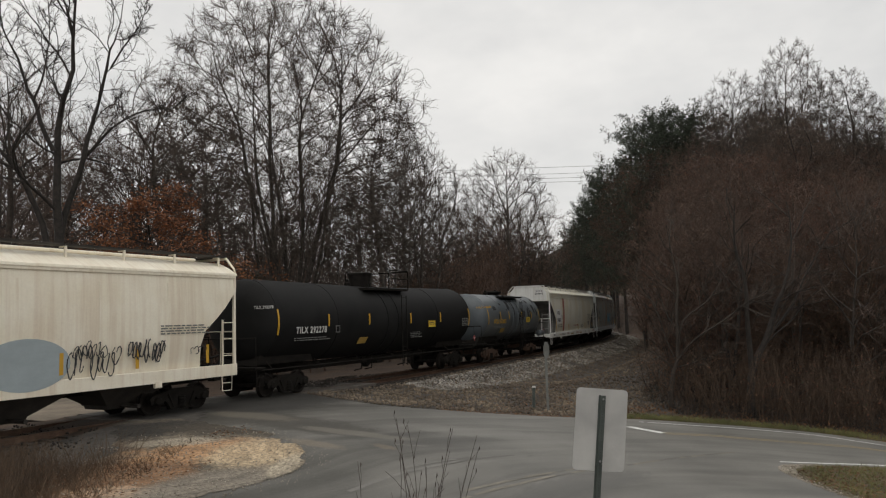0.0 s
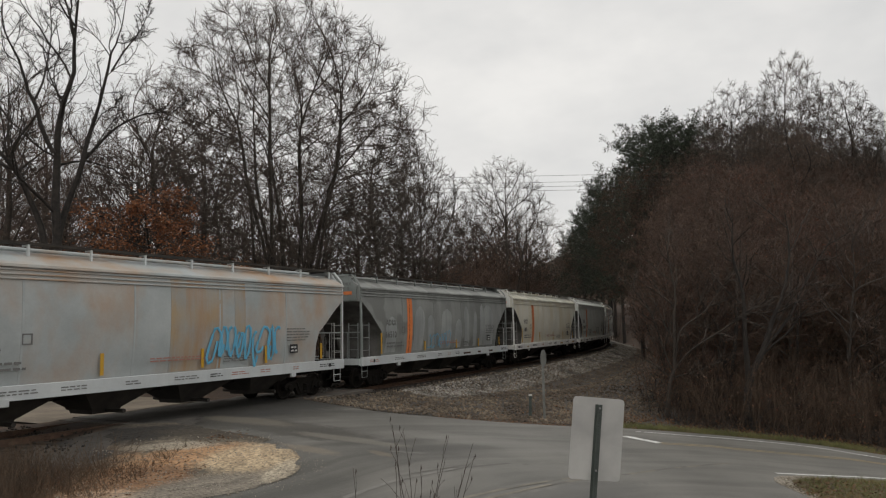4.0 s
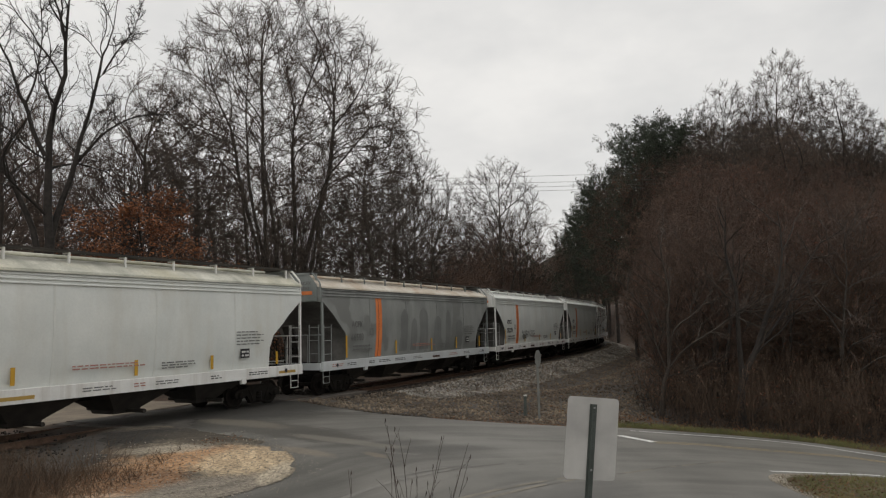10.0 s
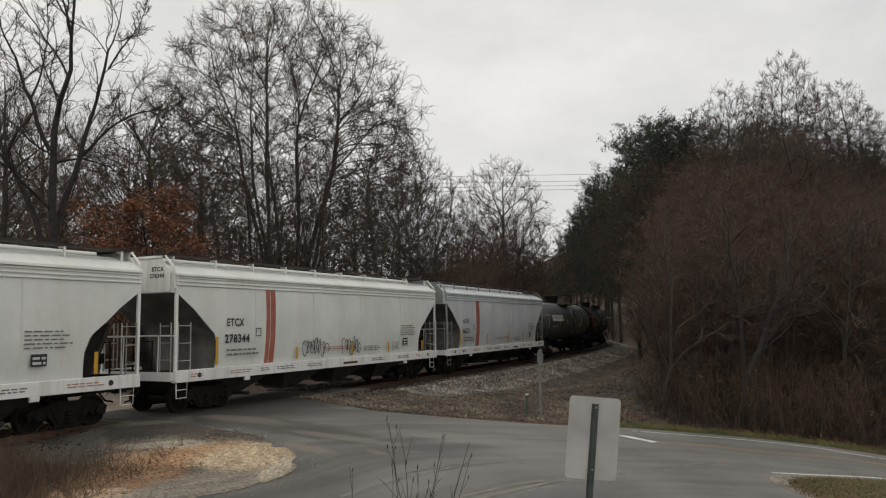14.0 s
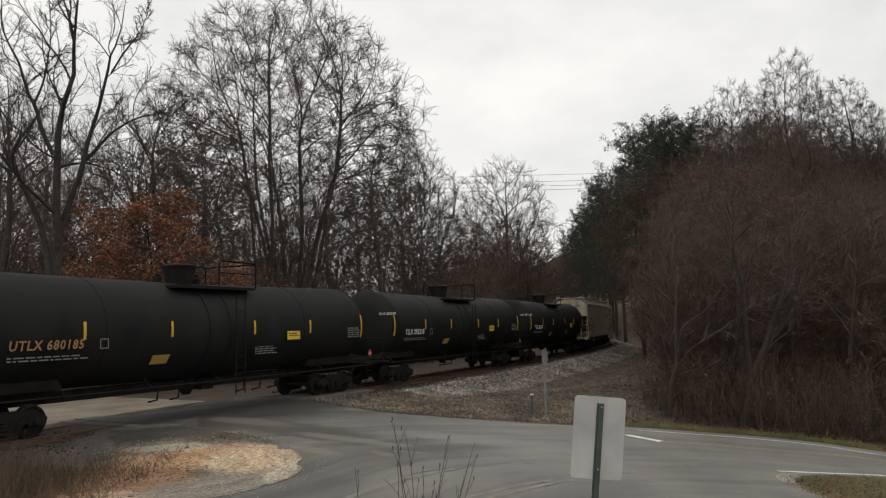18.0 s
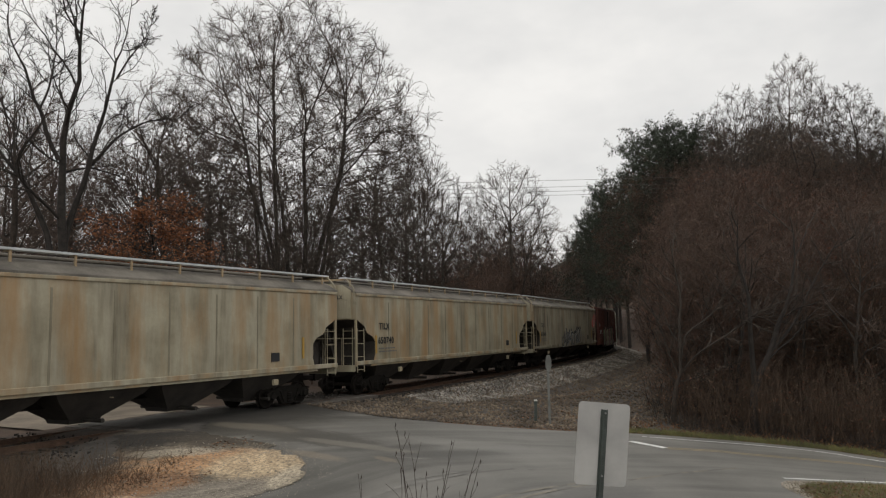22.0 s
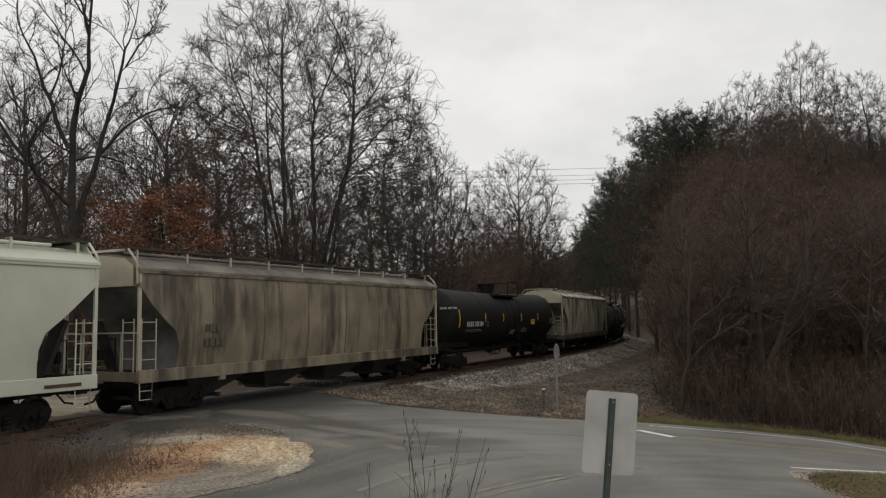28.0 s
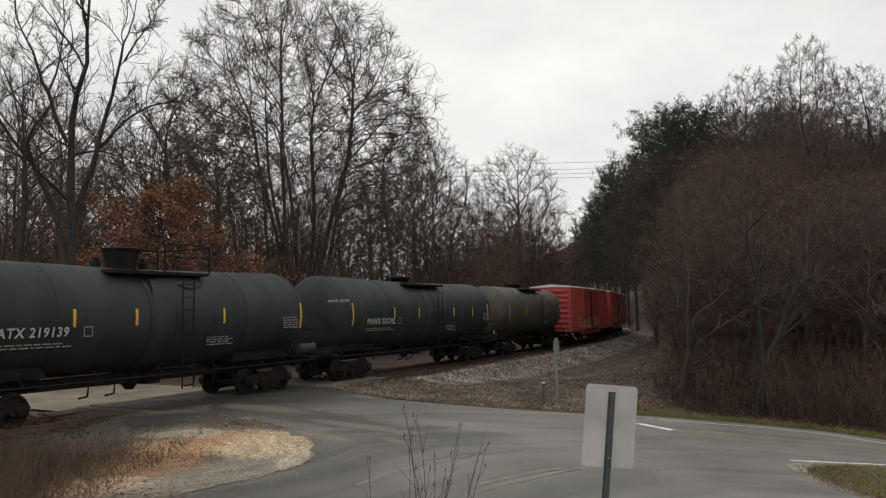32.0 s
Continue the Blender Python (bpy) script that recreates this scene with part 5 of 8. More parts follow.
P_wash = paint("pale_grey_wash", (0.28, 0.295, 0.29), (0.39, 0.405, 0.395), [((0.24, 0.25, 0.245), 0.7, 3.0)])


def worn(name, c):
    """Sprayed paint, thin and streaked by the panel under it."""
    return surface(name, tuple(v * 0.7 for v in c), c, 1.6, 0.7, 0.05, 30, streak=[(tuple(v * 0.45 for v in c), 0.7, 3.0)])


P_graf = [worn("spray_green", (0.5, 0.56, 0.34)), worn("spray_pink", (0.58, 0.36, 0.3)), worn("spray_cream", (0.66, 0.6, 0.4)), plain("spray_blue", (0.12, 0.42, 0.62)), plain("spray_red", (0.6, 0.12, 0.1)), plain("spray_teal", (0.22, 0.42, 0.44))]

M_dull_strip = plain("faded_yellow_strip", (0.5, 0.3, 0.06))
M_sill_orange = surface("orange_sill_label", (0.5, 0.24, 0.035), (0.62, 0.33, 0.06), 3, 0.7, 0.0, 20)
CARS = {}


def etcx(i, label, body, number, band_paint=M_orange, roof_paint=None, mark="ETCX", text=M_black_text, post=None):
    p = LEN[i]
    car = hopper("hopper_car", label, p, body, P_sill if body not in (P_grey, P_rustgrey) else P_palegrey, roof_paint=roof_paint, post_paint=post, end_paint=post)
    half = p / 2 - 0.62
    if band_paint:
        band(car, "colour_band", -4.37, 0.2, band_paint, label="orange band")
        band(car, "colour_band", -4.14, 0.26, band_paint, label="orange band")
        if band_paint is M_orange:
            band(car, "band_line", -4.168, 0.026, M_black_text, label="dark line between the bands")
    if number:
        marks(car, "car_mark", mark, -6.32, 2.63, 0.37, text, narrow=0.84)
        marks(car, "car_number", number, -6.4, 2.1, 0.4, text, narrow=0.93)
        bars(car, "small_print", -6.3, 1.86, 1.5, 2, M_grey_text, h=0.06, gap=0.14)
        tagged(part("end_mark", letters(mark, 0.19), text, car, "", pose(-half - 0.058, -0.6, 4.3, 90, 0, -90)), mark, kind="stuff")
        tagged(part("end_number", letters(number, 0.19), text, car, "", pose(-half - 0.058, -0.52, 4.1, 90, 0, -90)), number, kind="stuff")
        if band_paint is M_orange:
            part("end_band", shared("end_band", lambda: Geo().box(0, 0, 3.98, 0.008, 0.62, 0.14)), band_paint, car, "", pose(-half - 0.054, -0.84, 0))
    bars(car, "data_panel", 4.9, 2.55, 1.3, 5, M_grey_text, h=0.035, gap=0.1, seed=i)
    part("data_plate", shared("data_plate", lambda: Geo().box(0, 0, 0, 0.42, 0.01, 0.3)), M_black_text, car, "", pose(5.3, -1.605, 1.85))
    bars(car, "data_plate_print", 5.13, 1.9, 0.34, 2, M_white_text, -1.615, 0.06, 0.12, seed=i)
    bars(car, "warning_print", -1.1, 1.78, 2.4, 2, M_red_text, seed=i + 40)
    bars(car, "small_print", 1.8, 1.72, 1.3, 3, M_grey_text, seed=i + 50)
    part("stencil_square", shared("stencil_square", lambda: Geo().box(0, 0, 0.12, 0.27, 0.005, 0.03).box(0, 0, -0.12, 0.27, 0.005, 0.03).box(-0.12, 0, 0, 0.03, 0.005, 0.24).box(0.12, 0, 0, 0.03, 0.005, 0.24)), M_grey_text, car, "small stencilled square", pose(-4.78, -1.606, 2.42))
    for x in (-half + 0.95, half - 0.95):
        part("jack_mark", shared("jack_mark", lambda: Geo().lathe([(-0.004, 0.075), (0.004, 0.075)], "y", 12)), M_black_text, car, "", pose(x, -1.612, 1.16))
    if i == 8:
        for x in (-4.25, -1.3, 1.3, 4.0, 6.1):
            part("sill_label", shared("orange_label", lambda: Geo().box(0, 0, 0, 0.5, 0.006, 0.11)), M_sill_orange, car, "orange label on the sill", pose(x, -1.614, 1.26))
    else:
        strips(car, (-6.75,), 1.42, 2.3)
        strips(car, (-2.68, 0.9, 3.8, 6.9), 1.42, 1.85 if i % 2 else 2.0)
    sill_notes(car, half, i, M_rust if i % 3 else M_yellow_text)
    CARS[i] = car
    return car


# car 0: tan hopper with scrawls
c = hopper("hopper_car", "tan covered hopper car with sprayed scrawls and a blue disc", LEN[0], P_tan, P_tan, cut=1.5, seams=6, ribs=False, flat_end=False)
part("painted_disc", shared("disc", lambda: Geo().lathe([(-0.006, 1.15), (0.006, 1.15)], "y", 32)), plain("faded_disc_blue", (0.36, 0.42, 0.44)), c, "faded blue disc", pose(1.4, -1.606, 1.75) @ Matrix.Diagonal((1, 1, 0.55, 1)))
scrawl(c, "graffiti", 2.5, 1.4, 1.5, 0.75, M_black_text, 1, 9, 0.018)
scrawl(c, "graffiti", 2.6, 1.85, 1.0, 0.4, M_black_text, 3, 6, 0.014)
scrawl(c, "graffiti", 4.3, 1.65, 1.2, 0.6, M_black_text, 2, 9, 0.022)
scrawl(c, "graffiti", 6.5, 1.75, 0.6, 0.25, M_black_text, 4, 4, 0.012)
bars(c, "data_panel", 5.4, 2.6, 1.9, 4, M_grey_text)
strips(c, (2.3, 4.6, 7.2), 1.45, 2.0)
CARS[0] = c

TANK_SPECS = (
    (1, "glossy black tank car with yellow strips and white lettering", P_black, "TILX 292278", M_white_text),
    (16, "black tank car with dull orange lettering", P_black, "UTLX 680185", plain("dull_orange_stencil", (0.3, 0.15, 0.06))),
    (17, "black tank car with white lettering and placard", P_black, "TILX 292218", M_white_text),
    (18, "black tank car with yellow reflective strips", P_black, "TILX 292250", M_white_text),
    (25, "black tank car with bold white lettering", P_black, "RKBX 205184", M_white_text),
    (27, "faded dark grey tank car with dull lettering", P_darkgreen, "GATX 219139", M_worn_text),
    (28, "faded dark tank car with dull lettering", P_darkgreen, "PNWX 702792", M_worn_text),
    (29, "brownish black older tank car", P_brown, "", None),
)
for i, label, body, text, tp in TANK_SPECS:
    CARS[i] = tank_car("tank_car", label, LEN[i], body, text=text, text_paint=tp, plate=i < 26, flakes=((0.2, 3.2, 1.1, 1.5, 51), (-0.4, 2.1, 0.9, 1.5, 52), (1.0, 3.7, 1.4, 0.5, 53)) if i == 27 else (), hood=0.26 if i > 27 else 0.62, strip_paint=M_dull_strip if i > 27 else M_reflector, tx={25: -6.75, 27: -5.15, 28: -5.6, 29: -5.0}.get(i, -7.0), low_x=0.4 if i in (25, 27, 28) else -2.3, R=1.53 if LEN[i] > 16 else 1.5, bend=LEN[i] > 16.5 or i == 27, tank_air=i == 27, size=0.38 if i == 25 else 0.35, strip_x={25: (-7.6, -4.2, -1.5, 1.53, 4.7, 7.95), 27: (-6.05, -2.9, -1.0, 2.3, 6.05), 28: (-6.6, -3.4, -1.2, 2.4, 4.6, 6.6), 29: (-5.3, -2.2, 2.2, 5.3)}.get(i, (-7.96, -4.95, -2.03, 1.53, 4.55, 7.95)))
CARS[2] = tank_car("tank_car", "blue-grey tank car with flaking dark patches", LEN[2], P_bluegrey, R=1.42, zc=2.55, text="UTLX 672882", text_paint=M_reflector, tx=-4.0, strip_x=(-4.8, -2.8, -1.3, 1.2, 3.1, 4.8), hood=0.24, size=0.36, bend=False, tank_air=True, iron=M_rust, flakes=[(1.4, 2.7, 0.85, 0.75, 1), (2.75, 2.78, 0.75, 0.9, 2), (3.75, 3.1, 0.4, 0.65, 3), (4.25, 2.85, 0.35, 0.4, 4), (0.65, 2.9, 0.28, 1.2, 5), (-0.25, 3.05, 0.36, 1.1, 6), (-1.1, 3.3, 0.5, 0.8, 7), (-2.35, 3.35, 0.26, 0.2, 8), (-1.55, 3.0, 0.16, 0.14, 9), (3.1, 3.55, 0.4, 0.3, 10), (4.6, 3.6, 0.5, 0.35, 11), (3.3, 2.8, 0.1, 0.15, 12), (0.0, 3.6, 1.7, 0.4, 13), (-3.6, 3.1, 0.5, 0.35, 14), (-3.0, 2.6, 0.2, 0.3, 16)])
c = CARS[15] = tank_car("tank_car", "grey tank car with flaking paint and a block logo", LEN[15], P_procor, bend=False, text="PROX 77299", text_paint=M_worn_text, tx=-6.85, low_x=1.1, strip_x=(-7.95, -4.3, -1.65, 1.64, 4.35, 7.9), flakes=[(-3.4, 3.5, 0.35, 0.25, 30), (-2.5, 3.35, 0.5, 1.0, 31), (-1.75, 3.3, 0.45, 1.5, 32), (-0.75, 3.2, 1.1, 1.7, 33), (0.35, 3.15, 1.0, 1.6, 34), (-0.2, 3.75, 2.4, 0.7, 35), (1.95, 3.3, 0.9, 1.3, 36), (2.3, 2.95, 0.35, 0.6, 37), (3.55, 3.4, 0.55, 0.45, 38), (3.9, 3.15, 0.25, 0.3, 39), (5.25, 3.3, 0.7, 0.9, 40), (6.9, 3.35, 0.6, 0.9, 41), (5.9, 3.75, 1.2, 0.3, 42), (3.0, 3.9, 1.2, 0.3, 43), (-4.4, 2.4, 0.2, 0.2, 44), (-1.2, 1.9, 0.5, 0.12, 45), (0.9, 2.5, 0.3, 0.5, 46)])
for j in range(6):
    w = 0.52
    part("logo_block", Geo().box(0, 0, 0.17, w, 0.012, 0.11).box(0, 0, -0.17, w, 0.012, 0.11).box(-w / 2 + 0.07, 0, 0, 0.14, 0.012, 0.24).box(w / 2 - 0.07, 0, 0, 0.14, 0.012, 0.24), M_white_text, c, "white logo block", pose(-6.55 + j * 0.62, -1.53, 2.95, -11, 0, 0))

c = etcx(3, "cream-white covered hopper car with a red-brown band", P_cream, "289842", M_redbrown)
part("number_panel", Geo().box(-5.75, -1.603, 2.5, 1.75, 0.006, 1.05), plain("fresh_white_paint", (0.78, 0.78, 0.76)), c, "fresh white paint behind the number")
c = etcx(4, "grey covered hopper car with rust streaks and blue graffiti", P_rustgrey, "66296", None, mark="ACFX", text=M_grey_text)
P_run = paint("rust_run", (0.3, 0.3, 0.28), (0.42, 0.3, 0.17), [((0.4, 0.19, 0.06), 0.95, 2.2), ((0.36, 0.36, 0.34), 0.9, 0.9)])
band(c, "rust_stain", -0.35, 2.1, P_run, 1.36, 4.1, label="rust run from the roof")
band(c, "rust_stain", 2.3, 0.5, P_run, 2.4, 4.1, label="rust run from the roof")
scrawl(c, "graffiti", 1.2, 1.5, 3.4, 1.2, P_graf[3], 5, 9, 0.05)
c = etcx(5, "dark grey covered hopper car with patched paint", P_grey, "66510", M_orange, mark="ADRX", text=M_grey_text, post=P_greengrey)
for x, w, z1, lean in ((-5.9, 0.9, 3.0, 0.1), (-3.3, 1.0, 3.5, 0.2), (-1.9, 0.7, 3.1, -0.1), (-0.3, 1.2, 3.4, 0.15), (1.2, 0.8, 2.9, 0.1), (2.4, 0.6, 3.6, -0.15), (3.4, 0.5, 3.3, 0.1), (4.3, 0.45, 3.75, 0.1), (5.3, 1.5, 3.7, 0.0)):
    wash(c, x, w, 1.45, z1, P_wash, lean)
scrawl(c, "graffiti", -2.5, 1.5, 2.6, 0.9, P_graf[3], 8, 6, 0.02)
etcx(6, "cream-white covered hopper car with an orange band", P_cream, "1080", roof_paint=P_rooflichen)
c = etcx(7, "white covered hopper car with an orange band and scrawls", P_white, "152049")
scrawl(c, "graffiti", -3.6, 1.6, 1.6, 0.6, M_black_text, 11, 9, 0.012)
scrawl(c, "graffiti", 1.0, 1.7, 2.2, 0.6, M_grey_text, 12, 12, 0.012)
c = etcx(8, "white covered hopper car with rust along the roof", P_white, "152044", roof_paint=P_roofrust)
P_tan_patch = paint("tan_cover_paint", (0.52, 0.48, 0.38), (0.64, 0.6, 0.48), [((0.6, 0.58, 0.5), 0.6, 1.0)])
P_dull_tan = paint("dull_tan_spray", (0.47, 0.43, 0.32), (0.6, 0.56, 0.44), [((0.62, 0.6, 0.54), 0.7, 3.0)])
band(c, "paint_patch", -3.85, 2.9, P_tan_patch, 1.38, 2.4, label="tan patch rolled over old graffiti")
wash(c, -5.2, 0.8, 1.38, 1.85, P_dull_tan, 0.1)
wash(c, 4.0, 0.75, 1.4, 2.25, P_dull_tan, 0.15)
part("paint_patch", Geo().box(5.55, -1.6, 2.42, 1.0, 0.006, 0.42), plain("olive_label", (0.42, 0.43, 0.36)), c, "olive panel behind the printed data")
loops(c, -3.6, 1.02, 3.0, 1.1, 5, M_black_text, 0.015)
scrawl(c, "graffiti", 4.5, 1.6, 0.9, 0.55, M_grey_text, 19, 8, 0.014, -1.63)
scrawl(c, "graffiti", -6.5, 1.72, 1.35, 0.3, M_red_text, 23, 9, 0.012, -1.625)
etcx(9, "white covered hopper car stained along the top", P_white, "5703", roof_paint=P_rooflichen)
c = etcx(10, "grey covered hopper car with dark painted-over patches", P_grey, "66503", M_orange, mark="ACFX", text=M_grey_text, roof_paint=P_roofrust, post=P_greengrey)
for x, w, z1, lean in ((-1.9, 0.7, 3.4, 0.1), (-0.9, 0.6, 3.0, 0.05), (0.2, 0.9, 3.5, -0.1), (1.6, 0.8, 3.1, 0.1), (2.9, 0.6, 3.4, 0.0), (4.2, 0.9, 2.9, 0.1)):
    wash(c, x, w, 1.5, z1, P_grey_dark, lean)
c = etcx(11, "white covered hopper car with black scrawls", P_white, "252151")
scrawl(c, "graffiti", -3.3, 1.7, 1.5, 0.5, M_black_text, 15, 11, 0.013)
scrawl(c, "graffiti", -3.2, 1.62, 1.0, 0.3, M_black_text, 16, 7, 0.012)
scrawl(c, "graffiti", -1.6, 1.78, 1.3, 0.45, M_black_text, 18, 9, 0.012)
etcx(12, "white covered hopper car with an orange band", P_white, "152056")
c = etcx(13, "white covered hopper car with a red-brown band and scrawls", P_white, "278344", M_redbrown)
scrawl(c, "graffiti", -2.3, 1.5, 1.5, 0.6, M_black_text, 17, 7, 0.02)
scrawl(c, "graffiti", 0.2, 1.5, 1.3, 0.6, M_black_text, 27, 7, 0.02)
scrawl(c, "graffiti", 4.1, 1.5, 0.7, 0.45, M_grey_text, 28, 3, 0.016)
etcx(14, "blue-grey covered hopper car with an orange-brown band", P_palegrey, "66523", M_redbrown, mark="ACFX", text=M_grey_text, post=P_greengrey)

for i, number, body, label in ((19, "650688", P_tilx, "weathered beige covered hopper car with rust runs"), (20, "650740", P_tilx, "weathered beige five-bay covered hopper car"), (21, "650640", P_tilx2, "weathered grey covered hopper car with graffiti")):
    p = LEN[i]
    c = hopper("hopper_car", label, p, body, body, "big", 1.5, 5, seams=9, ribs=False, underside=M_hopper_dark, roof_paint=P_roofdark, board_paint=P_palegrey, flat_end=False)
    half = p / 2 - 0.62
    marks(c, "car_mark", "TILX", -half + 1.75, 2.7, 0.4, M_black_text)
    marks(c, "car_number", number, -half + 1.65, 2.1, 0.42, M_black_text)
    tagged(part("end_mark", letters("TILX", 0.22), M_black_text, c, "", pose(-half - 0.058, -0.5, 3.95, 90, 0, -90)), "TILX", kind="stuff")
    bars(c, "end_print", -half + 1.7, 1.9, 1.5, 2, M_grey_text, h=0.05, gap=0.13)
    strips(c, (-half + 1.5, half - 2.1), 1.7, 2.45, material=M_dull_strip)
    part("data_plate", MADE["data_plate"], M_black_text, c, "", pose(half - 3.6, -1.6, 1.8))
    CARS[i] = c
scrawl(CARS[21], "graffiti", -2.6, 1.35, 6.4, 1.3, M_black_text, 21, 11, 0.1)
scrawl(CARS[21], "graffiti", -2.6, 1.3, 6.4, 1.2, P_palegrey, 21, 11, 0.022, -1.65)
P_pinkwash = worn("pale_pink_spray", (0.66, 0.5, 0.44))
tag = [(0.85 * math.cos(q), 0.4 * math.sin(q) * (1 + 0.15 * math.sin(3 * q))) for q in np.linspace(0, 2 * math.pi, 25)[:-1]]
at = pose(LEN[21] / 2 - 1.5, -1.592, 3.2, 0, -32, 0)
part("graffiti_patch", Geo().prism(tag, -0.004, 0.004), P_pinkwash, CARS[21], "pale sprayed patch", at)
part("graffiti_outline", Geo().tube([(a, 0, b) for a, b in tag + tag[:1]], 0.03, 4), P_graf[4], CARS[21], "red sprayed outline", at)
for k in range(3):
    part("graffiti_loop", Geo().tube([(-0.5 + 0.42 * k + 0.17 * math.cos(q), -0.008, 0.02 * k + 0.22 * math.sin(q * 1.1)) for q in np.linspace(0.3, 5.6 - k, 14)], 0.024, 4), P_graf[4], CARS[21], "", at)

c = CARS[22] = box_car("boxcar", "oxide-red boxcar with double doors and pale graffiti letters", LEN[22], P_box, P_box, surface("dark_red_car_end", (0.02, 0.009, 0.007), (0.05, 0.018, 0.013), 0.8, 0.8, 0.06, 18))
marks(c, "car_mark", "SP", -7.32, 2.65, 0.5, M_white_text, -1.592, narrow=0.9)
marks(c, "car_number", "253", -7.32, 2.02, 0.52, M_white_text, -1.592, narrow=0.86)
marks(c, "car_number", "03", -6.05, 2.02, 0.52, M_white_text, -1.592, narrow=0.86)
bars(c, "small_print", -7.2, 1.75, 1.2, 3, M_worn_text, -1.53, h=0.04, gap=0.11)
x = -5.0
for j, (w, top, tint) in enumerate(((1.5, 1.72, 0), (1.15, 1.95, 1), (2.3, 1.7, 2), (2.3, 1.78, 1), (1.35, 1.9, 0), (1.4, 1.8, 1), (0.6, 1.5, 2))):
    out = [(0.05 * w, 0.0), (0.0, top * 0.3), (0.06 * w, top * 0.55), (0.01 * w, top * 0.84), (0.16 * w, top * 0.93), (0.24 * w, top * 0.88), (0.36 * w, top * (1.06 - 0.05 * (j % 3))), (0.5 * w, top * 0.94), (0.64 * w, top * (0.98 + 0.04 * (j % 2))), (0.82 * w, top * 0.9), (0.99 * w, top * 0.86), (0.92 * w, top * (0.6 - 0.06 * (j % 2))), (1.0 * w, top * 0.33), (0.95 * w, 0.02), (0.62 * w, -0.06), (0.5 * w, 0.12), (0.36 * w, -0.05)]
    out = [p[:2] for p in curve_through([(a, b, 0) for a, b in out + out[:1]], 2)][:-1]
    part("graffiti_letter", Geo().prism(out, -0.005, 0.005), P_graf[tint], c, "pale sprayed block shape", pose(x, -1.655, 0.82))
    part("graffiti_outline", Geo().tube([(a, 0, b) for a, b in out + out[:1]], 0.02, 4), M_black_text, c, "", pose(x, -1.662, 0.82))
    part("graffiti_line", Geo().tube([(w * 0.5, 0, top * 0.2), (w * (0.42 + 0.05 * (j % 3)), 0, top * 0.5), (w * 0.55, 0, top * 0.72)], 0.02, 4), M_black_text, c, "", pose(x, -1.664, 0.82))
    scrawl(c, "graffiti_shading", x + 0.1, 0.85, w * 0.85, 0.42, M_black_text, 60 + j, 4, 0.022, -1.668)
    scrawl(c, "graffiti_shading", x + 0.15, 0.95, w * 0.75, 0.36, M_white_text, 70 + j, 3, 0.018, -1.672)
    x += w * 0.94
part("emblem", shared("emblem", lambda: Geo().prism([(-0.25, 0.35), (0.25, 0.35), (0.27, 0), (0.15, -0.35), (0, -0.42), (-0.15, -0.35), (-0.27, 0)], -0.005, 0.005)), M_white_text, c, "white shield emblem", pose(5.25, -1.53, 3.15))
part("emblem_band", shared("emblem_band", lambda: Geo().box(0, 0, 0, 0.5, 0.006, 0.22)), plain("emblem_blue", (0.03, 0.07, 0.25)), c, "", pose(5.25, -1.54, 3.37))
strips(c, (-7.75,), 1.2, 1.6, y=-1.6)

c = CARS[23] = hopper("hopper_car", "clean ivory covered hopper car with curved sides", LEN[23], P_ivory, P_ivory, cut=1.6, seams=9, ribs=False)
marks(c, "car_mark", "ADMX", -5.9, 2.5, 0.34, M_grey_text)
bars(c, "car_number", -5.9, 2.2, 1.3, 1, M_grey_text, h=0.2)
sill_notes(c, LEN[23] / 2 - 0.7, 77, M_rust)
part("data_plate", MADE["data_plate"], M_grey_text, c, "", pose(2.2, -1.6, 1.9))
c = CARS[24] = hopper("hopper_car", "sooty brown-stained covered hopper car", LEN[24], P_dark, P_dark, cut=1.45, seams=6, ribs=False, roof_paint=P_roofdark, eave=4.12, flat_end=False, end_paint=P_endbeige, post_paint=P_endbeige)
bars(c, "car_mark", -6.2, 2.45, 0.9, 2, plain("sooted_stencil", (0.085, 0.07, 0.05)), h=0.24, gap=0.42)
c = CARS[26] = hopper("hopper_car", "beige covered hopper car with dark soot streaks", LEN[26], P_stripe, P_soot, "acf", 1.7, 3, seams=6, ribs=False, roof_paint=P_roofsoot, eave=4.12, flat_end=False, end_paint=P_endbeige, post_paint=P_tilx2)
tagged(part("end_mark", letters("CAEX", 0.2), M_black_text, c, "", pose(-LEN[26] / 2 + 0.56, 0.1, 3.9, 90, 0, -90)), "CAEX", kind="stuff")
tagged(part("end_number", letters("540541", 0.16), M_black_text, c, "", pose(-LEN[26] / 2 + 0.56, 0.12, 3.68, 90, 0, -90)), "540541", kind="stuff")
marks(c, "car_number", "5401", -4.6, 2.35, 0.38, M_dull_strip)
for i in (30, 31, 32):
    CARS[i] = box_car("boxcar", "red boxcar with a pale roof edge", LEN[i], P_redbox, P_roofwhite)
    scrawl(CARS[i], "graffiti", -5, 1.3, 8, 0.8, P_graf[2], 80 + i, 8, 0.05, -1.6)

# ---- bare winter trees ----
M_bark = surface("grey_brown_bark", (0.03, 0.024, 0.019), (0.062, 0.049, 0.039), 4, 0.95, 0.6, 18, jitter=0.25)
M_twig_dark = surface("dark_grey_twigs", (0.046, 0.036, 0.029), (0.092, 0.071, 0.057), 2, 0.95, 0.0, 10, jitter=0.35)
M_twig_edge = surface("dark_reddish_twigs", (0.044, 0.029, 0.019), (0.095, 0.06, 0.039), 2, 0.95, 0.0, 10, jitter=0.35)
M_bark_big = surface("brown_grey_bark", (0.03, 0.025, 0.021), (0.065, 0.054, 0.045), 4, 0.95, 0.6, 18)
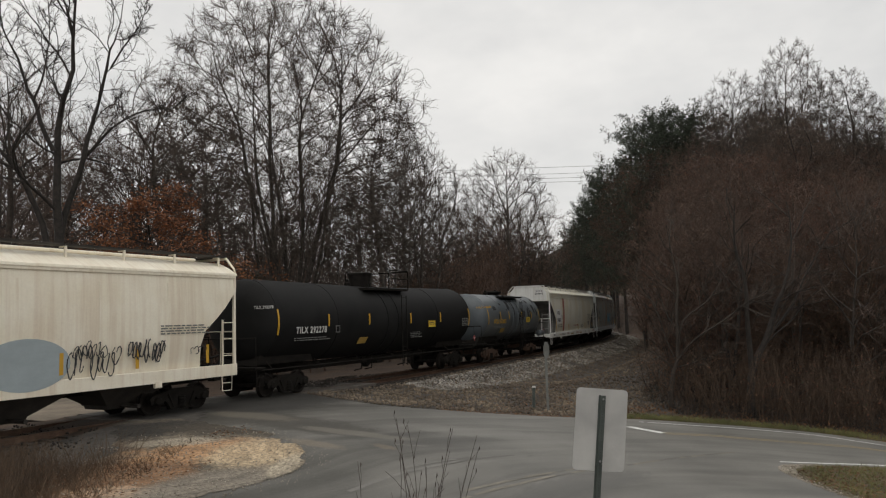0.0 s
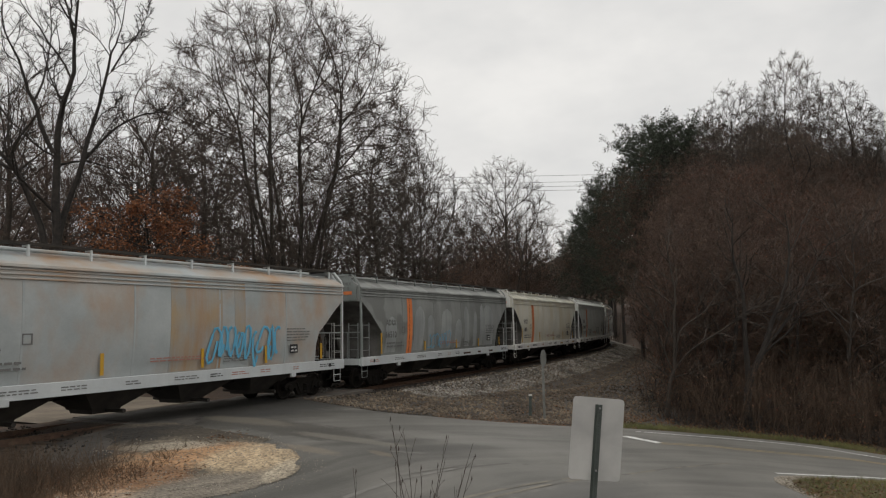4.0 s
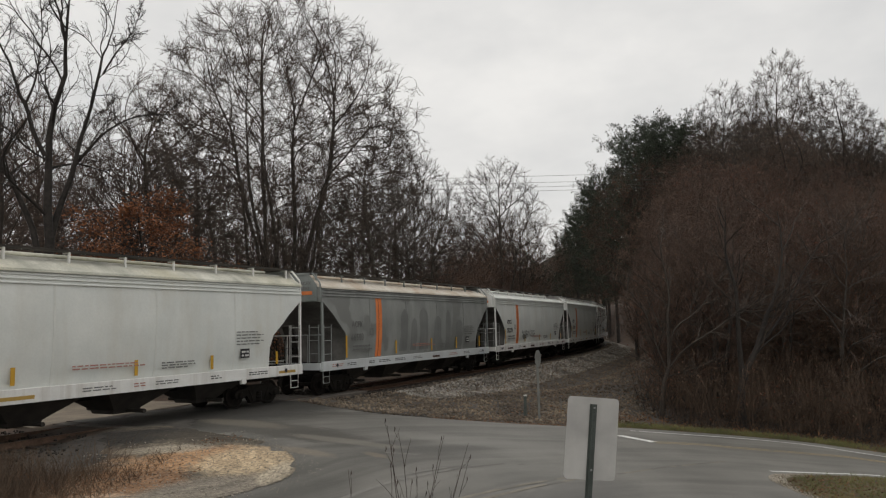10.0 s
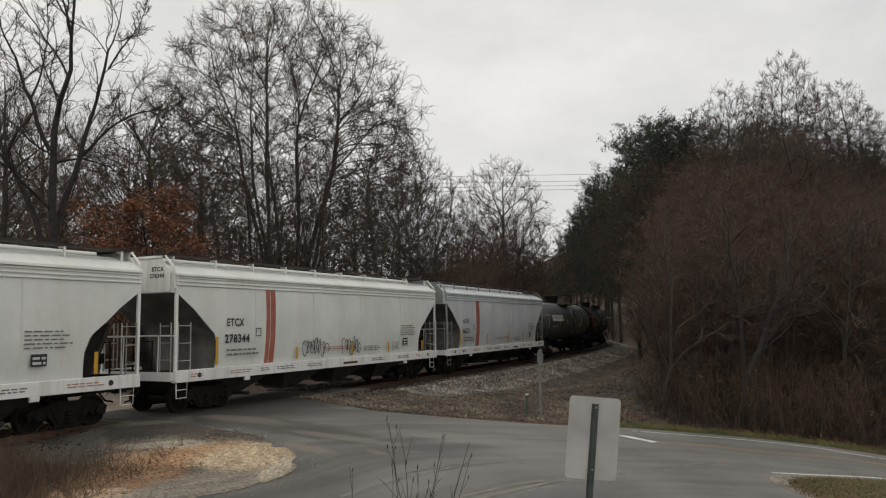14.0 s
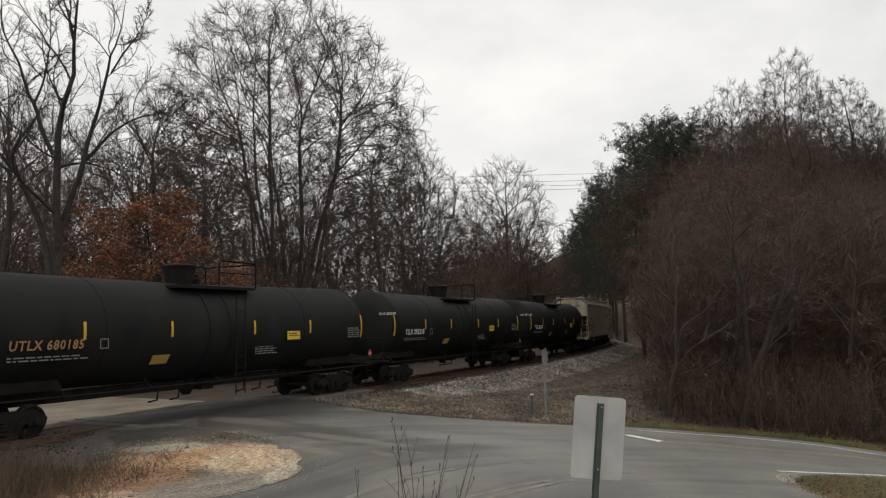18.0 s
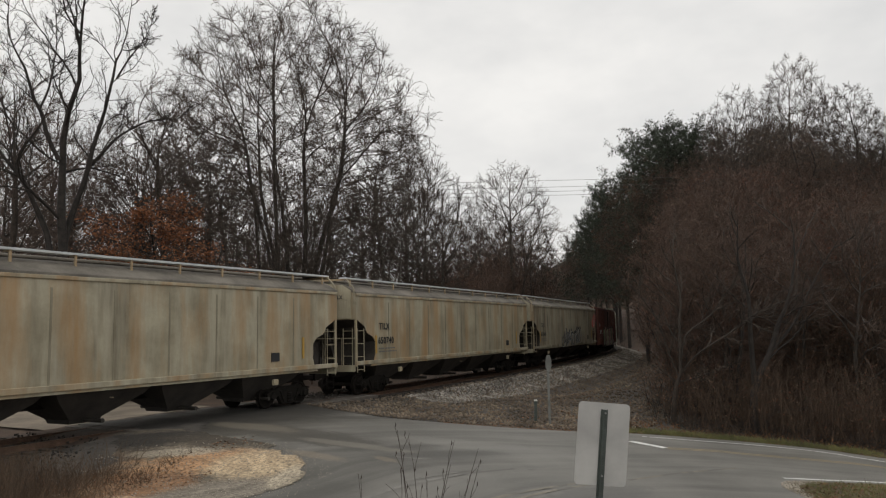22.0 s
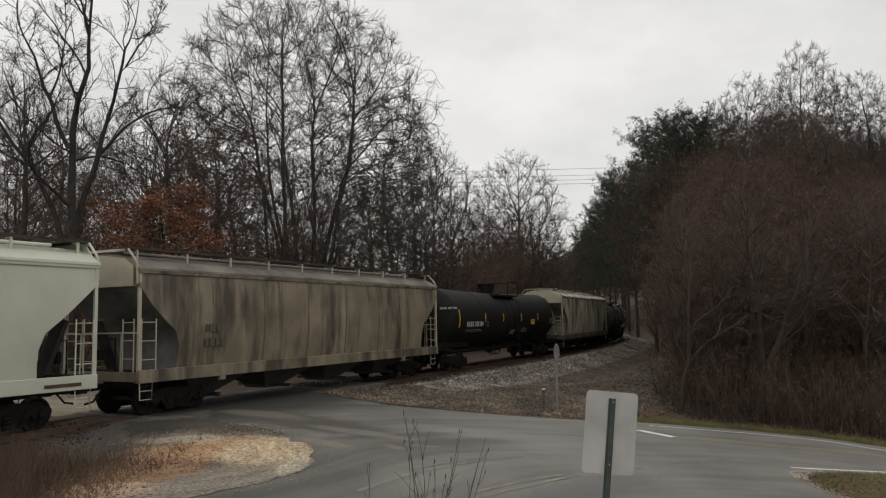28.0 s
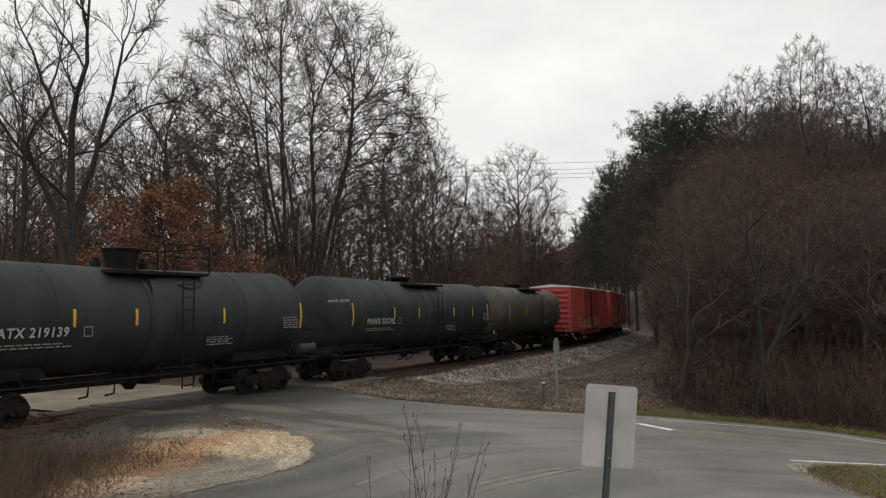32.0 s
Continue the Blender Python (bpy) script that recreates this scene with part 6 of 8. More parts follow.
M_bark_dark = surface("dark_bark", (0.018, 0.015, 0.013), (0.042, 0.035, 0.03), 4, 0.95, 0.6, 18, jitter=0.2)
M_bark_mid = surface("grey_limb_bark", (0.055, 0.048, 0.042), (0.115, 0.1, 0.087), 3, 0.95, 0.3, 14, jitter=0.25)
M_twig = surface("twigs", (0.056, 0.04, 0.032), (0.115, 0.081, 0.064), 2, 0.95, 0.0, 10, jitter=0.35)
M_twig_red = surface("reddish_twigs", (0.062, 0.04, 0.03), (0.125, 0.08, 0.06), 2, 0.95, 0.0, 10, jitter=0.35)
M_leaf_orange = surface("dry_orange_leaves", (0.17, 0.062, 0.026), (0.34, 0.135, 0.052), 1.5, 0.85, 0.0, 10, jitter=0.5)
M_leaf_brown = surface("dry_brown_leaves", (0.1, 0.055, 0.033), (0.19, 0.105, 0.064), 1.0, 0.9, 0.0, 10, jitter=0.5)
M_leaf_dun = surface("dry_dun_leaves", (0.09, 0.06, 0.041), (0.175, 0.117, 0.078), 1.0, 0.9, 0.0, 10, jitter=0.5)
M_leaf_red = surface("dry_red_leaves", (0.1, 0.04, 0.024), (0.18, 0.07, 0.042), 1.0, 0.9, 0.0, 10, jitter=0.5)
M_needle = surface("pine_needles", (0.02, 0.027, 0.017), (0.045, 0.056, 0.034), 1.0, 0.9, 0.0, 10, jitter=0.4)
M_ivy = surface("evergreen_leaves", (0.028, 0.04, 0.016), (0.06, 0.08, 0.03), 1.0, 0.7, 0.0, 10, jitter=0.4)


def unit(v):
    return v / np.maximum(np.linalg.norm(v, axis=-1, keepdims=True), 1e-9)


def limbs(rng, start, way, length, r0, r1, n, lift, wob):
    """Polylines that grow from starts along ways, lifting to the light and wandering."""
    N = len(start)
    pts = np.empty((N, n + 1, 3))
    pts[:, 0] = start
    d = unit(way)
    for i in range(n):
        d = unit(d + rng.normal(0, wob, (N, 3)) + np.array([0, 0, lift]))
        pts[:, i + 1] = pts[:, i] + d * (length / n)[:, None]
    k = np.linspace(0, 1, n + 1)[None, :]
    return pts, r0[:, None] * (1 - k) + r1[:, None] * k


def sprout(rng, pts, rad, count, u0, u1, spread, ratio, jitter, n, lift, wob, thick=0.013, least=0.006, shape=0.5, longest=99.0):
    """Side shoots along parent limbs."""
    N, m, _ = pts.shape
    total = np.linalg.norm(np.diff(pts, axis=1), axis=2).sum(1)
    u = u0 + (u1 - u0) * (np.arange(count)[None, :] + rng.uniform(0, 1, (N, count))) / count
    f = u * (m - 1)
    i = np.minimum(f.astype(int), m - 2)
    w = (f - i)[..., None]
    row = np.arange(N)[:, None]
    p = pts[row, i] * (1 - w) + pts[row, i + 1] * w
    t = unit(pts[row, i + 1] - pts[row, i])
    r = (rad[row, i] * (1 - w[..., 0]) + rad[row, i + 1] * w[..., 0])
    az = rng.uniform(0, 6.283, (N, 1)) + np.arange(count)[None, :] * 2.4 + rng.normal(0, 0.5, (N, count))
    ref = np.where(abs(t[..., 2:3]) < 0.9, np.array([0, 0, 1.0]), np.array([1.0, 0, 0]))
    a = unit(np.cross(t, ref))
    b = np.cross(t, a)
    sp = np.radians(spread + rng.normal(0, 9, (N, count)))[..., None]
    way = t * np.cos(sp) + (a * np.cos(az)[..., None] + b * np.sin(az)[..., None]) * np.sin(sp)
    length = total[:, None] * ratio * (1 - shape * (u - u0) / max(u1 - u0, 1e-6)) * rng.uniform(1 - jitter, 1 + jitter, (N, count))
    length = np.minimum(length, longest)
    r_0 = np.maximum(np.minimum(r * 0.8, length * thick), least)
    return limbs(rng, p.reshape(-1, 3), way.reshape(-1, 3), length.ravel(), r_0.ravel(), np.maximum(r_0.ravel() * 0.3, least * 0.7), n, lift, wob)


def tubes(sets):
    """Skins of many polylines: sets of (points, radii, sides) into one list of vertices and faces."""
    V, Q, T, o = [], [], [], 0
    for pts, rad, m in sets:
        N, k, _ = pts.shape
        if k == 2 and m == 3:
            # the finest twigs: three-sided spikes
            t = unit(pts[:, 1] - pts[:, 0])
            ref = np.where(abs(t[:, 2:3]) < 0.8, np.array([0, 0, 1.0]), np.array([1.0, 0, 0]))
            a = unit(np.cross(t, ref))
            b = np.cross(t, a)
            r = rad[:, :1] * 1.25
            V.append(np.stack([pts[:, 0] + r * a, pts[:, 0] - r * (0.5 * a - 0.87 * b), pts[:, 0] - r * (0.5 * a + 0.87 * b), pts[:, 1]], 1).reshape(-1, 3))
            T.append((np.arange(N)[:, None, None] * 4 + np.array([(0, 1, 3), (1, 2, 3), (2, 0, 3)])[None]).reshape(-1, 3) + o)
            o += N * 4
            continue
        t = unit(np.gradient(pts, axis=1))
        ref = np.where(abs(t[:, :1, 2:3]) < 0.8, np.array([0, 0, 1.0]), np.array([1.0, 0, 0]))
        a = unit(np.cross(t, np.broadcast_to(ref, t.shape)))
        b = np.cross(t, a)
        ang = np.arange(m) * 2 * math.pi / m
        ring = pts[:, :, None] + rad[:, :, None, None] * (a[:, :, None] * np.cos(ang)[:, None] + b[:, :, None] * np.sin(ang)[:, None])
        V.append(ring.reshape(-1, 3))
        base = (np.arange(N)[:, None, None] * k + np.arange(k - 1)[None, :, None]) * m
        j = np.arange(m)[None, None, :]
        j2 = (j + 1) % m
        Q.append(np.stack([base + j, base + j2, base + m + j2, base + m + j], -1).reshape(-1, 4) + o)
        o += N * k * m
    return np.concatenate(V), [np.concatenate(q) for q in (Q, T) if q]


def leaf_faces(rng, pts, per, size, spread):
    """Small folded leaves near points."""
    c = np.repeat(pts, per, 0) + rng.normal(0, spread, (len(pts) * per, 3))
    a = unit(rng.normal(0, 1, c.shape)) * size * rng.uniform(0.6, 1.3, (len(c), 1))
    b = unit(np.cross(a, rng.normal(0, 1, c.shape))) * size * 0.6
    v = np.stack([c - a, c + b, c + a, c - b * 0.8 + np.array([0, 0, size * 0.3])], 1).reshape(-1, 3)
    return v, np.arange(len(v)).reshape(-1, 4)


def tree_meshes(seed, h, trunk=None, r=0.3, fork=0.35, spread=38, rise=0.10, ratio=0.55, n1=16, n2=9, n3=7, n4=4, wob=0.10, leaves=0.0, leaf=0.06, twig=0.008, stems=1, lean=0.05, shape=0.45, r2=0.45, r3=0.45, r4=0.6, per=2, s2=36, puff=0.15, seg=2, sides=5):
    """The trunk mesh, the crown of branches and twigs, and the leaf mesh of one tree."""
    rng = np.random.RandomState(seed)
    if trunk is None:
        st = np.zeros((stems, 3))
        st[:, :2] = rng.normal(0, 0.25 * (stems > 1), (stems, 2))
        az = np.arange(stems) * 6.283 / stems + rng.uniform(0, 1, stems)
        k = (lean + 0.0 * az) * (stems > 1) + rng.normal(0, 0.05, stems)
        way = np.stack([k * np.cos(az), k * np.sin(az), np.ones(stems)], 1)
        ln = h * rng.uniform(0.88, 1.0, stems)
        t0 = limbs(rng, st, way, ln, np.full(stems, r), np.full(stems, r * 0.1), 10, 0.03, 0.06)
    else:
        t0 = trunk
    l1 = sprout(rng, *t0, n1, fork, 0.98, spread, ratio, 0.3, 7, rise, wob, 0.012, 0.02, shape=shape)
    l2 = sprout(rng, *l1, n2, 0.12, 1.0, s2, r2, 0.35, 4, rise * 0.8, wob * 1.2, 0.012, 0.012)
    l3 = sprout(rng, *l2, n3, 0.08, 1.0, 36, r3, 0.35, seg, 0.06, wob * 1.5, 0.012, twig)
    sets = [(*l2, 3), (*l3, 3)]
    tips = l3[0].reshape(-1, 3)
    if n4:
        l4 = sprout(rng, *l3, n4, 0.1, 1.0, 38, r4, 0.4, 1, 0.05, 0.12, 0.01, twig * 0.75)
        sets.append((*l4, 3))
        tips = l4[0][:, -1]
    wood = quick_mesh("trunk", *tubes([(*t0, sides + 2), (*l1, sides)]), True)
    crown = quick_mesh("crown", *tubes(sets))
    leafy = None
    if leaves:
        pick = tips[rng.rand(len(tips)) < leaves]
        leafy = quick_mesh("leaves", *leaf_faces(rng, pick, per, leaf, puff))
    return wood, crown, leafy


def inside(p, way, mid, axes):
    """How far shoots may run before they leave a rounded crown."""
    q, d = (p - mid) / axes, way / axes
    A, B, C = (d * d).sum(1), (q * d).sum(1), (q * q).sum(1) - 1
    return np.maximum((-B + np.sqrt(np.maximum(B * B - A * C, 0))) / A, 0.25)


def grown_tree(seed, h, wide, bole=0.15, mains=6, spread=38, low=0.1, start=0.5, count=1000, step=0.42, reach=0.85, keep=0.75, lift=0.04, r=0.2, twig=0.008, shoots=5, sub=3, shoot=0.62, off=0.0, hollow=0.3, taper=0.52, full=True, leaves=0.0, leaf=0.06, puff=0.2):
    """A bare tree whose limbs fan out from a low bole and branch until they fill a rounded crown."""
    rng = np.random.RandomState(seed)
    axes = np.array([wide, wide, h * (1 - low) / 2])
    mid = np.array([off, 0, h - axes[2]])
    # the places in the crown that twigs have to reach
    q = unit(rng.normal(0, 1, (count * 3, 3))) * rng.rand(count * 3, 1) ** hollow
    q *= 1 + 0.10 * np.sin(q[:, :1] * 7 + seed) * np.cos(q[:, 1:2] * 6 + q[:, 2:] * 5 + seed * 2)
    goal = mid + q * axes
    foot = np.array([0, 0, bole * h * 0.75])
    away = goal - foot
    goal = goal[(away[:, 2] > 0) & (np.hypot(away[:, 0] - off, away[:, 1]) < away[:, 2] * math.tan(radians(spread + 14)) + 0.6)][:count]
    # bole and first limbs
    P, up, way = [np.array([0, 0, -0.4])], [-1], [np.array([0, 0, 1.0])]

    def run(at, d, length, wander, rise):
        k = max(int(length / step), 1)
        for _ in range(k):
            d = d + rng.normal(0, wander, 3) + np.array([0, 0, rise])
            d /= np.linalg.norm(d)
            P.append(P[at] + d * step)
            up.append(at)
            way.append(d)
            at = len(P) - 1
        return at

    tip = run(0, np.array([0, 0, 1.0]), bole * h + 0.4, 0.03, 0)
    for i in range(mains):
        tilt = radians(spread * math.sqrt((i + 0.3) / mains)) + rng.normal(0, 0.05)
        az = i * 2.39996 + seed
        d = np.array([math.sin(tilt) * math.cos(az), math.sin(tilt) * math.sin(az), math.cos(tilt)])
        at = max(tip - int(rng.randint(0, max(tip // 2, 1))), 1)
        far = float(inside(P[at][None], d[None], mid, axes)[0])
        run(at, d, far * start * rng.uniform(0.75, 1.15), 0.045, lift * 0.5)
    P, up, way = np.array(P), np.array(up), np.array(way)
    kids = np.bincount(up[1:], minlength=len(P))
    near = np.full(len(goal), 1e9)
    who = np.zeros(len(goal), int)
    fresh = np.arange(len(P))
    for _ in range(90):
        if not len(goal) or not len(fresh):
            break
        d2 = ((goal[:, None] - P[fresh][None]) ** 2).sum(2)
        j = d2.argmin(1)
        m = d2[np.arange(len(goal)), j]
        better = m < near
        near[better], who[better] = m[better], fresh[j[better]]
        ok = near > reach * reach
        goal, near, who = goal[ok], near[ok], who[ok]
        pull = np.zeros((len(P), 3))
        np.add.at(pull, who, unit(goal - P[who]))
        grow = np.unique(who)
        grow = grow[kids[grow] < 3]
        if not len(grow):
            break
        d = unit(unit(pull[grow]) + way[grow] * keep + rng.normal(0, 0.06, (len(grow), 3)) + np.array([0, 0, lift]))
        n0 = len(P)
        P, up, way = np.concatenate([P, P[grow] + d * step]), np.concatenate([up, grow]), np.concatenate([way, d])
        kids = np.concatenate([kids, np.zeros(len(grow), int)])
        kids[grow] += 1
        fresh = np.arange(n0, len(P))
    # limbs as thick as all that they carry
    N = len(P)
    load = np.where(kids == 0, 1.0, 0.0)
    for i in range(N - 1, 0, -1):
        load[up[i]] += load[i]
    rad = np.maximum(twig, r * (load / load[0]) ** taper)
    # each limb runs on along its heaviest shoot
    heir = np.full(N, -1)
    for i in range(1, N):
        if heir[up[i]] < 0 or load[i] > load[heir[up[i]]]:
            heir[up[i]] = i
    groups = {}
    for i in range(N):
        if i == 0 or heir[up[i]] != i:
            chain = [i] if i == 0 else [up[i], i]
            while heir[chain[-1]] >= 0:
                chain.append(heir[chain[-1]])
            if len(chain) < 2:
                continue
            k = min(len(chain), 4 + 3 * ((len(chain) - 1) // 3) if len(chain) > 4 else len(chain))
            f = np.linspace(0, len(chain) - 1, min(k, 16))
            c = P[chain].copy()
            for _ in range(2):
                c[1:-1] = (c[:-2] + 2 * c[1:-1] + c[2:]) / 4
            w = rad[chain].copy()
            if i:
                w[0] = min(w[0], w[1] * 1.25)
            groups.setdefault(len(f), []).append((np.stack([np.interp(f, np.arange(len(chain)), c[:, a]) for a in range(3)], 1), np.interp(f, np.arange(len(chain)), w)))
    wood, fine = [], []
    for k, g in groups.items():
        pts, rr = np.stack([a for a, _ in g]), np.stack([b for _, b in g])
        big = rr[:, 0] > 0.05
        if big.any():
            wood.append((pts[big], rr[big], 7))
        if (~big).any():
            fine.append((pts[~big], rr[~big], 4 if k > 2 else 3))
    # shoots on the last of every limb
    ends = np.nonzero((kids == 0) & (up > 0))[0]
    if full:
        ends = np.union1d(ends, up[ends][up[up[ends]] > 0])
    a, b = P[up[up[ends]]], P[up[ends]]
    s1 = sprout(rng, np.stack([a, b, P[ends]], 1), np.stack([rad[up[up[ends]]], rad[up[ends]], rad[ends]], 1), shoots, 0.4, 1.0, 40, shoot / (2 * step), 0.45, 2, lift, 0.12, 0.011, twig, 0.1)
    s2 = sprout(rng, *s1, sub, 0.15, 1.0, 38, 0.6, 0.4, 1, 0.04, 0.1, 0.01, twig * 0.75)
    fine += [(*s1, 3), (*s2, 3)]
    tips = s2[0][:, -1]
    size = np.array([1, 1, h / np.percentile(tips[:, 2], 99.8)])
    size[:2] = wide / np.percentile(np.hypot(tips[:, 0] - off * 0.7, tips[:, 1]), 98.5)
    wood, fine, tips = [(p * size, w, n) for p, w, n in wood], [(p * size, w, n) for p, w, n in fine], tips * size
    leafy = quick_mesh("leaves", *leaf_faces(rng, tips[rng.rand(len(tips)) < leaves], 1, leaf, puff)) if leaves else None
    return quick_mesh("trunk", *tubes(wood), True), quick_mesh("crown", *tubes(fine)), leafy


def plant(kind, x, y, scale, turn, bark, twigs, leaf_paint=None, name="tree", label="", category="tree", group="", dz=0.0, wide=1.0):
    wood, crown, leafy = kind
    ob = thing(name, label, category, group, m=pose(x, y, float(land(x, y)) - 0.1 + dz, 0, 0, turn) @ Matrix.Diagonal((scale * wide, scale * wide, scale, 1)))
    part("trunk", wood, bark, ob)
    part("crown", crown, twigs, ob)
    if leafy and leaf_paint:
        part("leaves", leafy, leaf_paint, ob, "dry clinging leaves" if leaf_paint is not M_needle else "dark needles")
    return ob


def at_bearing(deg, dist):
    """Plan position by bearing from the camera's first line of sight."""
    return dist * math.sin(radians(deg)), dist * math.cos(radians(deg))


# the tall spreading tree behind the track
K_big = grown_tree(14, 25.0, 9.5, bole=0.06, mains=24, spread=50, low=0.12, start=0.75, count=4300, step=0.4, reach=0.64, keep=1.7, lift=0.16, r=0.34, twig=0.012, shoots=4, sub=3, shoot=0.85, hollow=0.26, taper=0.44)
plant(K_big, *at_bearing(-11.6, 50), 1.0, 0, M_bark_big, M_twig_dark, label="tall bare tree with a broad rounded crown behind the track")

# the dark forked tree at the edge of the clearing
def bent(points, r0, r1):
    p = np.array(curve_through(points, 3))
    q = np.linspace(r0, r1, len(p))
    k = np.linspace(0, len(p) - 1, 13)
    return np.stack([np.interp(k, np.arange(len(p)), p[:, a]) for a in range(3)], 1), np.interp(k, np.arange(len(p)), q)


FORK_AT = (-16.5, 32.0)
stems = [bent([(u * 0.89, u * 0.46 + 0.2 * math.sin(z * 1.3 + a * 20), z) for u, z in q], a * 0.8, 0.012) for q, a in (
    ([(0.1, -0.5), (0.0, 4.0), (0.05, 6.4), (0.08, 8.3), (-0.1, 10.7), (0.06, 12.3), (0.55, 14.3), (0.4, 15.9), (0.7, 17.5), (0.6, 19.3)], 0.32),
    ([(-0.05, 4.8), (-0.5, 7.2), (-1.1, 8.7), (-1.44, 9.7), (-2.1, 10.5), (-3.2, 12.2), (-3.8, 13.9), (-4.6, 15.2)], 0.19),
    ([(-0.1, 10.6), (-0.55, 11.6), (-0.92, 12.7), (-1.3, 13.3), (-1.6, 14.5), (-1.9, 15.2), (-2.2, 16.2), (-2.3, 18.3)], 0.13),
    ([(0.08, 6.6), (0.3, 8.3), (0.75, 9.3), (1.1, 10.5), (1.2, 11.6), (1.39, 12.5), (1.95, 14.6), (2.1, 15.5), (2.37, 16.2), (2.6, 18.6)], 0.19),
    ([(1.1, 10.5), (1.7, 11.2), (2.3, 11.9), (3.2, 12.6), (4.06, 12.9), (4.9, 13.0)], 0.1),
    ([(1.95, 14.6), (2.5, 15.6), (3.25, 16.6), (3.6, 17.6)], 0.06),
    ([(-0.92, 12.7), (-0.7, 13.7), (-0.6, 14.8), (-0.38, 16.0), (-0.5, 17.8)], 0.07))]
K_fork = tree_meshes(5, 18, (np.stack([p for p, _ in stems]), np.stack([r for _, r in stems])), fork=0.3, spread=48, rise=0.05, ratio=0.27, n1=11, n2=7, n3=5, n4=3, wob=0.2, twig=0.006, shape=0.35, r2=0.5, r3=0.5)
plant(K_fork, *FORK_AT, 1.0, 0, M_bark_dark, M_bark_dark, label="dark bare tree forking into crooked stems")

# kinds of wood trees, built once
K = [grown_tree(20 + i, 19, (5.4, 4.2, 5.8, 4.8)[i], bole=(0.12, 0.28, 0.06, 0.2)[i], mains=(6, 4, 7, 5)[i], spread=(40, 34, 40, 38)[i], low=(0.2, 0.3, 0.15, 0.25)[i], count=1250, step=0.42, reach=0.66, start=0.65, taper=0.48, r=0.23, twig=0.013, shoots=3, sub=3, shoot=0.85, keep=1.3, lift=0.2) for i in range(4)]
K_hill = [grown_tree(30 + i, 17, (4.8, 5.4, 4.4, 5.0)[i], bole=(0.2, 0.12, 0.28, 0.16)[i], mains=(4, 5, 4, 5)[i], spread=(46, 50, 42, 48)[i], low=(0.15, 0.1, 0.2, 0.15)[i], count=900, step=0.42, reach=0.7, r=0.17, twig=0.0095, shoots=4, sub=3, shoot=0.75, keep=1.1, lift=0.15, leaves=0.4, leaf=0.065, puff=0.25) for i in range(4)]
K_sky = [grown_tree(40 + i, 15, (2.9, 2.6, 3.1)[i], bole=0.45, mains=(6, 5, 7)[i], spread=(48, 44, 50)[i], low=0.45, start=0.5, count=950, step=0.26, reach=0.36, r=0.12, twig=0.0105, shoots=3, sub=3, shoot=0.45, keep=1.2, lift=0.15, leaves=0.05, leaf=0.05, puff=0.1) for i in range(3)]
K_bush = [tree_meshes(60 + i, 4.2, r=0.03, fork=0.08, spread=38, rise=0.05, ratio=0.5, n1=5, n2=4, n3=4, n4=0, stems=4, lean=0.35, leaves=0.6, leaf=0.034, twig=0.008, per=1, puff=0.2, r3=0.75, seg=1, sides=3) for i in range(3)]
K_pale = [tree_meshes(80 + i, 9, r=0.08, fork=0.18, spread=46, rise=0.05, ratio=0.42, n1=14, n2=7, n3=5, n4=2, stems=2, lean=0.35, twig=0.008, wob=0.17) for i in range(2)]


def pine_meshes(seed, h):
    """A pine: straight stem, whorls of drooping boughs, clumps of needles."""
    rng = np.random.RandomState(seed)
    t0 = limbs(rng, np.zeros((1, 3)), np.array([[0.02, 0, 1.0]]), np.array([h]), np.array([0.2]), np.array([0.03]), 8, 0.02, 0.02)
    l1 = sprout(rng, *t0, 60, 0.22, 1.0, 72, 0.3, 0.35, 4, 0.05, 0.1, 0.012, 0.012, shape=0.35)
    l2 = sprout(rng, *l1, 6, 0.25, 1.0, 45, 0.4, 0.3, 2, 0.03, 0.1, 0.01, 0.01)
    tips = l2[0].reshape(-1, 3)
    return quick_mesh("trunk", *tubes([(*t0, 8)]), True), quick_mesh("crown", *tubes([(*l1, 4), (*l2, 3)])), quick_mesh("needles", *leaf_faces(rng, tips, 16, 0.075, 0.14))


K_pine = [pine_meshes(90 + i, 16) for i in range(2)]

rnd = random.Random(7)
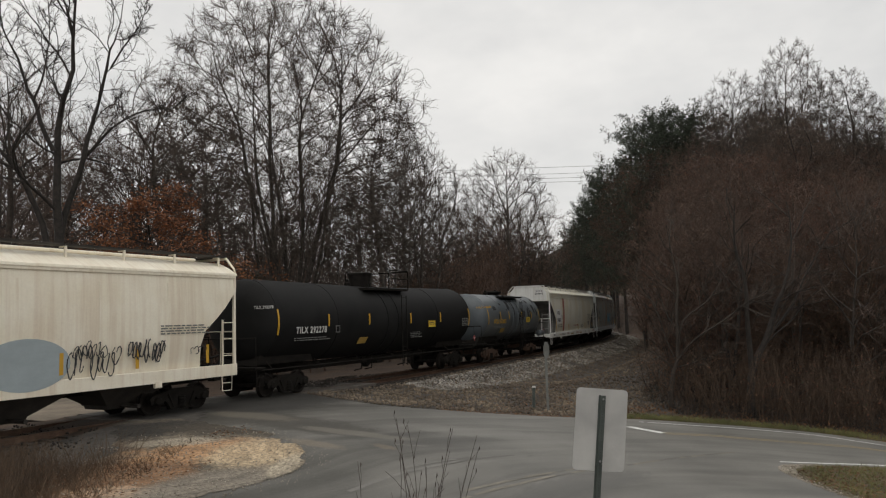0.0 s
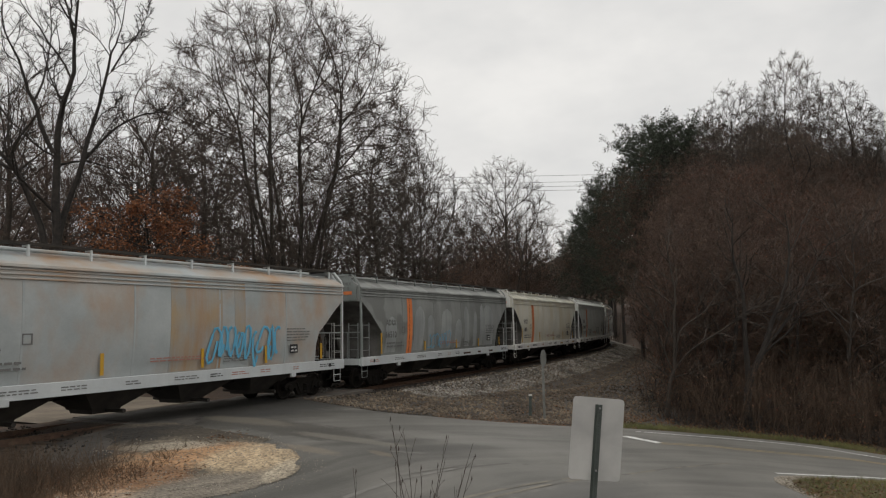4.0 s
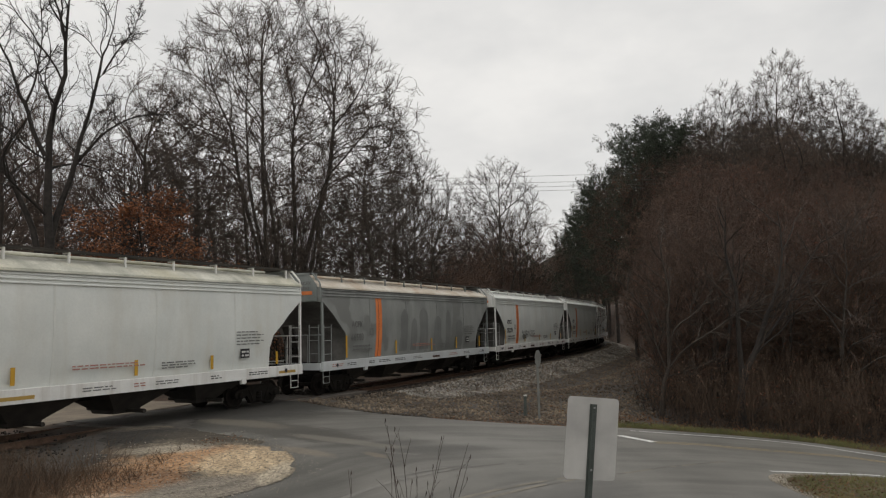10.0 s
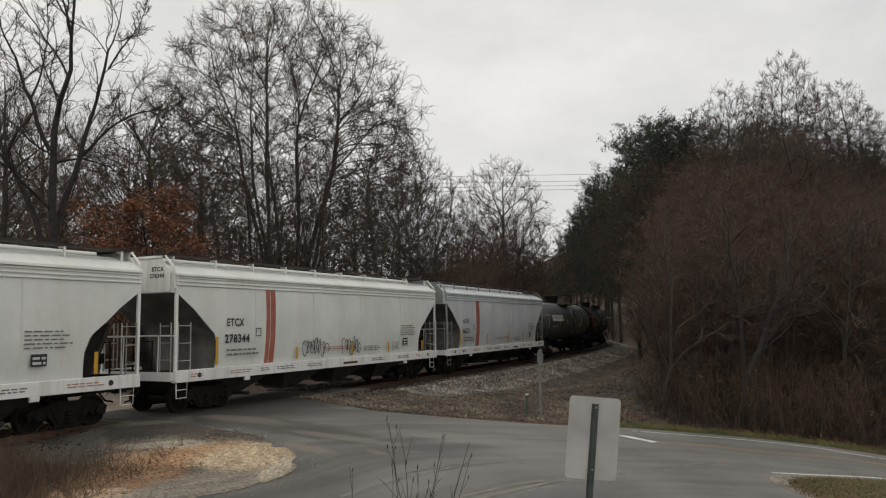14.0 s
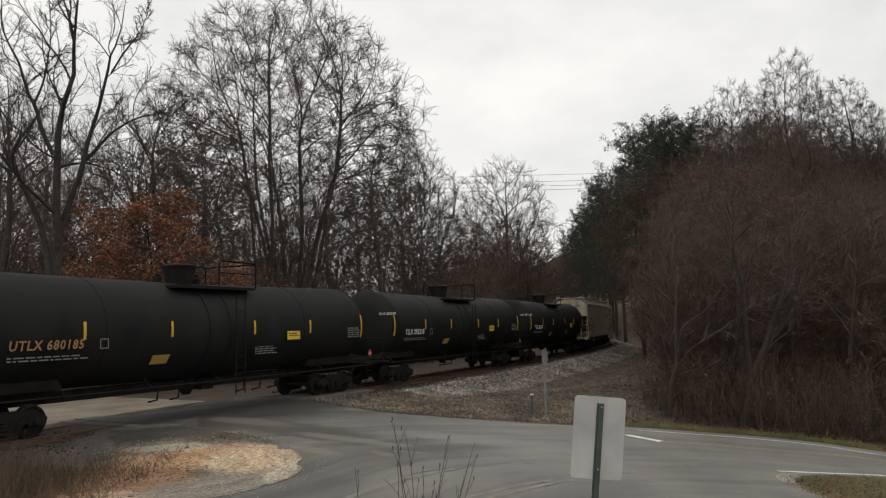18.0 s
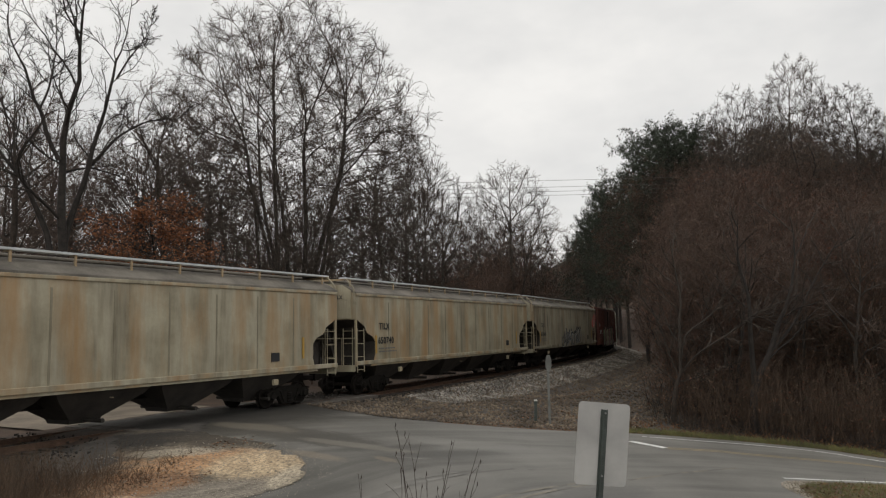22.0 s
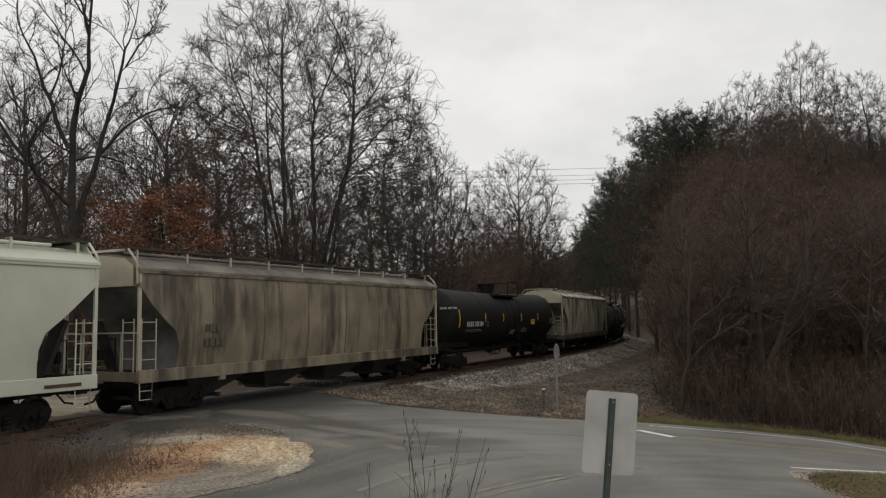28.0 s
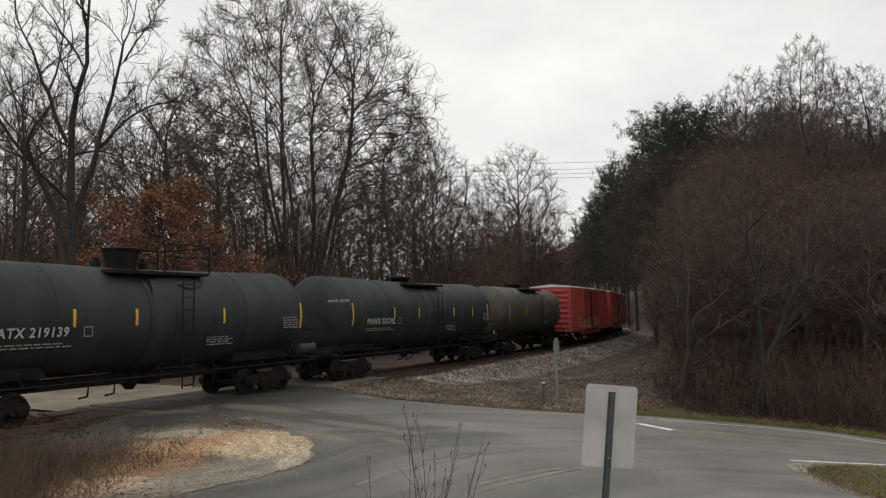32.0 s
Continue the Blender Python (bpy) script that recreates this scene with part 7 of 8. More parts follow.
# sycamores and wood behind the train: bearing, distance, height of the top in degrees, shape, pale bark
for deg, d, e, k, pale in ((-4.9, 57, 16.2, 2, 1), (-1.7, 61, 13.7, 0, 1), (-3.2, 70, 13.0, 1, 1), (4.8, 84, 12.7, 3, 1), (2.9, 88, 10.3, 0, 0), (6.5, 92, 9.3, 1, 0), (0.9, 92, 8.6, 3, 0), (-20.4, 60, 18.6, 3, 0), (-23.2, 64, 15.6, 0, 0), (-17.9, 66, 16.0, 1, 0), (-25.6, 72, 13.2, 2, 0), (-28.3, 62, 16.0, 3, 0), (-30.4, 47, 18.5, 1, 0), (-31.0, 54, 15.8, 0, 0), (-22.0, 78, 14.0, 1, 0), (-15.4, 72, 15.0, 2, 0), (-8.6, 76, 12.0, 0, 0), (-12.4, 82, 12.5, 3, 0), (-6.6, 80, 11.5, 1, 0), (-26.9, 86, 11.0, 1, 0), (-30.2, 84, 11.5, 2, 0), (-19.2, 88, 12.0, 0, 0), (-24.2, 94, 10.5, 3, 0), (-0.4, 84, 9.6, 1, 0), (-2.4, 96, 8.6, 2, 0), (3.8, 108, 8.4, 1, 0), (5.6, 112, 8.6, 0, 0), (-10.4, 98, 9.5, 1, 0), (-16.4, 100, 10.0, 2, 0), (-21.2, 104, 9.5, 3, 0), (-28.6, 100, 9.6, 0, 0), (-5.2, 104, 8.6, 0, 0)):
    x, y = at_bearing(deg, d)
    hgt = 2.66 + d * math.tan(radians(e)) - float(land(x, y))
    plant((K if d < 92 else K_hill)[k], x, y, hgt / (19.0 if d < 92 else 17.0), rnd.uniform(0, 360), M_bark_mid if pale else M_bark, M_twig_dark if pale else M_twig, M_leaf_brown, label="tall pale-barked bare tree in the valley wood" if pale else "tall bare tree in the valley wood", group="trees behind the track")
for deg, d, s in ((7.3, 112, 0.8), (7.9, 125, 0.75), (-14.5, 47, 0.35), (-13.0, 56, 0.4), (8.3, 118, 0.6)):
    plant(rnd.choice(K_pine), *at_bearing(deg, d), s, rnd.uniform(0, 360), M_bark_dark, M_bark_dark, M_needle, label="dark green pine among the bare trees", group="pines")

# the small beech that keeps its orange leaves
K_beech = tree_meshes(70, 9.5, r=0.11, fork=0.10, spread=64, rise=0.0, ratio=0.5, n1=24, n2=10, n3=6, n4=5, leaves=0.9, leaf=0.05, per=2, shape=0.7, twig=0.006)
plant(K_beech, *at_bearing(-18.2, 42), 1.1, 0, M_bark_dark, M_twig, M_leaf_orange, label="young beech still full of orange-brown leaves", wide=1.55)
plant(K_beech, *at_bearing(-14.2, 58), 0.9, 80, M_bark_dark, M_twig, M_leaf_brown, label="young beech with brown leaves in the wood")
plant(K_beech, *at_bearing(-24.0, 52), 0.9, 200, M_bark_dark, M_twig, M_leaf_brown, label="young beech with brown leaves in the wood")

# brush along the far side of the track
for i in range(44):
    deg = rnd.uniform(-33, 7.5)
    s0 = 30 + 62 * (deg + 31) / 37
    x, y = at_bearing(deg, s0 + rnd.uniform(6, 34))
    if off_line(x, y)[0] > -5:
        continue
    plant(rnd.choice(K_bush), x, y, rnd.uniform(1.2, 2.3), rnd.uniform(0, 360), M_bark, M_twig, rnd.choice((M_leaf_brown, M_leaf_red, M_leaf_brown)), name="shrub", label="leafless brown shrub with a few dry leaves", category="shrub", group="shrubs behind the track")

# hillside wood across the road: the height that its canopy reaches, by bearing
def canopy(deg, d):
    e = np.interp(deg, [9.0, 9.4, 10.7, 12.0, 13.5, 14.8, 16.4, 19.0, 21.7, 25.3, 27.0, 28.7, 31.0, 34], [5.0, 6.0, 8.4, 9.7, 12.1, 13.9, 14.2, 14.1, 13.6, 13.3, 12.2, 11.9, 10.8, 9.6])
    x, y = at_bearing(deg, d)
    return 2.56 + d * math.tan(radians(e)) - float(land(x, y))


n = 0
while n < 110:
    deg, d = rnd.uniform(9.5, 34), 33 + 66 * rnd.random() ** (1.1 if n < 70 else 0.45)
    x, y = at_bearing(deg, d)
    off, s = off_line(x, y)
    if off < 8 or y < 31.5 or d < 80 and deg < 17:
        continue
    top = canopy(deg, d)
    hgt = min(rnd.uniform(10.5, 16) if d > 45 else rnd.uniform(8, 12.5), top * (rnd.uniform(0.8, 0.97) if d > 60 else rnd.uniform(0.65, 0.85)))
    n += 1
    if hgt < 4:
        continue
    plant(rnd.choice(K_hill), x, y, hgt / 17, rnd.uniform(0, 360), rnd.choice((M_bark_dark, M_bark, M_bark_mid)), M_twig_red, rnd.choice((M_leaf_dun, M_leaf_dun, M_leaf_dun, M_leaf_red)), label="bare tree with a few russet leaves on the wooded hillside", group="trees on the hillside", wide=1.1)
# the trees that make its skyline, up to the height of the wood
for deg, d in ((21.4, 68), (22.3, 74), (23.2, 70), (24.0, 76), (24.7, 68), (25.4, 74), (26.2, 70), (27.1, 72), (27.8, 76), (22.0, 60), (25.0, 60), (27.6, 62), (20.8, 74), (29.2, 70), (30.2, 66), (31.4, 72), (21.0, 80), (23.0, 82), (24.4, 80), (26.0, 82), (28.4, 80), (22.8, 64), (26.6, 64)):
    plant(rnd.choice((K_hill[0], K_hill[2], K_hill[3])), *at_bearing(deg, d), canopy(deg, d) * rnd.uniform(0.95, 1.06) / 17, rnd.uniform(0, 360), M_bark_dark, M_twig_dark, M_leaf_dun, label="tall bare tree standing above the hillside wood", group="trees on the hillside", wide=1.15)
# airy rounded crowns that stand out of the skyline: bearing, distance, height of the top in degrees, width
for i, (deg, d, e, w) in enumerate(((21.7, 70, 16.7, 1.0), (19.9, 73, 15.4, 0.75), (25.3, 71, 18.2, 0.95), (23.3, 74, 15.8, 0.8), (28.4, 70, 15.9, 1.1), (26.9, 75, 15.4, 0.8), (30.7, 68, 12.8, 1.0), (24.2, 78, 15.0, 0.8), (29.9, 74, 13.9, 0.8))):
    x, y = at_bearing(deg, d)
    hgt = 2.56 + d * math.tan(radians(e)) - float(land(x, y))
    plant(K_sky[i % 3], x, y, hgt / 15, 57 * i, M_bark_dark, M_twig_dark, M_leaf_brown, label="bare round-crowned tree standing above the hillside wood", group="trees on the hillside", wide=w * 15 / hgt)
for deg, d in ((13.3, 135), (13.8, 125), (14.4, 108), (14.6, 90), (12.5, 150), (15.0, 76), (15.9, 74), (16.8, 74), (17.8, 76), (18.7, 78), (13.7, 118), (13.2, 128), (12.7, 145), (12.3, 155), (11.8, 165), (11.4, 172), (11.0, 178), (10.6, 184), (10.2, 188), (9.8, 192), (9.4, 198), (9.0, 204), (14.0, 100), (15.3, 82), (16.3, 82), (17.3, 84), (16.0, 88), (18.2, 86), (14.9, 96), (15.6, 100), (29.6, 78), (30.4, 76), (31.2, 78), (12.9, 105), (12.1, 128), (11.5, 140), (10.9, 150), (10.3, 160), (9.7, 170)):
    if off_line(*at_bearing(deg, d))[0] < 6.5:
        continue
    plant(rnd.choice(K_pine), *at_bearing(deg, d), canopy(deg, d) * rnd.uniform(0.86, 0.98) / 16, rnd.uniform(0, 360), M_bark_dark, M_bark_dark, M_needle, label="dark green pine on the hill", group="pines", wide=0.9)
for deg, d in ((13.4, 104), (12.6, 120), (11.9, 135), (14.6, 66), (13.9, 82), (11.2, 150), (15.6, 64), (10.6, 165)):
    if off_line(*at_bearing(deg, d))[0] < 6.5:
        continue
    plant(rnd.choice(K_hill), *at_bearing(deg, d), canopy(deg, d) * rnd.uniform(0.75, 0.9) / 17, rnd.uniform(0, 360), M_bark_dark, M_twig_edge, M_leaf_red, label="bare tree with russet leaves before the pines", group="trees on the hillside")
for deg, d, s in ((18.0, 42, 1.0), (23.5, 37, 0.9), (28.5, 36, 1.0), (31.0, 38, 1.1)):
    plant(rnd.choice(K_pale), *at_bearing(deg, d), s, rnd.uniform(0, 360), M_bark_mid, M_twig, label="small bare tree at the wood's edge", group="trees at the wood's edge")


def edge_tree(seed, deg, d, limbs_of, bark, twigs, label, **more):
    """A crooked tree before the wood, its limbs (across, height over the road) drawn from a short trunk."""
    x, y = at_bearing(deg, d)
    z = float(land(x, y))
    ca, sa = math.cos(radians(deg)), math.sin(radians(deg))
    st = [bent([(u * ca + 0.35 * k * sa * (0, -1, 1, 0.6, -0.6, 1)[i], -u * sa + 0.35 * k * ca * (0, -1, 1, 0.6, -0.6, 1)[i], v - z) for k, (u, v) in enumerate(q)], a, 0.012) for i, (q, a) in enumerate(limbs_of)]
    kind = tree_meshes(seed, 8, (np.stack([p for p, _ in st]), np.stack([r for _, r in st])), fork=0.3, rise=0.03, n2=6, n3=4, n4=2, wob=0.16, twig=0.0045, shape=0.3, r2=0.5, r3=0.5, **more)
    plant(kind, x, y, 1.0, 0, bark, twigs, label=label, group="trees at the wood's edge", dz=0.1)


edge_tree(7, 16.6, 31, (
    ([(-0.32, -1.9), (-0.25, -0.6), (-0.11, 0.33), (0.08, 0.82), (0.12, 2.8), (0.23, 3.6), (0.05, 4.9), (-0.08, 6.0)], 0.11),
    ([(0.05, 0.7), (0.73, 1.5), (1.96, 2.3), (2.7, 2.9), (4.2, 3.6)], 0.042),
    ([(0.09, 1.0), (0.34, 2.2), (1.3, 2.95), (2.05, 3.95), (2.74, 4.7)], 0.04),
    ([(-0.11, 0.4), (0.4, 0.5), (1.05, 0.7), (2.2, 1.13)], 0.034),
    ([(-0.03, 0.7), (-0.31, 1.46), (-0.73, 2.9), (-1.68, 4.3)], 0.036),
    ([(1.96, 2.3), (2.93, 2.84), (3.84, 2.9), (5.77, 3.9)], 0.03)), M_bark, M_twig_dark, "crooked pale-limbed bare tree at the wood's edge", spread=44, ratio=0.24, n1=8)
edge_tree(8, 21.6, 31, (
    ([(-0.1, -2.2), (-0.1, -0.8), (0.02, 0.33), (0.6, 1.5), (0.96, 2.6), (1.4, 3.6), (1.7, 5.2), (1.6, 6.6)], 0.17),
    ([(0.0, 0.3), (-0.04, 2.0), (-0.03, 3.6), (-0.3, 5.0), (-0.2, 6.5)], 0.11),
    ([(0.0, -1.5), (0.4, -1.0), (0.93, -0.68), (1.9, -0.64)], 0.05),
    ([(0.6, 1.5), (1.5, 2.6), (2.2, 4.0), (3.2, 5.6)], 0.07)), M_bark_dark, M_twig, "dark forked tree with a low bough at the wood's edge", spread=46, ratio=0.28, n1=8)
for deg, d, s, leaf in ((16.0, 52, 0.34, 0), (16.6, 46, 0.4, 1), (17.0, 42, 0.36, 2), (17.3, 39, 0.38, 1), (18.0, 37, 0.36, 2), (18.4, 39, 0.45, 0), (19.6, 36, 0.34, 1), (22.6, 38, 0.42, 2), (24.6, 36, 0.4, 0), (27.0, 37, 0.44, 1), (29.4, 36, 0.42, 0), (32.0, 37, 0.5, 1), (15.6, 60, 0.34, 1)):
    plant(K_hill[int(deg * 10) % 4], *at_bearing(deg, d), s, deg * 40, M_bark_dark, M_twig_edge, (M_leaf_brown, M_leaf_red, M_leaf_orange)[leaf], label="sapling at the wood's edge that keeps some russet leaves", group="trees at the wood's edge", wide=1.2)


def bank_width(s):
    """How far from the line the open bank of stone reaches before the brush."""
    return np.interp(s, [5, 15, 24, 35], [12.3, 11.6, 9.8, 7.6])


n = 0
while n < 34:
    deg, d = rnd.uniform(14.2, 34), rnd.uniform(31, 60)
    x, y = at_bearing(deg, d)
    off, s = off_line(x, y)
    if off < bank_width(s) or y < 29.6 + 0.4 * max(16 - x, 0) ** 0.5 or deg < 16:
        continue
    plant(rnd.choice(K_bush), x, y, rnd.uniform(0.6, 1.3), rnd.uniform(0, 360), M_bark_dark, M_twig_edge, rnd.choice((M_leaf_brown, M_leaf_red)), name="shrub", label="tangled leafless shrub under the hillside trees", category="shrub", group="shrubs at the wood's edge")
    n += 1

for deg, d, k in ((15.0, 36.0, 0.5), (15.4, 33.0, 0.5), (15.9, 31.5, 0.45), (16.4, 34.5, 0.6)):
    plant(K_bush[int(d) % 3], *at_bearing(deg, d), k, deg * 50, M_bark_dark, M_twig_edge, M_leaf_orange, name="shrub", label="low shrub with orange-brown leaves at the corner of the bank", category="shrub", group="shrubs at the wood's edge")

n = 0
while n < 44:
    deg, d = rnd.uniform(16.6, 19.0), rnd.uniform(34, 72)
    x, y = at_bearing(deg, d)
    off, s = off_line(x, y)
    if off < bank_width(s):
        continue
    plant(rnd.choice(K_bush), x, y, rnd.uniform(0.75, 1.4), rnd.uniform(0, 360), M_bark_dark, M_twig_red, rnd.choice((M_leaf_brown, M_leaf_red)), name="shrub", label="tangled leafless shrub on the bank by the curve", category="shrub", group="brush by the curve")
    n += 1

# thicket between the tall trees behind the track, and beside the far curve
for i in range(30):
    deg, d = rnd.choice((rnd.uniform(-33, 7.2), rnd.uniform(-33, 7.2), rnd.uniform(0, 8))), rnd.uniform(62, 118)
    x, y = at_bearing(deg, d)
    if off_line(x, y)[0] > -7:
        continue
    plant(rnd.choice(K_hill), x, y, rnd.uniform(0.34, 0.6), rnd.uniform(0, 360), M_bark, M_twig_red, rnd.choice((M_leaf_brown, M_leaf_brown, M_leaf_red)), label="slim bare tree in the thicket behind the track", group="trees behind the track", wide=1.2)
for i in range(44):
    x, y, _ = on_line(rnd.uniform(40, 115), rnd.uniform(6.5, 12))
    plant(rnd.choice(K_bush), x, y, rnd.uniform(0.45, 1.0), rnd.uniform(0, 360), M_bark_dark, M_twig_red, M_leaf_brown, name="shrub", label="low brown brush on the bank by the curve", category="shrub", group="brush by the curve")

# the thicket that closes the view between the trees
def thicket():
    rng = np.random.RandomState(41)
    a = np.radians(np.concatenate([rng.uniform(-36, 8.6, 1000), rng.uniform(-36, -14, 450), rng.uniform(-3, 8.4, 700)]))
    N = len(a)
    d = 44 + 90 * rng.rand(N)
    x, y = d * np.sin(a), d * np.cos(a)
    ok = off_line(x, y)[0] < -8
    x, y, d, a = x[ok], y[ok], d[ok], a[ok]
    N = len(x)
    p = np.stack([x, y, land(x, y) - 0.2], 1)
    h = d * rng.uniform(0.06, 0.125, N) * np.interp(np.degrees(a), [-36, -16, -12, -7.5, -6.5, -0.5, 1.2, 6.8, 8.4], [0.85, 0.85, 0.65, 0.52, 0.52, 0.65, 1.0, 1.0, 0.6]) + 1.5
    t0 = limbs(rng, p, np.stack([rng.normal(0, 0.12, N), rng.normal(0, 0.12, N), np.ones(N)], 1), h, np.full(N, 0.06), np.full(N, 0.02), 4, 0.02, 0.09)
    l1 = sprout(rng, *t0, 9, 0.12, 1.0, 42, 0.42, 0.3, 3, 0.03, 0.13, 0.008, 0.014)
    l2 = sprout(rng, *l1, 5, 0.2, 1.0, 56, 0.6, 0.3, 1, 0.02, 0.12, 0.008, 0.011)
    v, q = tubes([(*t0, 4), (*l1, 3), (*l2, 3)])
    tagged(part("thicket", quick_mesh("thicket", v, q), M_twig_red), "tangled brown thicket under the valley trees", "thicket", kind="stuff")
    c = l2[0][:, -1]
    v2, q2 = leaf_faces(rng, c[rng.rand(len(c)) < 0.95], 2, 0.075, 0.4)
    tagged(part("thicket_leaves", quick_mesh("thicket_leaves", v2, q2), M_leaf_brown), "dry brown leaves in the thicket", "leaves", kind="stuff")


thicket()


# brush that fills the foot of the hillside wood
def hill_brush():
    rng = np.random.RandomState(43)
    a, d = np.radians(rng.uniform(14.2, 35, 1550)), 29.5 + 36 * rng.rand(1550) ** 1.3
    x, y = d * np.sin(a), d * np.cos(a)
    off, s = off_line(x, y)
    ok = (off > bank_width(s) + rng.uniform(0, 2.0, len(x))) & (y > np.interp(x, [6, 9, 10.2, 12.1, 13.5, 20, 30], [30.5, 28.2, 27.2, 26.6, 25.5, 20, 12]))
    x, y, d = x[ok], y[ok], d[ok]
    N = len(x)
    h = rng.uniform(1.0, 2.6, N) + np.clip(d - 31, 0, 14) * 0.2
    t0 = limbs(rng, np.stack([x, y, land(x, y) - 0.1], 1), np.stack([rng.normal(0, 0.2, N), rng.normal(0, 0.2, N), np.ones(N)], 1), h, np.full(N, 0.022), np.full(N, 0.008), 3, 0.02, 0.12)
    l1 = sprout(rng, *t0, 8, 0.05, 1.0, 40, 0.45, 0.4, 2, 0.03, 0.16, 0.006, 0.006)
    l2 = sprout(rng, *l1, 5, 0.15, 1.0, 46, 0.6, 0.4, 1, 0.02, 0.12, 0.006, 0.0045)
    tagged(part("hillside_brush", quick_mesh("hillside_brush", *tubes([(*t0, 3), (*l1, 3), (*l2, 3)])), M_twig_edge), "tangle of thin brown brush at the foot of the hill", "brush", kind="stuff")
    c = l2[0][:, -1]
    k = rng.rand(len(c))
    for lo, hi, leaf, word in ((0.0, 0.12, M_leaf_dun, "dun"), (0.12, 0.2, M_leaf_brown, "brown"), (0.2, 0.25, M_leaf_red, "russet"), (0.25, 0.258, M_ivy, "green")):
        tagged(part("brush_foliage", quick_mesh("brush_foliage", *leaf_faces(rng, c[(k >= lo) & (k < hi)], 1, 0.042, 0.12)), leaf), (word + " leaves hanging in the brush by the road"), "leaves", kind="stuff")


hill_brush()


# far woods on the ridges
def far_woods():
    rng = np.random.RandomState(8)
    pts, leaf = [], []
    for _ in range(560):
        a, d = radians(rng.uniform(-36, 36)), rng.uniform(190, 420)
        x, y = d * math.sin(a), d * math.cos(a)
        if abs(off_line(x, y)[0]) < 14 or 0.05 < a < 0.19:
            continue
        pts.append((x, y, float(land(x, y)) - 0.3))
    p = np.array(pts)
    N = len(p)
    h = rng.uniform(13, 21, N)
    t0 = limbs(rng, p, np.tile([0, 0, 1.0], (N, 1)), h, np.full(N, 0.2), np.full(N, 0.05), 3, 0.02, 0.04)
    l1 = sprout(rng, *t0, 14, 0.2, 1.0, 38, 0.36, 0.3, 2, 0.08, 0.1, 0.012, 0.03)
    v, q = tubes([(*t0, 4), (*l1, 3)])
    c = l1[0][:, 1:].reshape(-1, 3)
    v2, q2 = leaf_faces(rng, c, 1, 0.5, 0.7)
    tagged(part("far_wood", quick_mesh("far_wood", v, q), M_twig), "distant bare wood on the ridges", "wood", kind="stuff")
    tagged(part("far_foliage", quick_mesh("far_foliage", v2, q2), M_leaf_brown), "dry foliage of the distant wood", "foliage", kind="stuff")


far_woods()

# ---- loose stone, leaves, grass ----
def pebble_faces(rng, pts, size):
    """Angular stones: stretched octahedra, each face split as four-cornered strips."""
    N = len(pts)
    k = size * rng.uniform(0.5, 1.4, (N, 1))
    ax = unit(rng.normal(0, 1, (N, 3))) * k
    bx = unit(np.cross(ax, rng.normal(0, 1, (N, 3)))) * k * rng.uniform(0.6, 1.0, (N, 1))
    cx = unit(np.cross(ax, bx)) * k * rng.uniform(0.45, 0.9, (N, 1))
    v = np.stack([pts - ax - bx * 0.4, pts - bx + ax * 0.3, pts + ax + bx * 0.3, pts + bx - ax * 0.2, pts + cx, pts - cx], 1).reshape(-1, 3)
    f = np.array([(0, 1, 4), (1, 2, 4), (2, 3, 4), (3, 0, 4), (1, 0, 5), (2, 1, 5), (3, 2, 5), (0, 3, 5)])
    return v, (np.arange(N)[:, None, None] * 6 + f[None]).reshape(-1, 3)


def strewn(name, seed, count, along, across, size, material, label, category, sink=0.2, rule=None):
    rng = np.random.RandomState(seed)
    s = along[0] + (along[1] - along[0]) * rng.rand(count) ** 1.6
    d = rng.uniform(*across, count)
    x, y, _ = on_line(s, d)
    keep = rule(x, y, s, d) if rule else np.ones(count, bool)
    x, y = x[keep], y[keep]
    dd = d[keep]
    z = np.maximum(land(x, y), np.where(abs(dd) < 2.55, -0.2, np.where(abs(dd) < 4.9, -0.2 - (abs(dd) - 2.55) * 0.532, -9))) + size * sink
    v, f = pebble_faces(rng, np.stack([x, y, z], 1), size)
    return tagged(part(name, quick_mesh(name, v, f), material), label, category, kind="stuff")


def off_road(x, y, s, d):
    lim = np.interp(x, [-9.5, -5.6, -3.5, -2.0, -0.3, 3.9, 6.4, 8.3, 10.3], [30.7, 28.2, 26.5, 25.7, 25.4, 25.6, 26.6, 30, 34.0])
    return y > lim


strewn("bank_stones", 2, 21000, (-6, 75), (1.5, 12.4), 0.07, M_stone_brown, "crushed stone grown brown down the bank", "stones", 0.25, off_road)
strewn("shoulder_stones", 5, 11000, (4, 100), (2.1, 4.4), 0.062, M_stone, "pale crushed stone on the shoulder of the track", "stones", 0.25, off_road)
strewn("track_stones", 3, 7000, (0.3, 70), (-2.4, 2.1), 0.05, M_stone_dark, "crushed stone between the sleepers", "stones", 0.3, lambda x, y, s, d: (abs(abs(d) - 0.75) > 0.12))
strewn("crossing_stones", 4, 4000, (-30, -10.5), (-2.4, 3.6), 0.045, M_stone_dark, "sooty crushed stone beside the rails", "stones", 0.3)


def leaf_litter(name, seed, pts, size, material, label):
    rng = np.random.RandomState(seed)
    v, q = leaf_faces(rng, pts, 1, size, 0.02)
    v[:, 2] = np.repeat(pts[:, 2], 4) + (v[:, 2] - np.repeat(pts[:, 2], 4)) * 0.35
    return tagged(part(name, quick_mesh(name, v, q), material), label, "fallen leaves", kind="stuff")


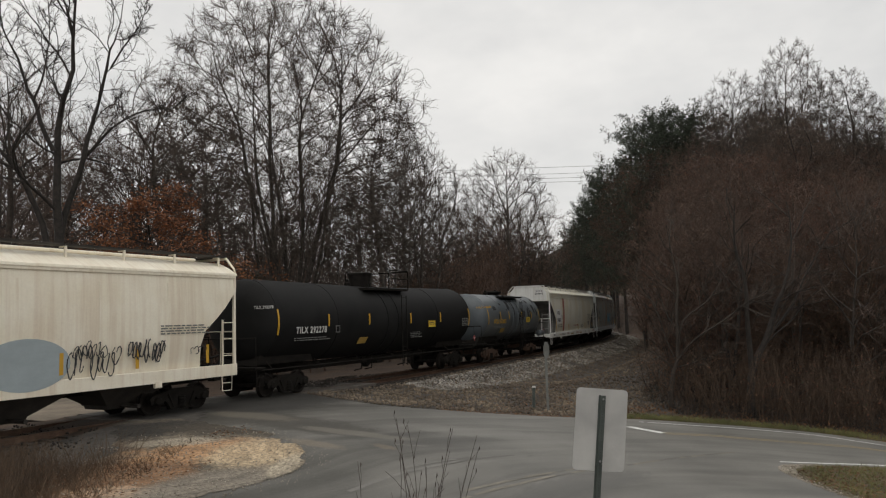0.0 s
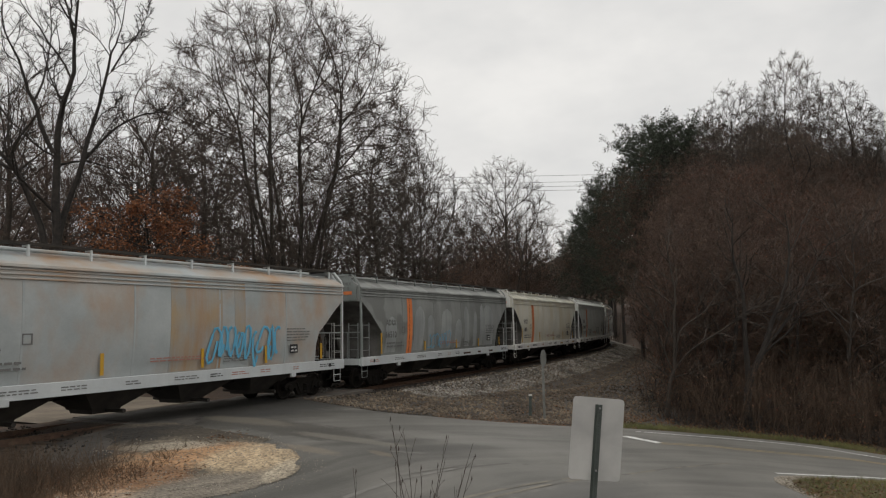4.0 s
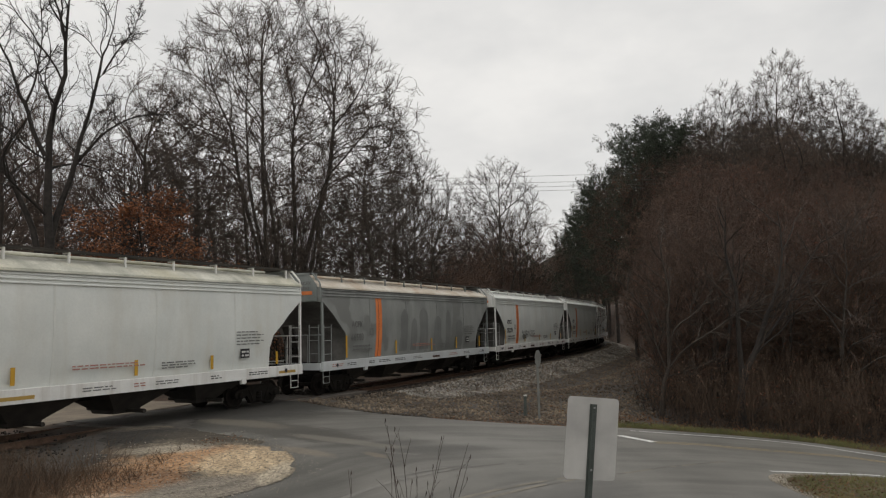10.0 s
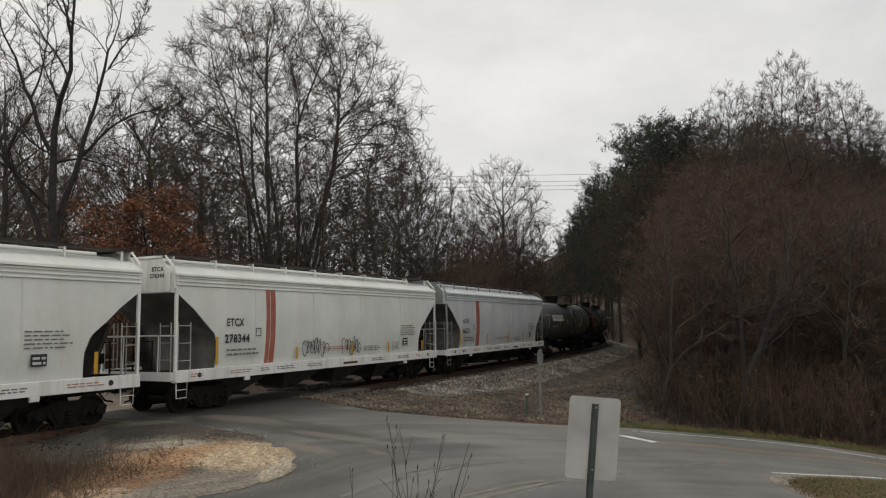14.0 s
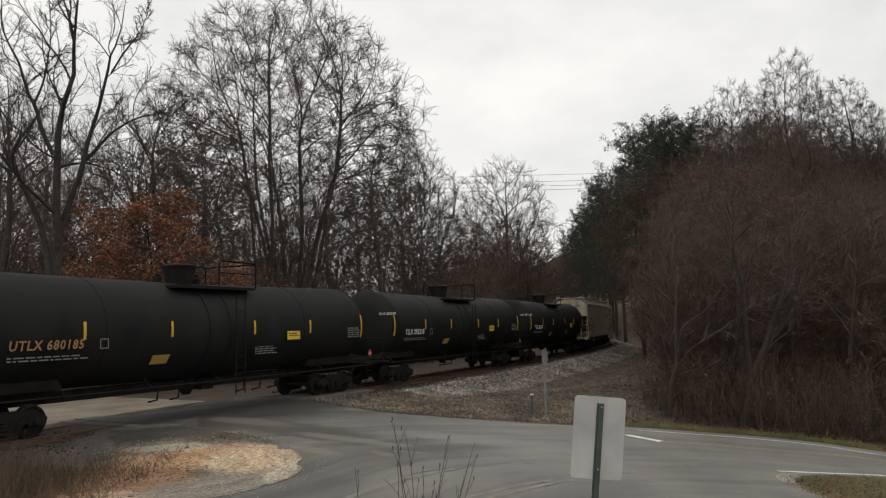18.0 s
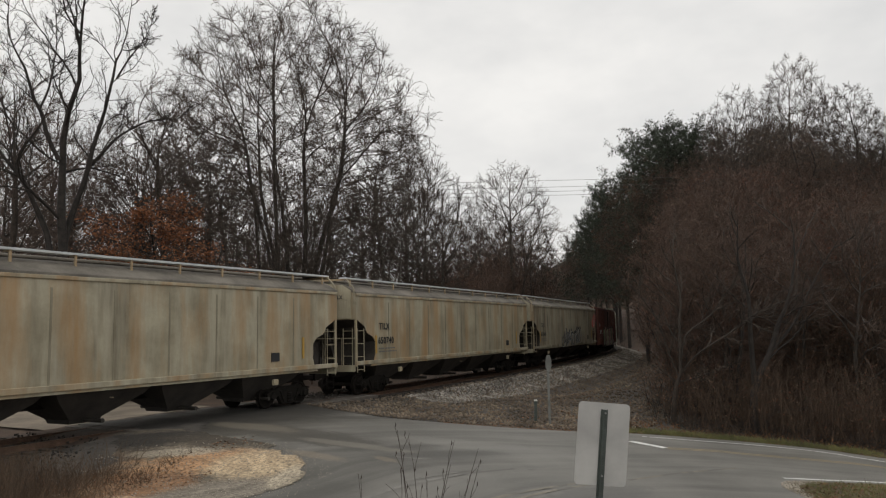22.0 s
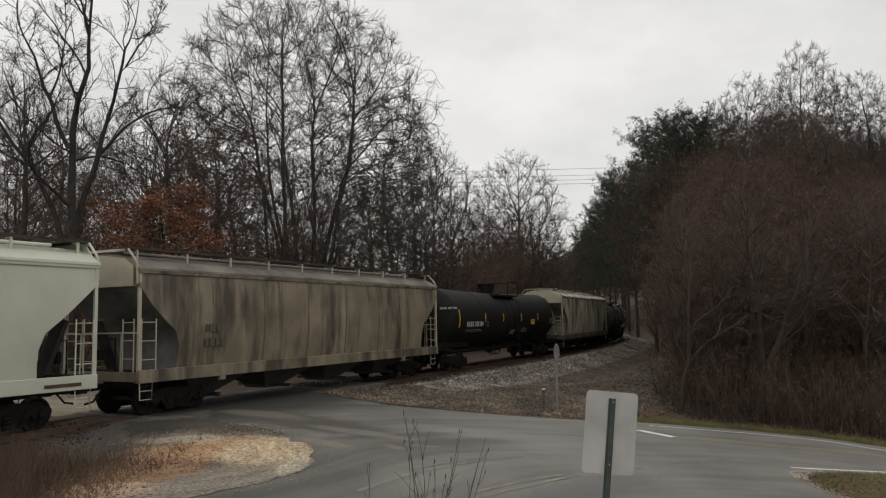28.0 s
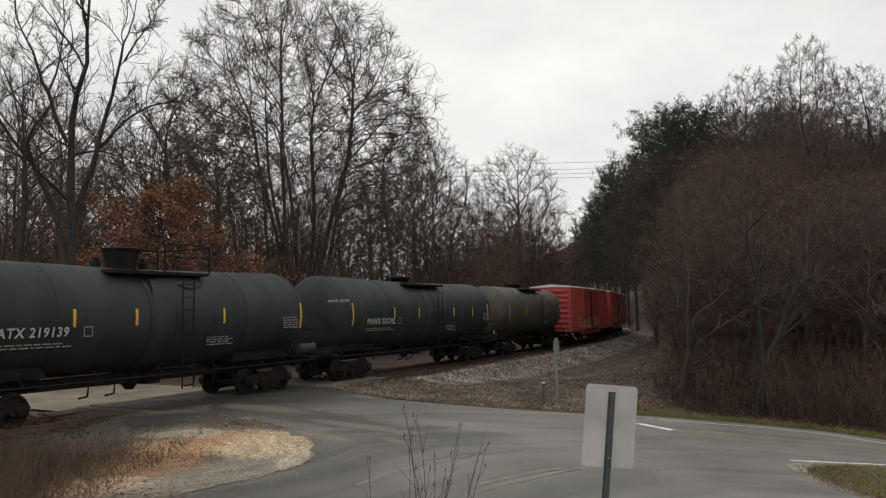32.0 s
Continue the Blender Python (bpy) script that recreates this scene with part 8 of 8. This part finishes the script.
def blades(seed, pts, height, width, lean):
    """Grass: narrow upright blades, each a bent three-sided sliver."""
    rng = np.random.RandomState(seed)
    N = len(pts)
    way = np.stack([rng.normal(0, lean, N), rng.normal(0, lean, N), np.ones(N)], 1)
    return tubes([(*limbs(rng, pts, way, height * rng.uniform(0.5, 1.2, N), np.full(N, width), np.full(N, width * 0.2), 2, -0.12, 0.15), 3)])


def along_edge(rng, line, count, inner, outer):
    p = np.array(line)
    k = rng.uniform(0, len(p) - 1.001, count)
    i = k.astype(int)
    w = (k - i)[:, None]
    q = p[i] * (1 - w) + p[i + 1] * w
    t = unit(p[i + 1] - p[i])
    q = q + np.stack([-t[:, 1], t[:, 0]], 1) * (inner + (outer - inner) * rng.rand(count) ** 1.5)[:, None]
    return np.stack([q[:, 0], q[:, 1], land(q[:, 0], q[:, 1]) + 0.01], 1)


rng = np.random.RandomState(12)
verge = far_edge[24:72]
leaf_litter("verge_leaves", 5, along_edge(rng, verge, 3000, 0.0, 1.2), 0.045, M_dead_leaf, "brown leaves drifted along the road's edge")
tagged(part("verge_grass", quick_mesh("verge_grass", *blades(6, along_edge(rng, far_edge[40:74], 5200, 0.05, 1.3), 0.16, 0.006, 0.4)), M_grass), "thin strip of yellow-green winter grass", "grass", kind="stuff")
tagged(part("brush_leaves", quick_mesh("brush_leaves", *leaf_faces(rng, along_edge(rng, far_edge[40:74], 1700, 1.0, 4.5) + np.array([0, 0, 0.06]), 1, 0.05, 0.06)), M_dead_leaf), "dead leaves under the brush", "fallen leaves", kind="stuff")
# thin upright undergrowth at the wood's edge
ug = along_edge(rng, far_edge[44:74], 3000, 1.8, 9.0)
tagged(part("undergrowth", quick_mesh("undergrowth", *blades(16, ug[ug[:, 0] > 8.4], 0.9, 0.005, 1.1)), M_bark_dark), "tangle of thin brown stems at the wood's edge", "undergrowth", kind="stuff")
# grassy island by the junction
ix, iy = rng.uniform(7.4, 14, 16000), rng.uniform(12.5, 19.0, 16000)
ok = (iy < np.interp(ix, [7.2, 7.5, 8.2, 9.4, 10.8, 12.8], [16.0, 16.9, 18.2, 18.7, 18.8, 17.8]) - 0.06 + 0.08 * np.sin(ix * 9)) & (ix > np.interp(iy, [11, 15.2, 16.6, 17.3, 18], [9.3, 7.85, 7.6, 7.6, 7.85]) + 0.07 * np.sin(iy * 8))
isl = np.stack([ix[ok], iy[ok], land(ix[ok], iy[ok]) + 0.02], 1)
tagged(part("island_grass", quick_mesh("island_grass", *blades(9, isl[::2], 0.15, 0.006, 0.6)), M_grass), "short winter grass on the island", "grass", kind="stuff")
near = isl[1::2]
near = near[rng.rand(len(near)) < np.interp(near[:, 0], [7.6, 8.6, 10], [1.0, 0.75, 0.25])]
leaf_litter("island_leaves", 10, near + np.array([0, 0, 0.03]), 0.05, M_dead_leaf, "orange-brown leaves on the island's grass")
rim = along_edge(rng, island_edge[30:66], 700, -0.12, 0.25)
v, f = pebble_faces(rng, rim + np.array([0, 0, 0.02]), 0.02)
tagged(part("island_rim", quick_mesh("island_rim", v, f), M_pebble), "loose grit round the edge of the island", "gravel", kind="stuff")
# dry weeds between the track and the gravel
wx, wy = rng.uniform(-14, -6.2, 30000), rng.uniform(9, 21.0, 30000)
wd, ws = off_line(wx, wy)
ok = (wd > np.where((wy > 16.2) & (wx > -9.4), 4.6, 2.2)) & (wx < np.interp(wy, [9, 13, 16, 18, 20], [-5.9, -7.0, -7.3, -7.7, -8.8]) + rng.normal(0, 0.45, 30000))
weed = np.stack([wx[ok], wy[ok], land(wx[ok], wy[ok])], 1)
tagged(part("dry_weeds", quick_mesh("dry_weeds", *blades(13, weed[::2], 0.78, 0.006, 0.3)), M_weed), "tall dry brown weeds beside the track", "weeds", kind="stuff")
tagged(part("weed_litter", quick_mesh("weed_litter", *blades(14, weed[1::2], 0.3, 0.007, 0.9)), M_dead_leaf), "matted dead grass under the weeds", "weeds", kind="stuff")
# gravel grains on the apron
gx2, gy2 = rng.uniform(-9, -3, 9000), rng.uniform(11.5, 22, 9000)
ok = (gx2 < np.interp(gy2, [11.5, 13.6, 15.3, 16.2, 17, 17.9, 18.9, 20, 21.1, 22], [-4.4, -3.9, -3.3, -3.05, -3.2, -3.7, -4.4, -5.6, -7, -8.5])) & (gx2 > -8.2 + 0.2 * np.sin(gy2 * 3)) & (gy2 < 18.3 + rng.normal(0, 0.5, 9000))
gp = np.stack([gx2[ok], gy2[ok], land(gx2[ok], gy2[ok], bank=False) + 0.035], 1)
v, f = pebble_faces(rng, gp[::2] + np.array([0, 0, 0.003]), 0.017)
tagged(part("apron_gravel", quick_mesh("apron_gravel", v, f), M_pebble), "loose pale gravel on the clay", "gravel", kind="stuff")

sp = along_edge(rng, near_edge[14:66], 500, 0.15, -0.7)
v, f = pebble_faces(rng, sp + np.array([0, 0, 0.018]), 0.009)
tagged(part("spilt_grit", quick_mesh("spilt_grit", v, f), M_pebble), "tan grit spilt onto the asphalt", "gravel", kind="stuff")
lx, ly = rng.uniform(-9, -4.0, 8000), rng.uniform(11.5, 20, 8000)
clear = off_line(lx, ly)[0] > 5.2
ok = clear & (rng.rand(8000) < smooth((-4.9 - lx + 0.5 * np.sin(ly * 2.1)) / 2.2))
leaf_litter("apron_leaves", 15, np.stack([lx[ok], ly[ok], land(lx[ok], ly[ok], bank=False) + 0.04], 1), 0.045, M_dead_leaf, "brown leaves blown over the gravel")

bx, by, _ = on_line(rng.uniform(-4, 45, 4200), 3.4 + 9.0 * rng.rand(4200) ** 0.5)
ok = off_road(bx, by, 0, 0)
leaf_litter("bank_leaves", 25, np.stack([bx[ok], by[ok], np.maximum(land(bx[ok], by[ok]), np.where(abs(off_line(bx[ok], by[ok])[0]) < 4.9, -0.2 - (abs(off_line(bx[ok], by[ok])[0]) - 2.55) * 0.532, -9)) + 0.06], 1), 0.05, M_dead_leaf, "brown leaves caught among the stones of the bank")
ok = clear & (lx < -6.0)
gs = np.stack([lx[ok], ly[ok], land(lx[ok], ly[ok], bank=False) + 0.03], 1)[::2]
tagged(part("thin_weeds", quick_mesh("thin_weeds", *blades(19, gs, 0.3, 0.005, 0.5)), M_weed), "thin dry weeds growing into the gravel", "weeds", kind="stuff")

# ---- signs and posts ----
def rounded_plate(w, h, r, t):
    out = []
    for cx, cz, q0 in ((w / 2 - r, h / 2 - r, 0), (-w / 2 + r, h / 2 - r, 90), (-w / 2 + r, -h / 2 + r, 180), (w / 2 - r, -h / 2 + r, 270)):
        out += [(cx + r * math.cos(radians(q0 + a)), cz + r * math.sin(radians(q0 + a))) for a in (0, 22, 45, 68, 90)]
    return Geo().prism(out, -t / 2, t / 2)


def road_sign():
    ob = thing("road_sign", "back of a bare aluminium road sign on a leaning channel post", "road sign", m=pose(1.51, 8.85, -0.82, 0, 6.2, 8))
    part("plate", rounded_plate(0.615, 0.93, 0.045, 0.003), M_alu, ob, "blank grey aluminium back", pose(0, 0, 2.07))
    g = Geo()
    # hat-shaped channel, open to the camera
    sec = [(-0.042, 0.0), (-0.026, 0.0), (-0.018, -0.034), (0.018, -0.034), (0.026, 0.0), (0.042, 0.0), (0.042, -0.004), (0.029, -0.004), (0.021, -0.038), (-0.021, -0.038), (-0.029, -0.004), (-0.042, -0.004)]
    g.loft([[(a, b - 0.004, z) for a, b in sec] for z in (-0.3, 2.46)])
    post = part("post", g, M_post_green, ob, "dark green steel channel post")
    for i in range(60):
        part("bolt_hole", shared("bolt_hole", lambda: Geo().lathe([(-0.0006, 0.006), (0.0006, 0.006)], "y", 8)), M_black_text, post, "", pose(0, -0.0425, 0.6 + i * 0.0305))
    for z in (2.42, 1.72):
        part("bolt", shared("sign_bolt", lambda: Geo().lathe([(-0.012, 0.0), (-0.012, 0.011), (0, 0.013), (0.002, 0.0)], "y", 6)), M_galv, ob, "", pose(0, -0.043, z))


road_sign()


M_dull = surface("weathered_sign_steel", (0.12, 0.122, 0.112), (0.2, 0.203, 0.188), 2, 0.7, 0.1, 30)


def crossing_sign():
    z = float(land(3.45, 26.9))
    ob = thing("crossing_sign", "thin post with a small octagonal sign seen edge-on", "road sign", m=pose(3.45, 26.9, z, 0, 0, 0))
    part("post", Geo().box(0, 0, 1.1, 0.08, 0.07, 2.5, 0.01), M_dull, ob, "grey steel post")
    part("plate", Geo().prism([(0.31 * math.cos(radians(22.5 + 45 * i)), 0.31 * math.sin(radians(22.5 + 45 * i))) for i in range(8)], -0.004, 0.004), M_dull, ob, "grey octagonal plate", pose(0.02, -0.05, 2.12, 0, 0, 62))
    mk = thing("marker_post", "short green marker post with a pale cap", "marker post", m=pose(3.0, 27.3, float(land(3.0, 27.3)), 0, 2, 0))
    part("post", Geo().box(0, 0, 0.35, 0.1, 0.06, 0.8, 0.01), M_post_green, mk)
    part("cap", Geo().box(0, 0, 0.77, 0.12, 0.08, 0.05, 0.01), M_white_line, mk, "pale cap")


crossing_sign()

# ---- overhead wires across the valley ----
M_wire = plain("aluminium_wire", (0.1, 0.1, 0.105), 0.5)
for dz in (0.0, -0.58, -0.97, -1.31):
    pts = [(-70 + 140 * k, 65, 15.4 + dz + 0.7 * (2 * k - 1) ** 2) for k in np.linspace(0, 1, 31)]
    tagged(part("overhead_wire", Geo().tube(pts, 0.014, 5), M_wire), "thin overhead wire across the valley", "wire", "overhead wires")

# ---- dry stems close to the camera ----
M_stem = surface("dry_stem", (0.035, 0.025, 0.022), (0.08, 0.055, 0.045), 6, 0.9, 0.3, 40)
rng = np.random.RandomState(31)
for deg, d, top, lx, n in ((-4.0, 4.0, 2.07, 0.0, 4), (-3.95, 4.05, 2.0, 0.05, 3), (-6.0, 4.2, 1.92, -0.1, 1), (-2.2, 4.1, 1.95, 0.32, 2), (-1.9, 4.3, 1.9, 0.2, 2), (-3.2, 4.0, 1.86, 0.3, 2), (-6.6, 4.3, 1.8, 0.02, 1), (-1.1, 4.2, 1.84, 0.34, 1), (-8.6, 4.2, 1.78, 0.1, 1), (-2.6, 3.9, 1.82, 0.12, 2), (-4.6, 4.1, 1.7, -0.1, 1)):
    x, y = at_bearing(deg + 2.4, d)
    z0 = float(land(x, y))
    st = thing("dry_stem", "dry brown weed stem with thin side shoots", "weed stem", "dry stems by the camera", m=pose(x - lx, y, z0))
    t0 = limbs(rng, np.zeros((1, 3)), np.array([[lx * 0.8, 0.02, top - z0]]), np.array([top - z0 + abs(lx) * 0.2]), np.array([0.0048]), np.array([0.0012]), 9, 0.0, 0.05)
    part("stem", quick_mesh("stem", *tubes([(*t0, 6)]), True), M_stem, st)
    l1 = sprout(rng, *t0, 1 + 2 * n, 0.5, 0.97, 26, 0.13, 0.5, 3, 0.06, 0.1, 0.01, 0.0012)
    for j in range(len(l1[0])):
        part("side_shoot", quick_mesh("side_shoot", *tubes([(l1[0][j:j + 1], l1[1][j:j + 1], 4)])), M_stem, st)
    pod = [l1[0][j, -1] for j in range(0, len(l1[0]), 2)]
    for q in pod:
        part("seed_head", Geo().tube([tuple(q), tuple(q + np.array([0.004, 0, 0.012])), tuple(q + np.array([0.003, 0, 0.026]))], [0.0015, 0.0035, 0.0012], 5), M_stem, st)


# ---- what moves: the train rolls along the line ----
def rolled(t):
    """How far the train has come by t seconds."""
    return 15.3826 * t - 0.0048125 * t * t + 0.00015482 * t ** 3


def motions():
    for i, car in CARS.items():
        mid, base = JOIN[i] - LEN[i] / 2, car["bogies"]
        rows, turns = [], ([], [])
        for t in np.arange(0, 32.01, 0.5):
            s = mid - rolled(t)
            ax, ay, aa = on_line(s - base)
            bx, by, ba = on_line(s + base)
            head = math.atan2(by - ay, bx - ax)
            rows.append((t, pose((ax + bx) / 2, (ay + by) / 2, 0, 0, 0, math.degrees(head))))
            turns[0].append((t, pose(-base, 0, 0, 0, 0, math.degrees(aa - head))))
            turns[1].append((t, pose(base, 0, 0, 0, 0, math.degrees(ba - head))))
        walk(car, rows)
        for b, r in zip([o for o in car.children if o.name.startswith("bogie")], turns):
            walk(b, r)


motions()
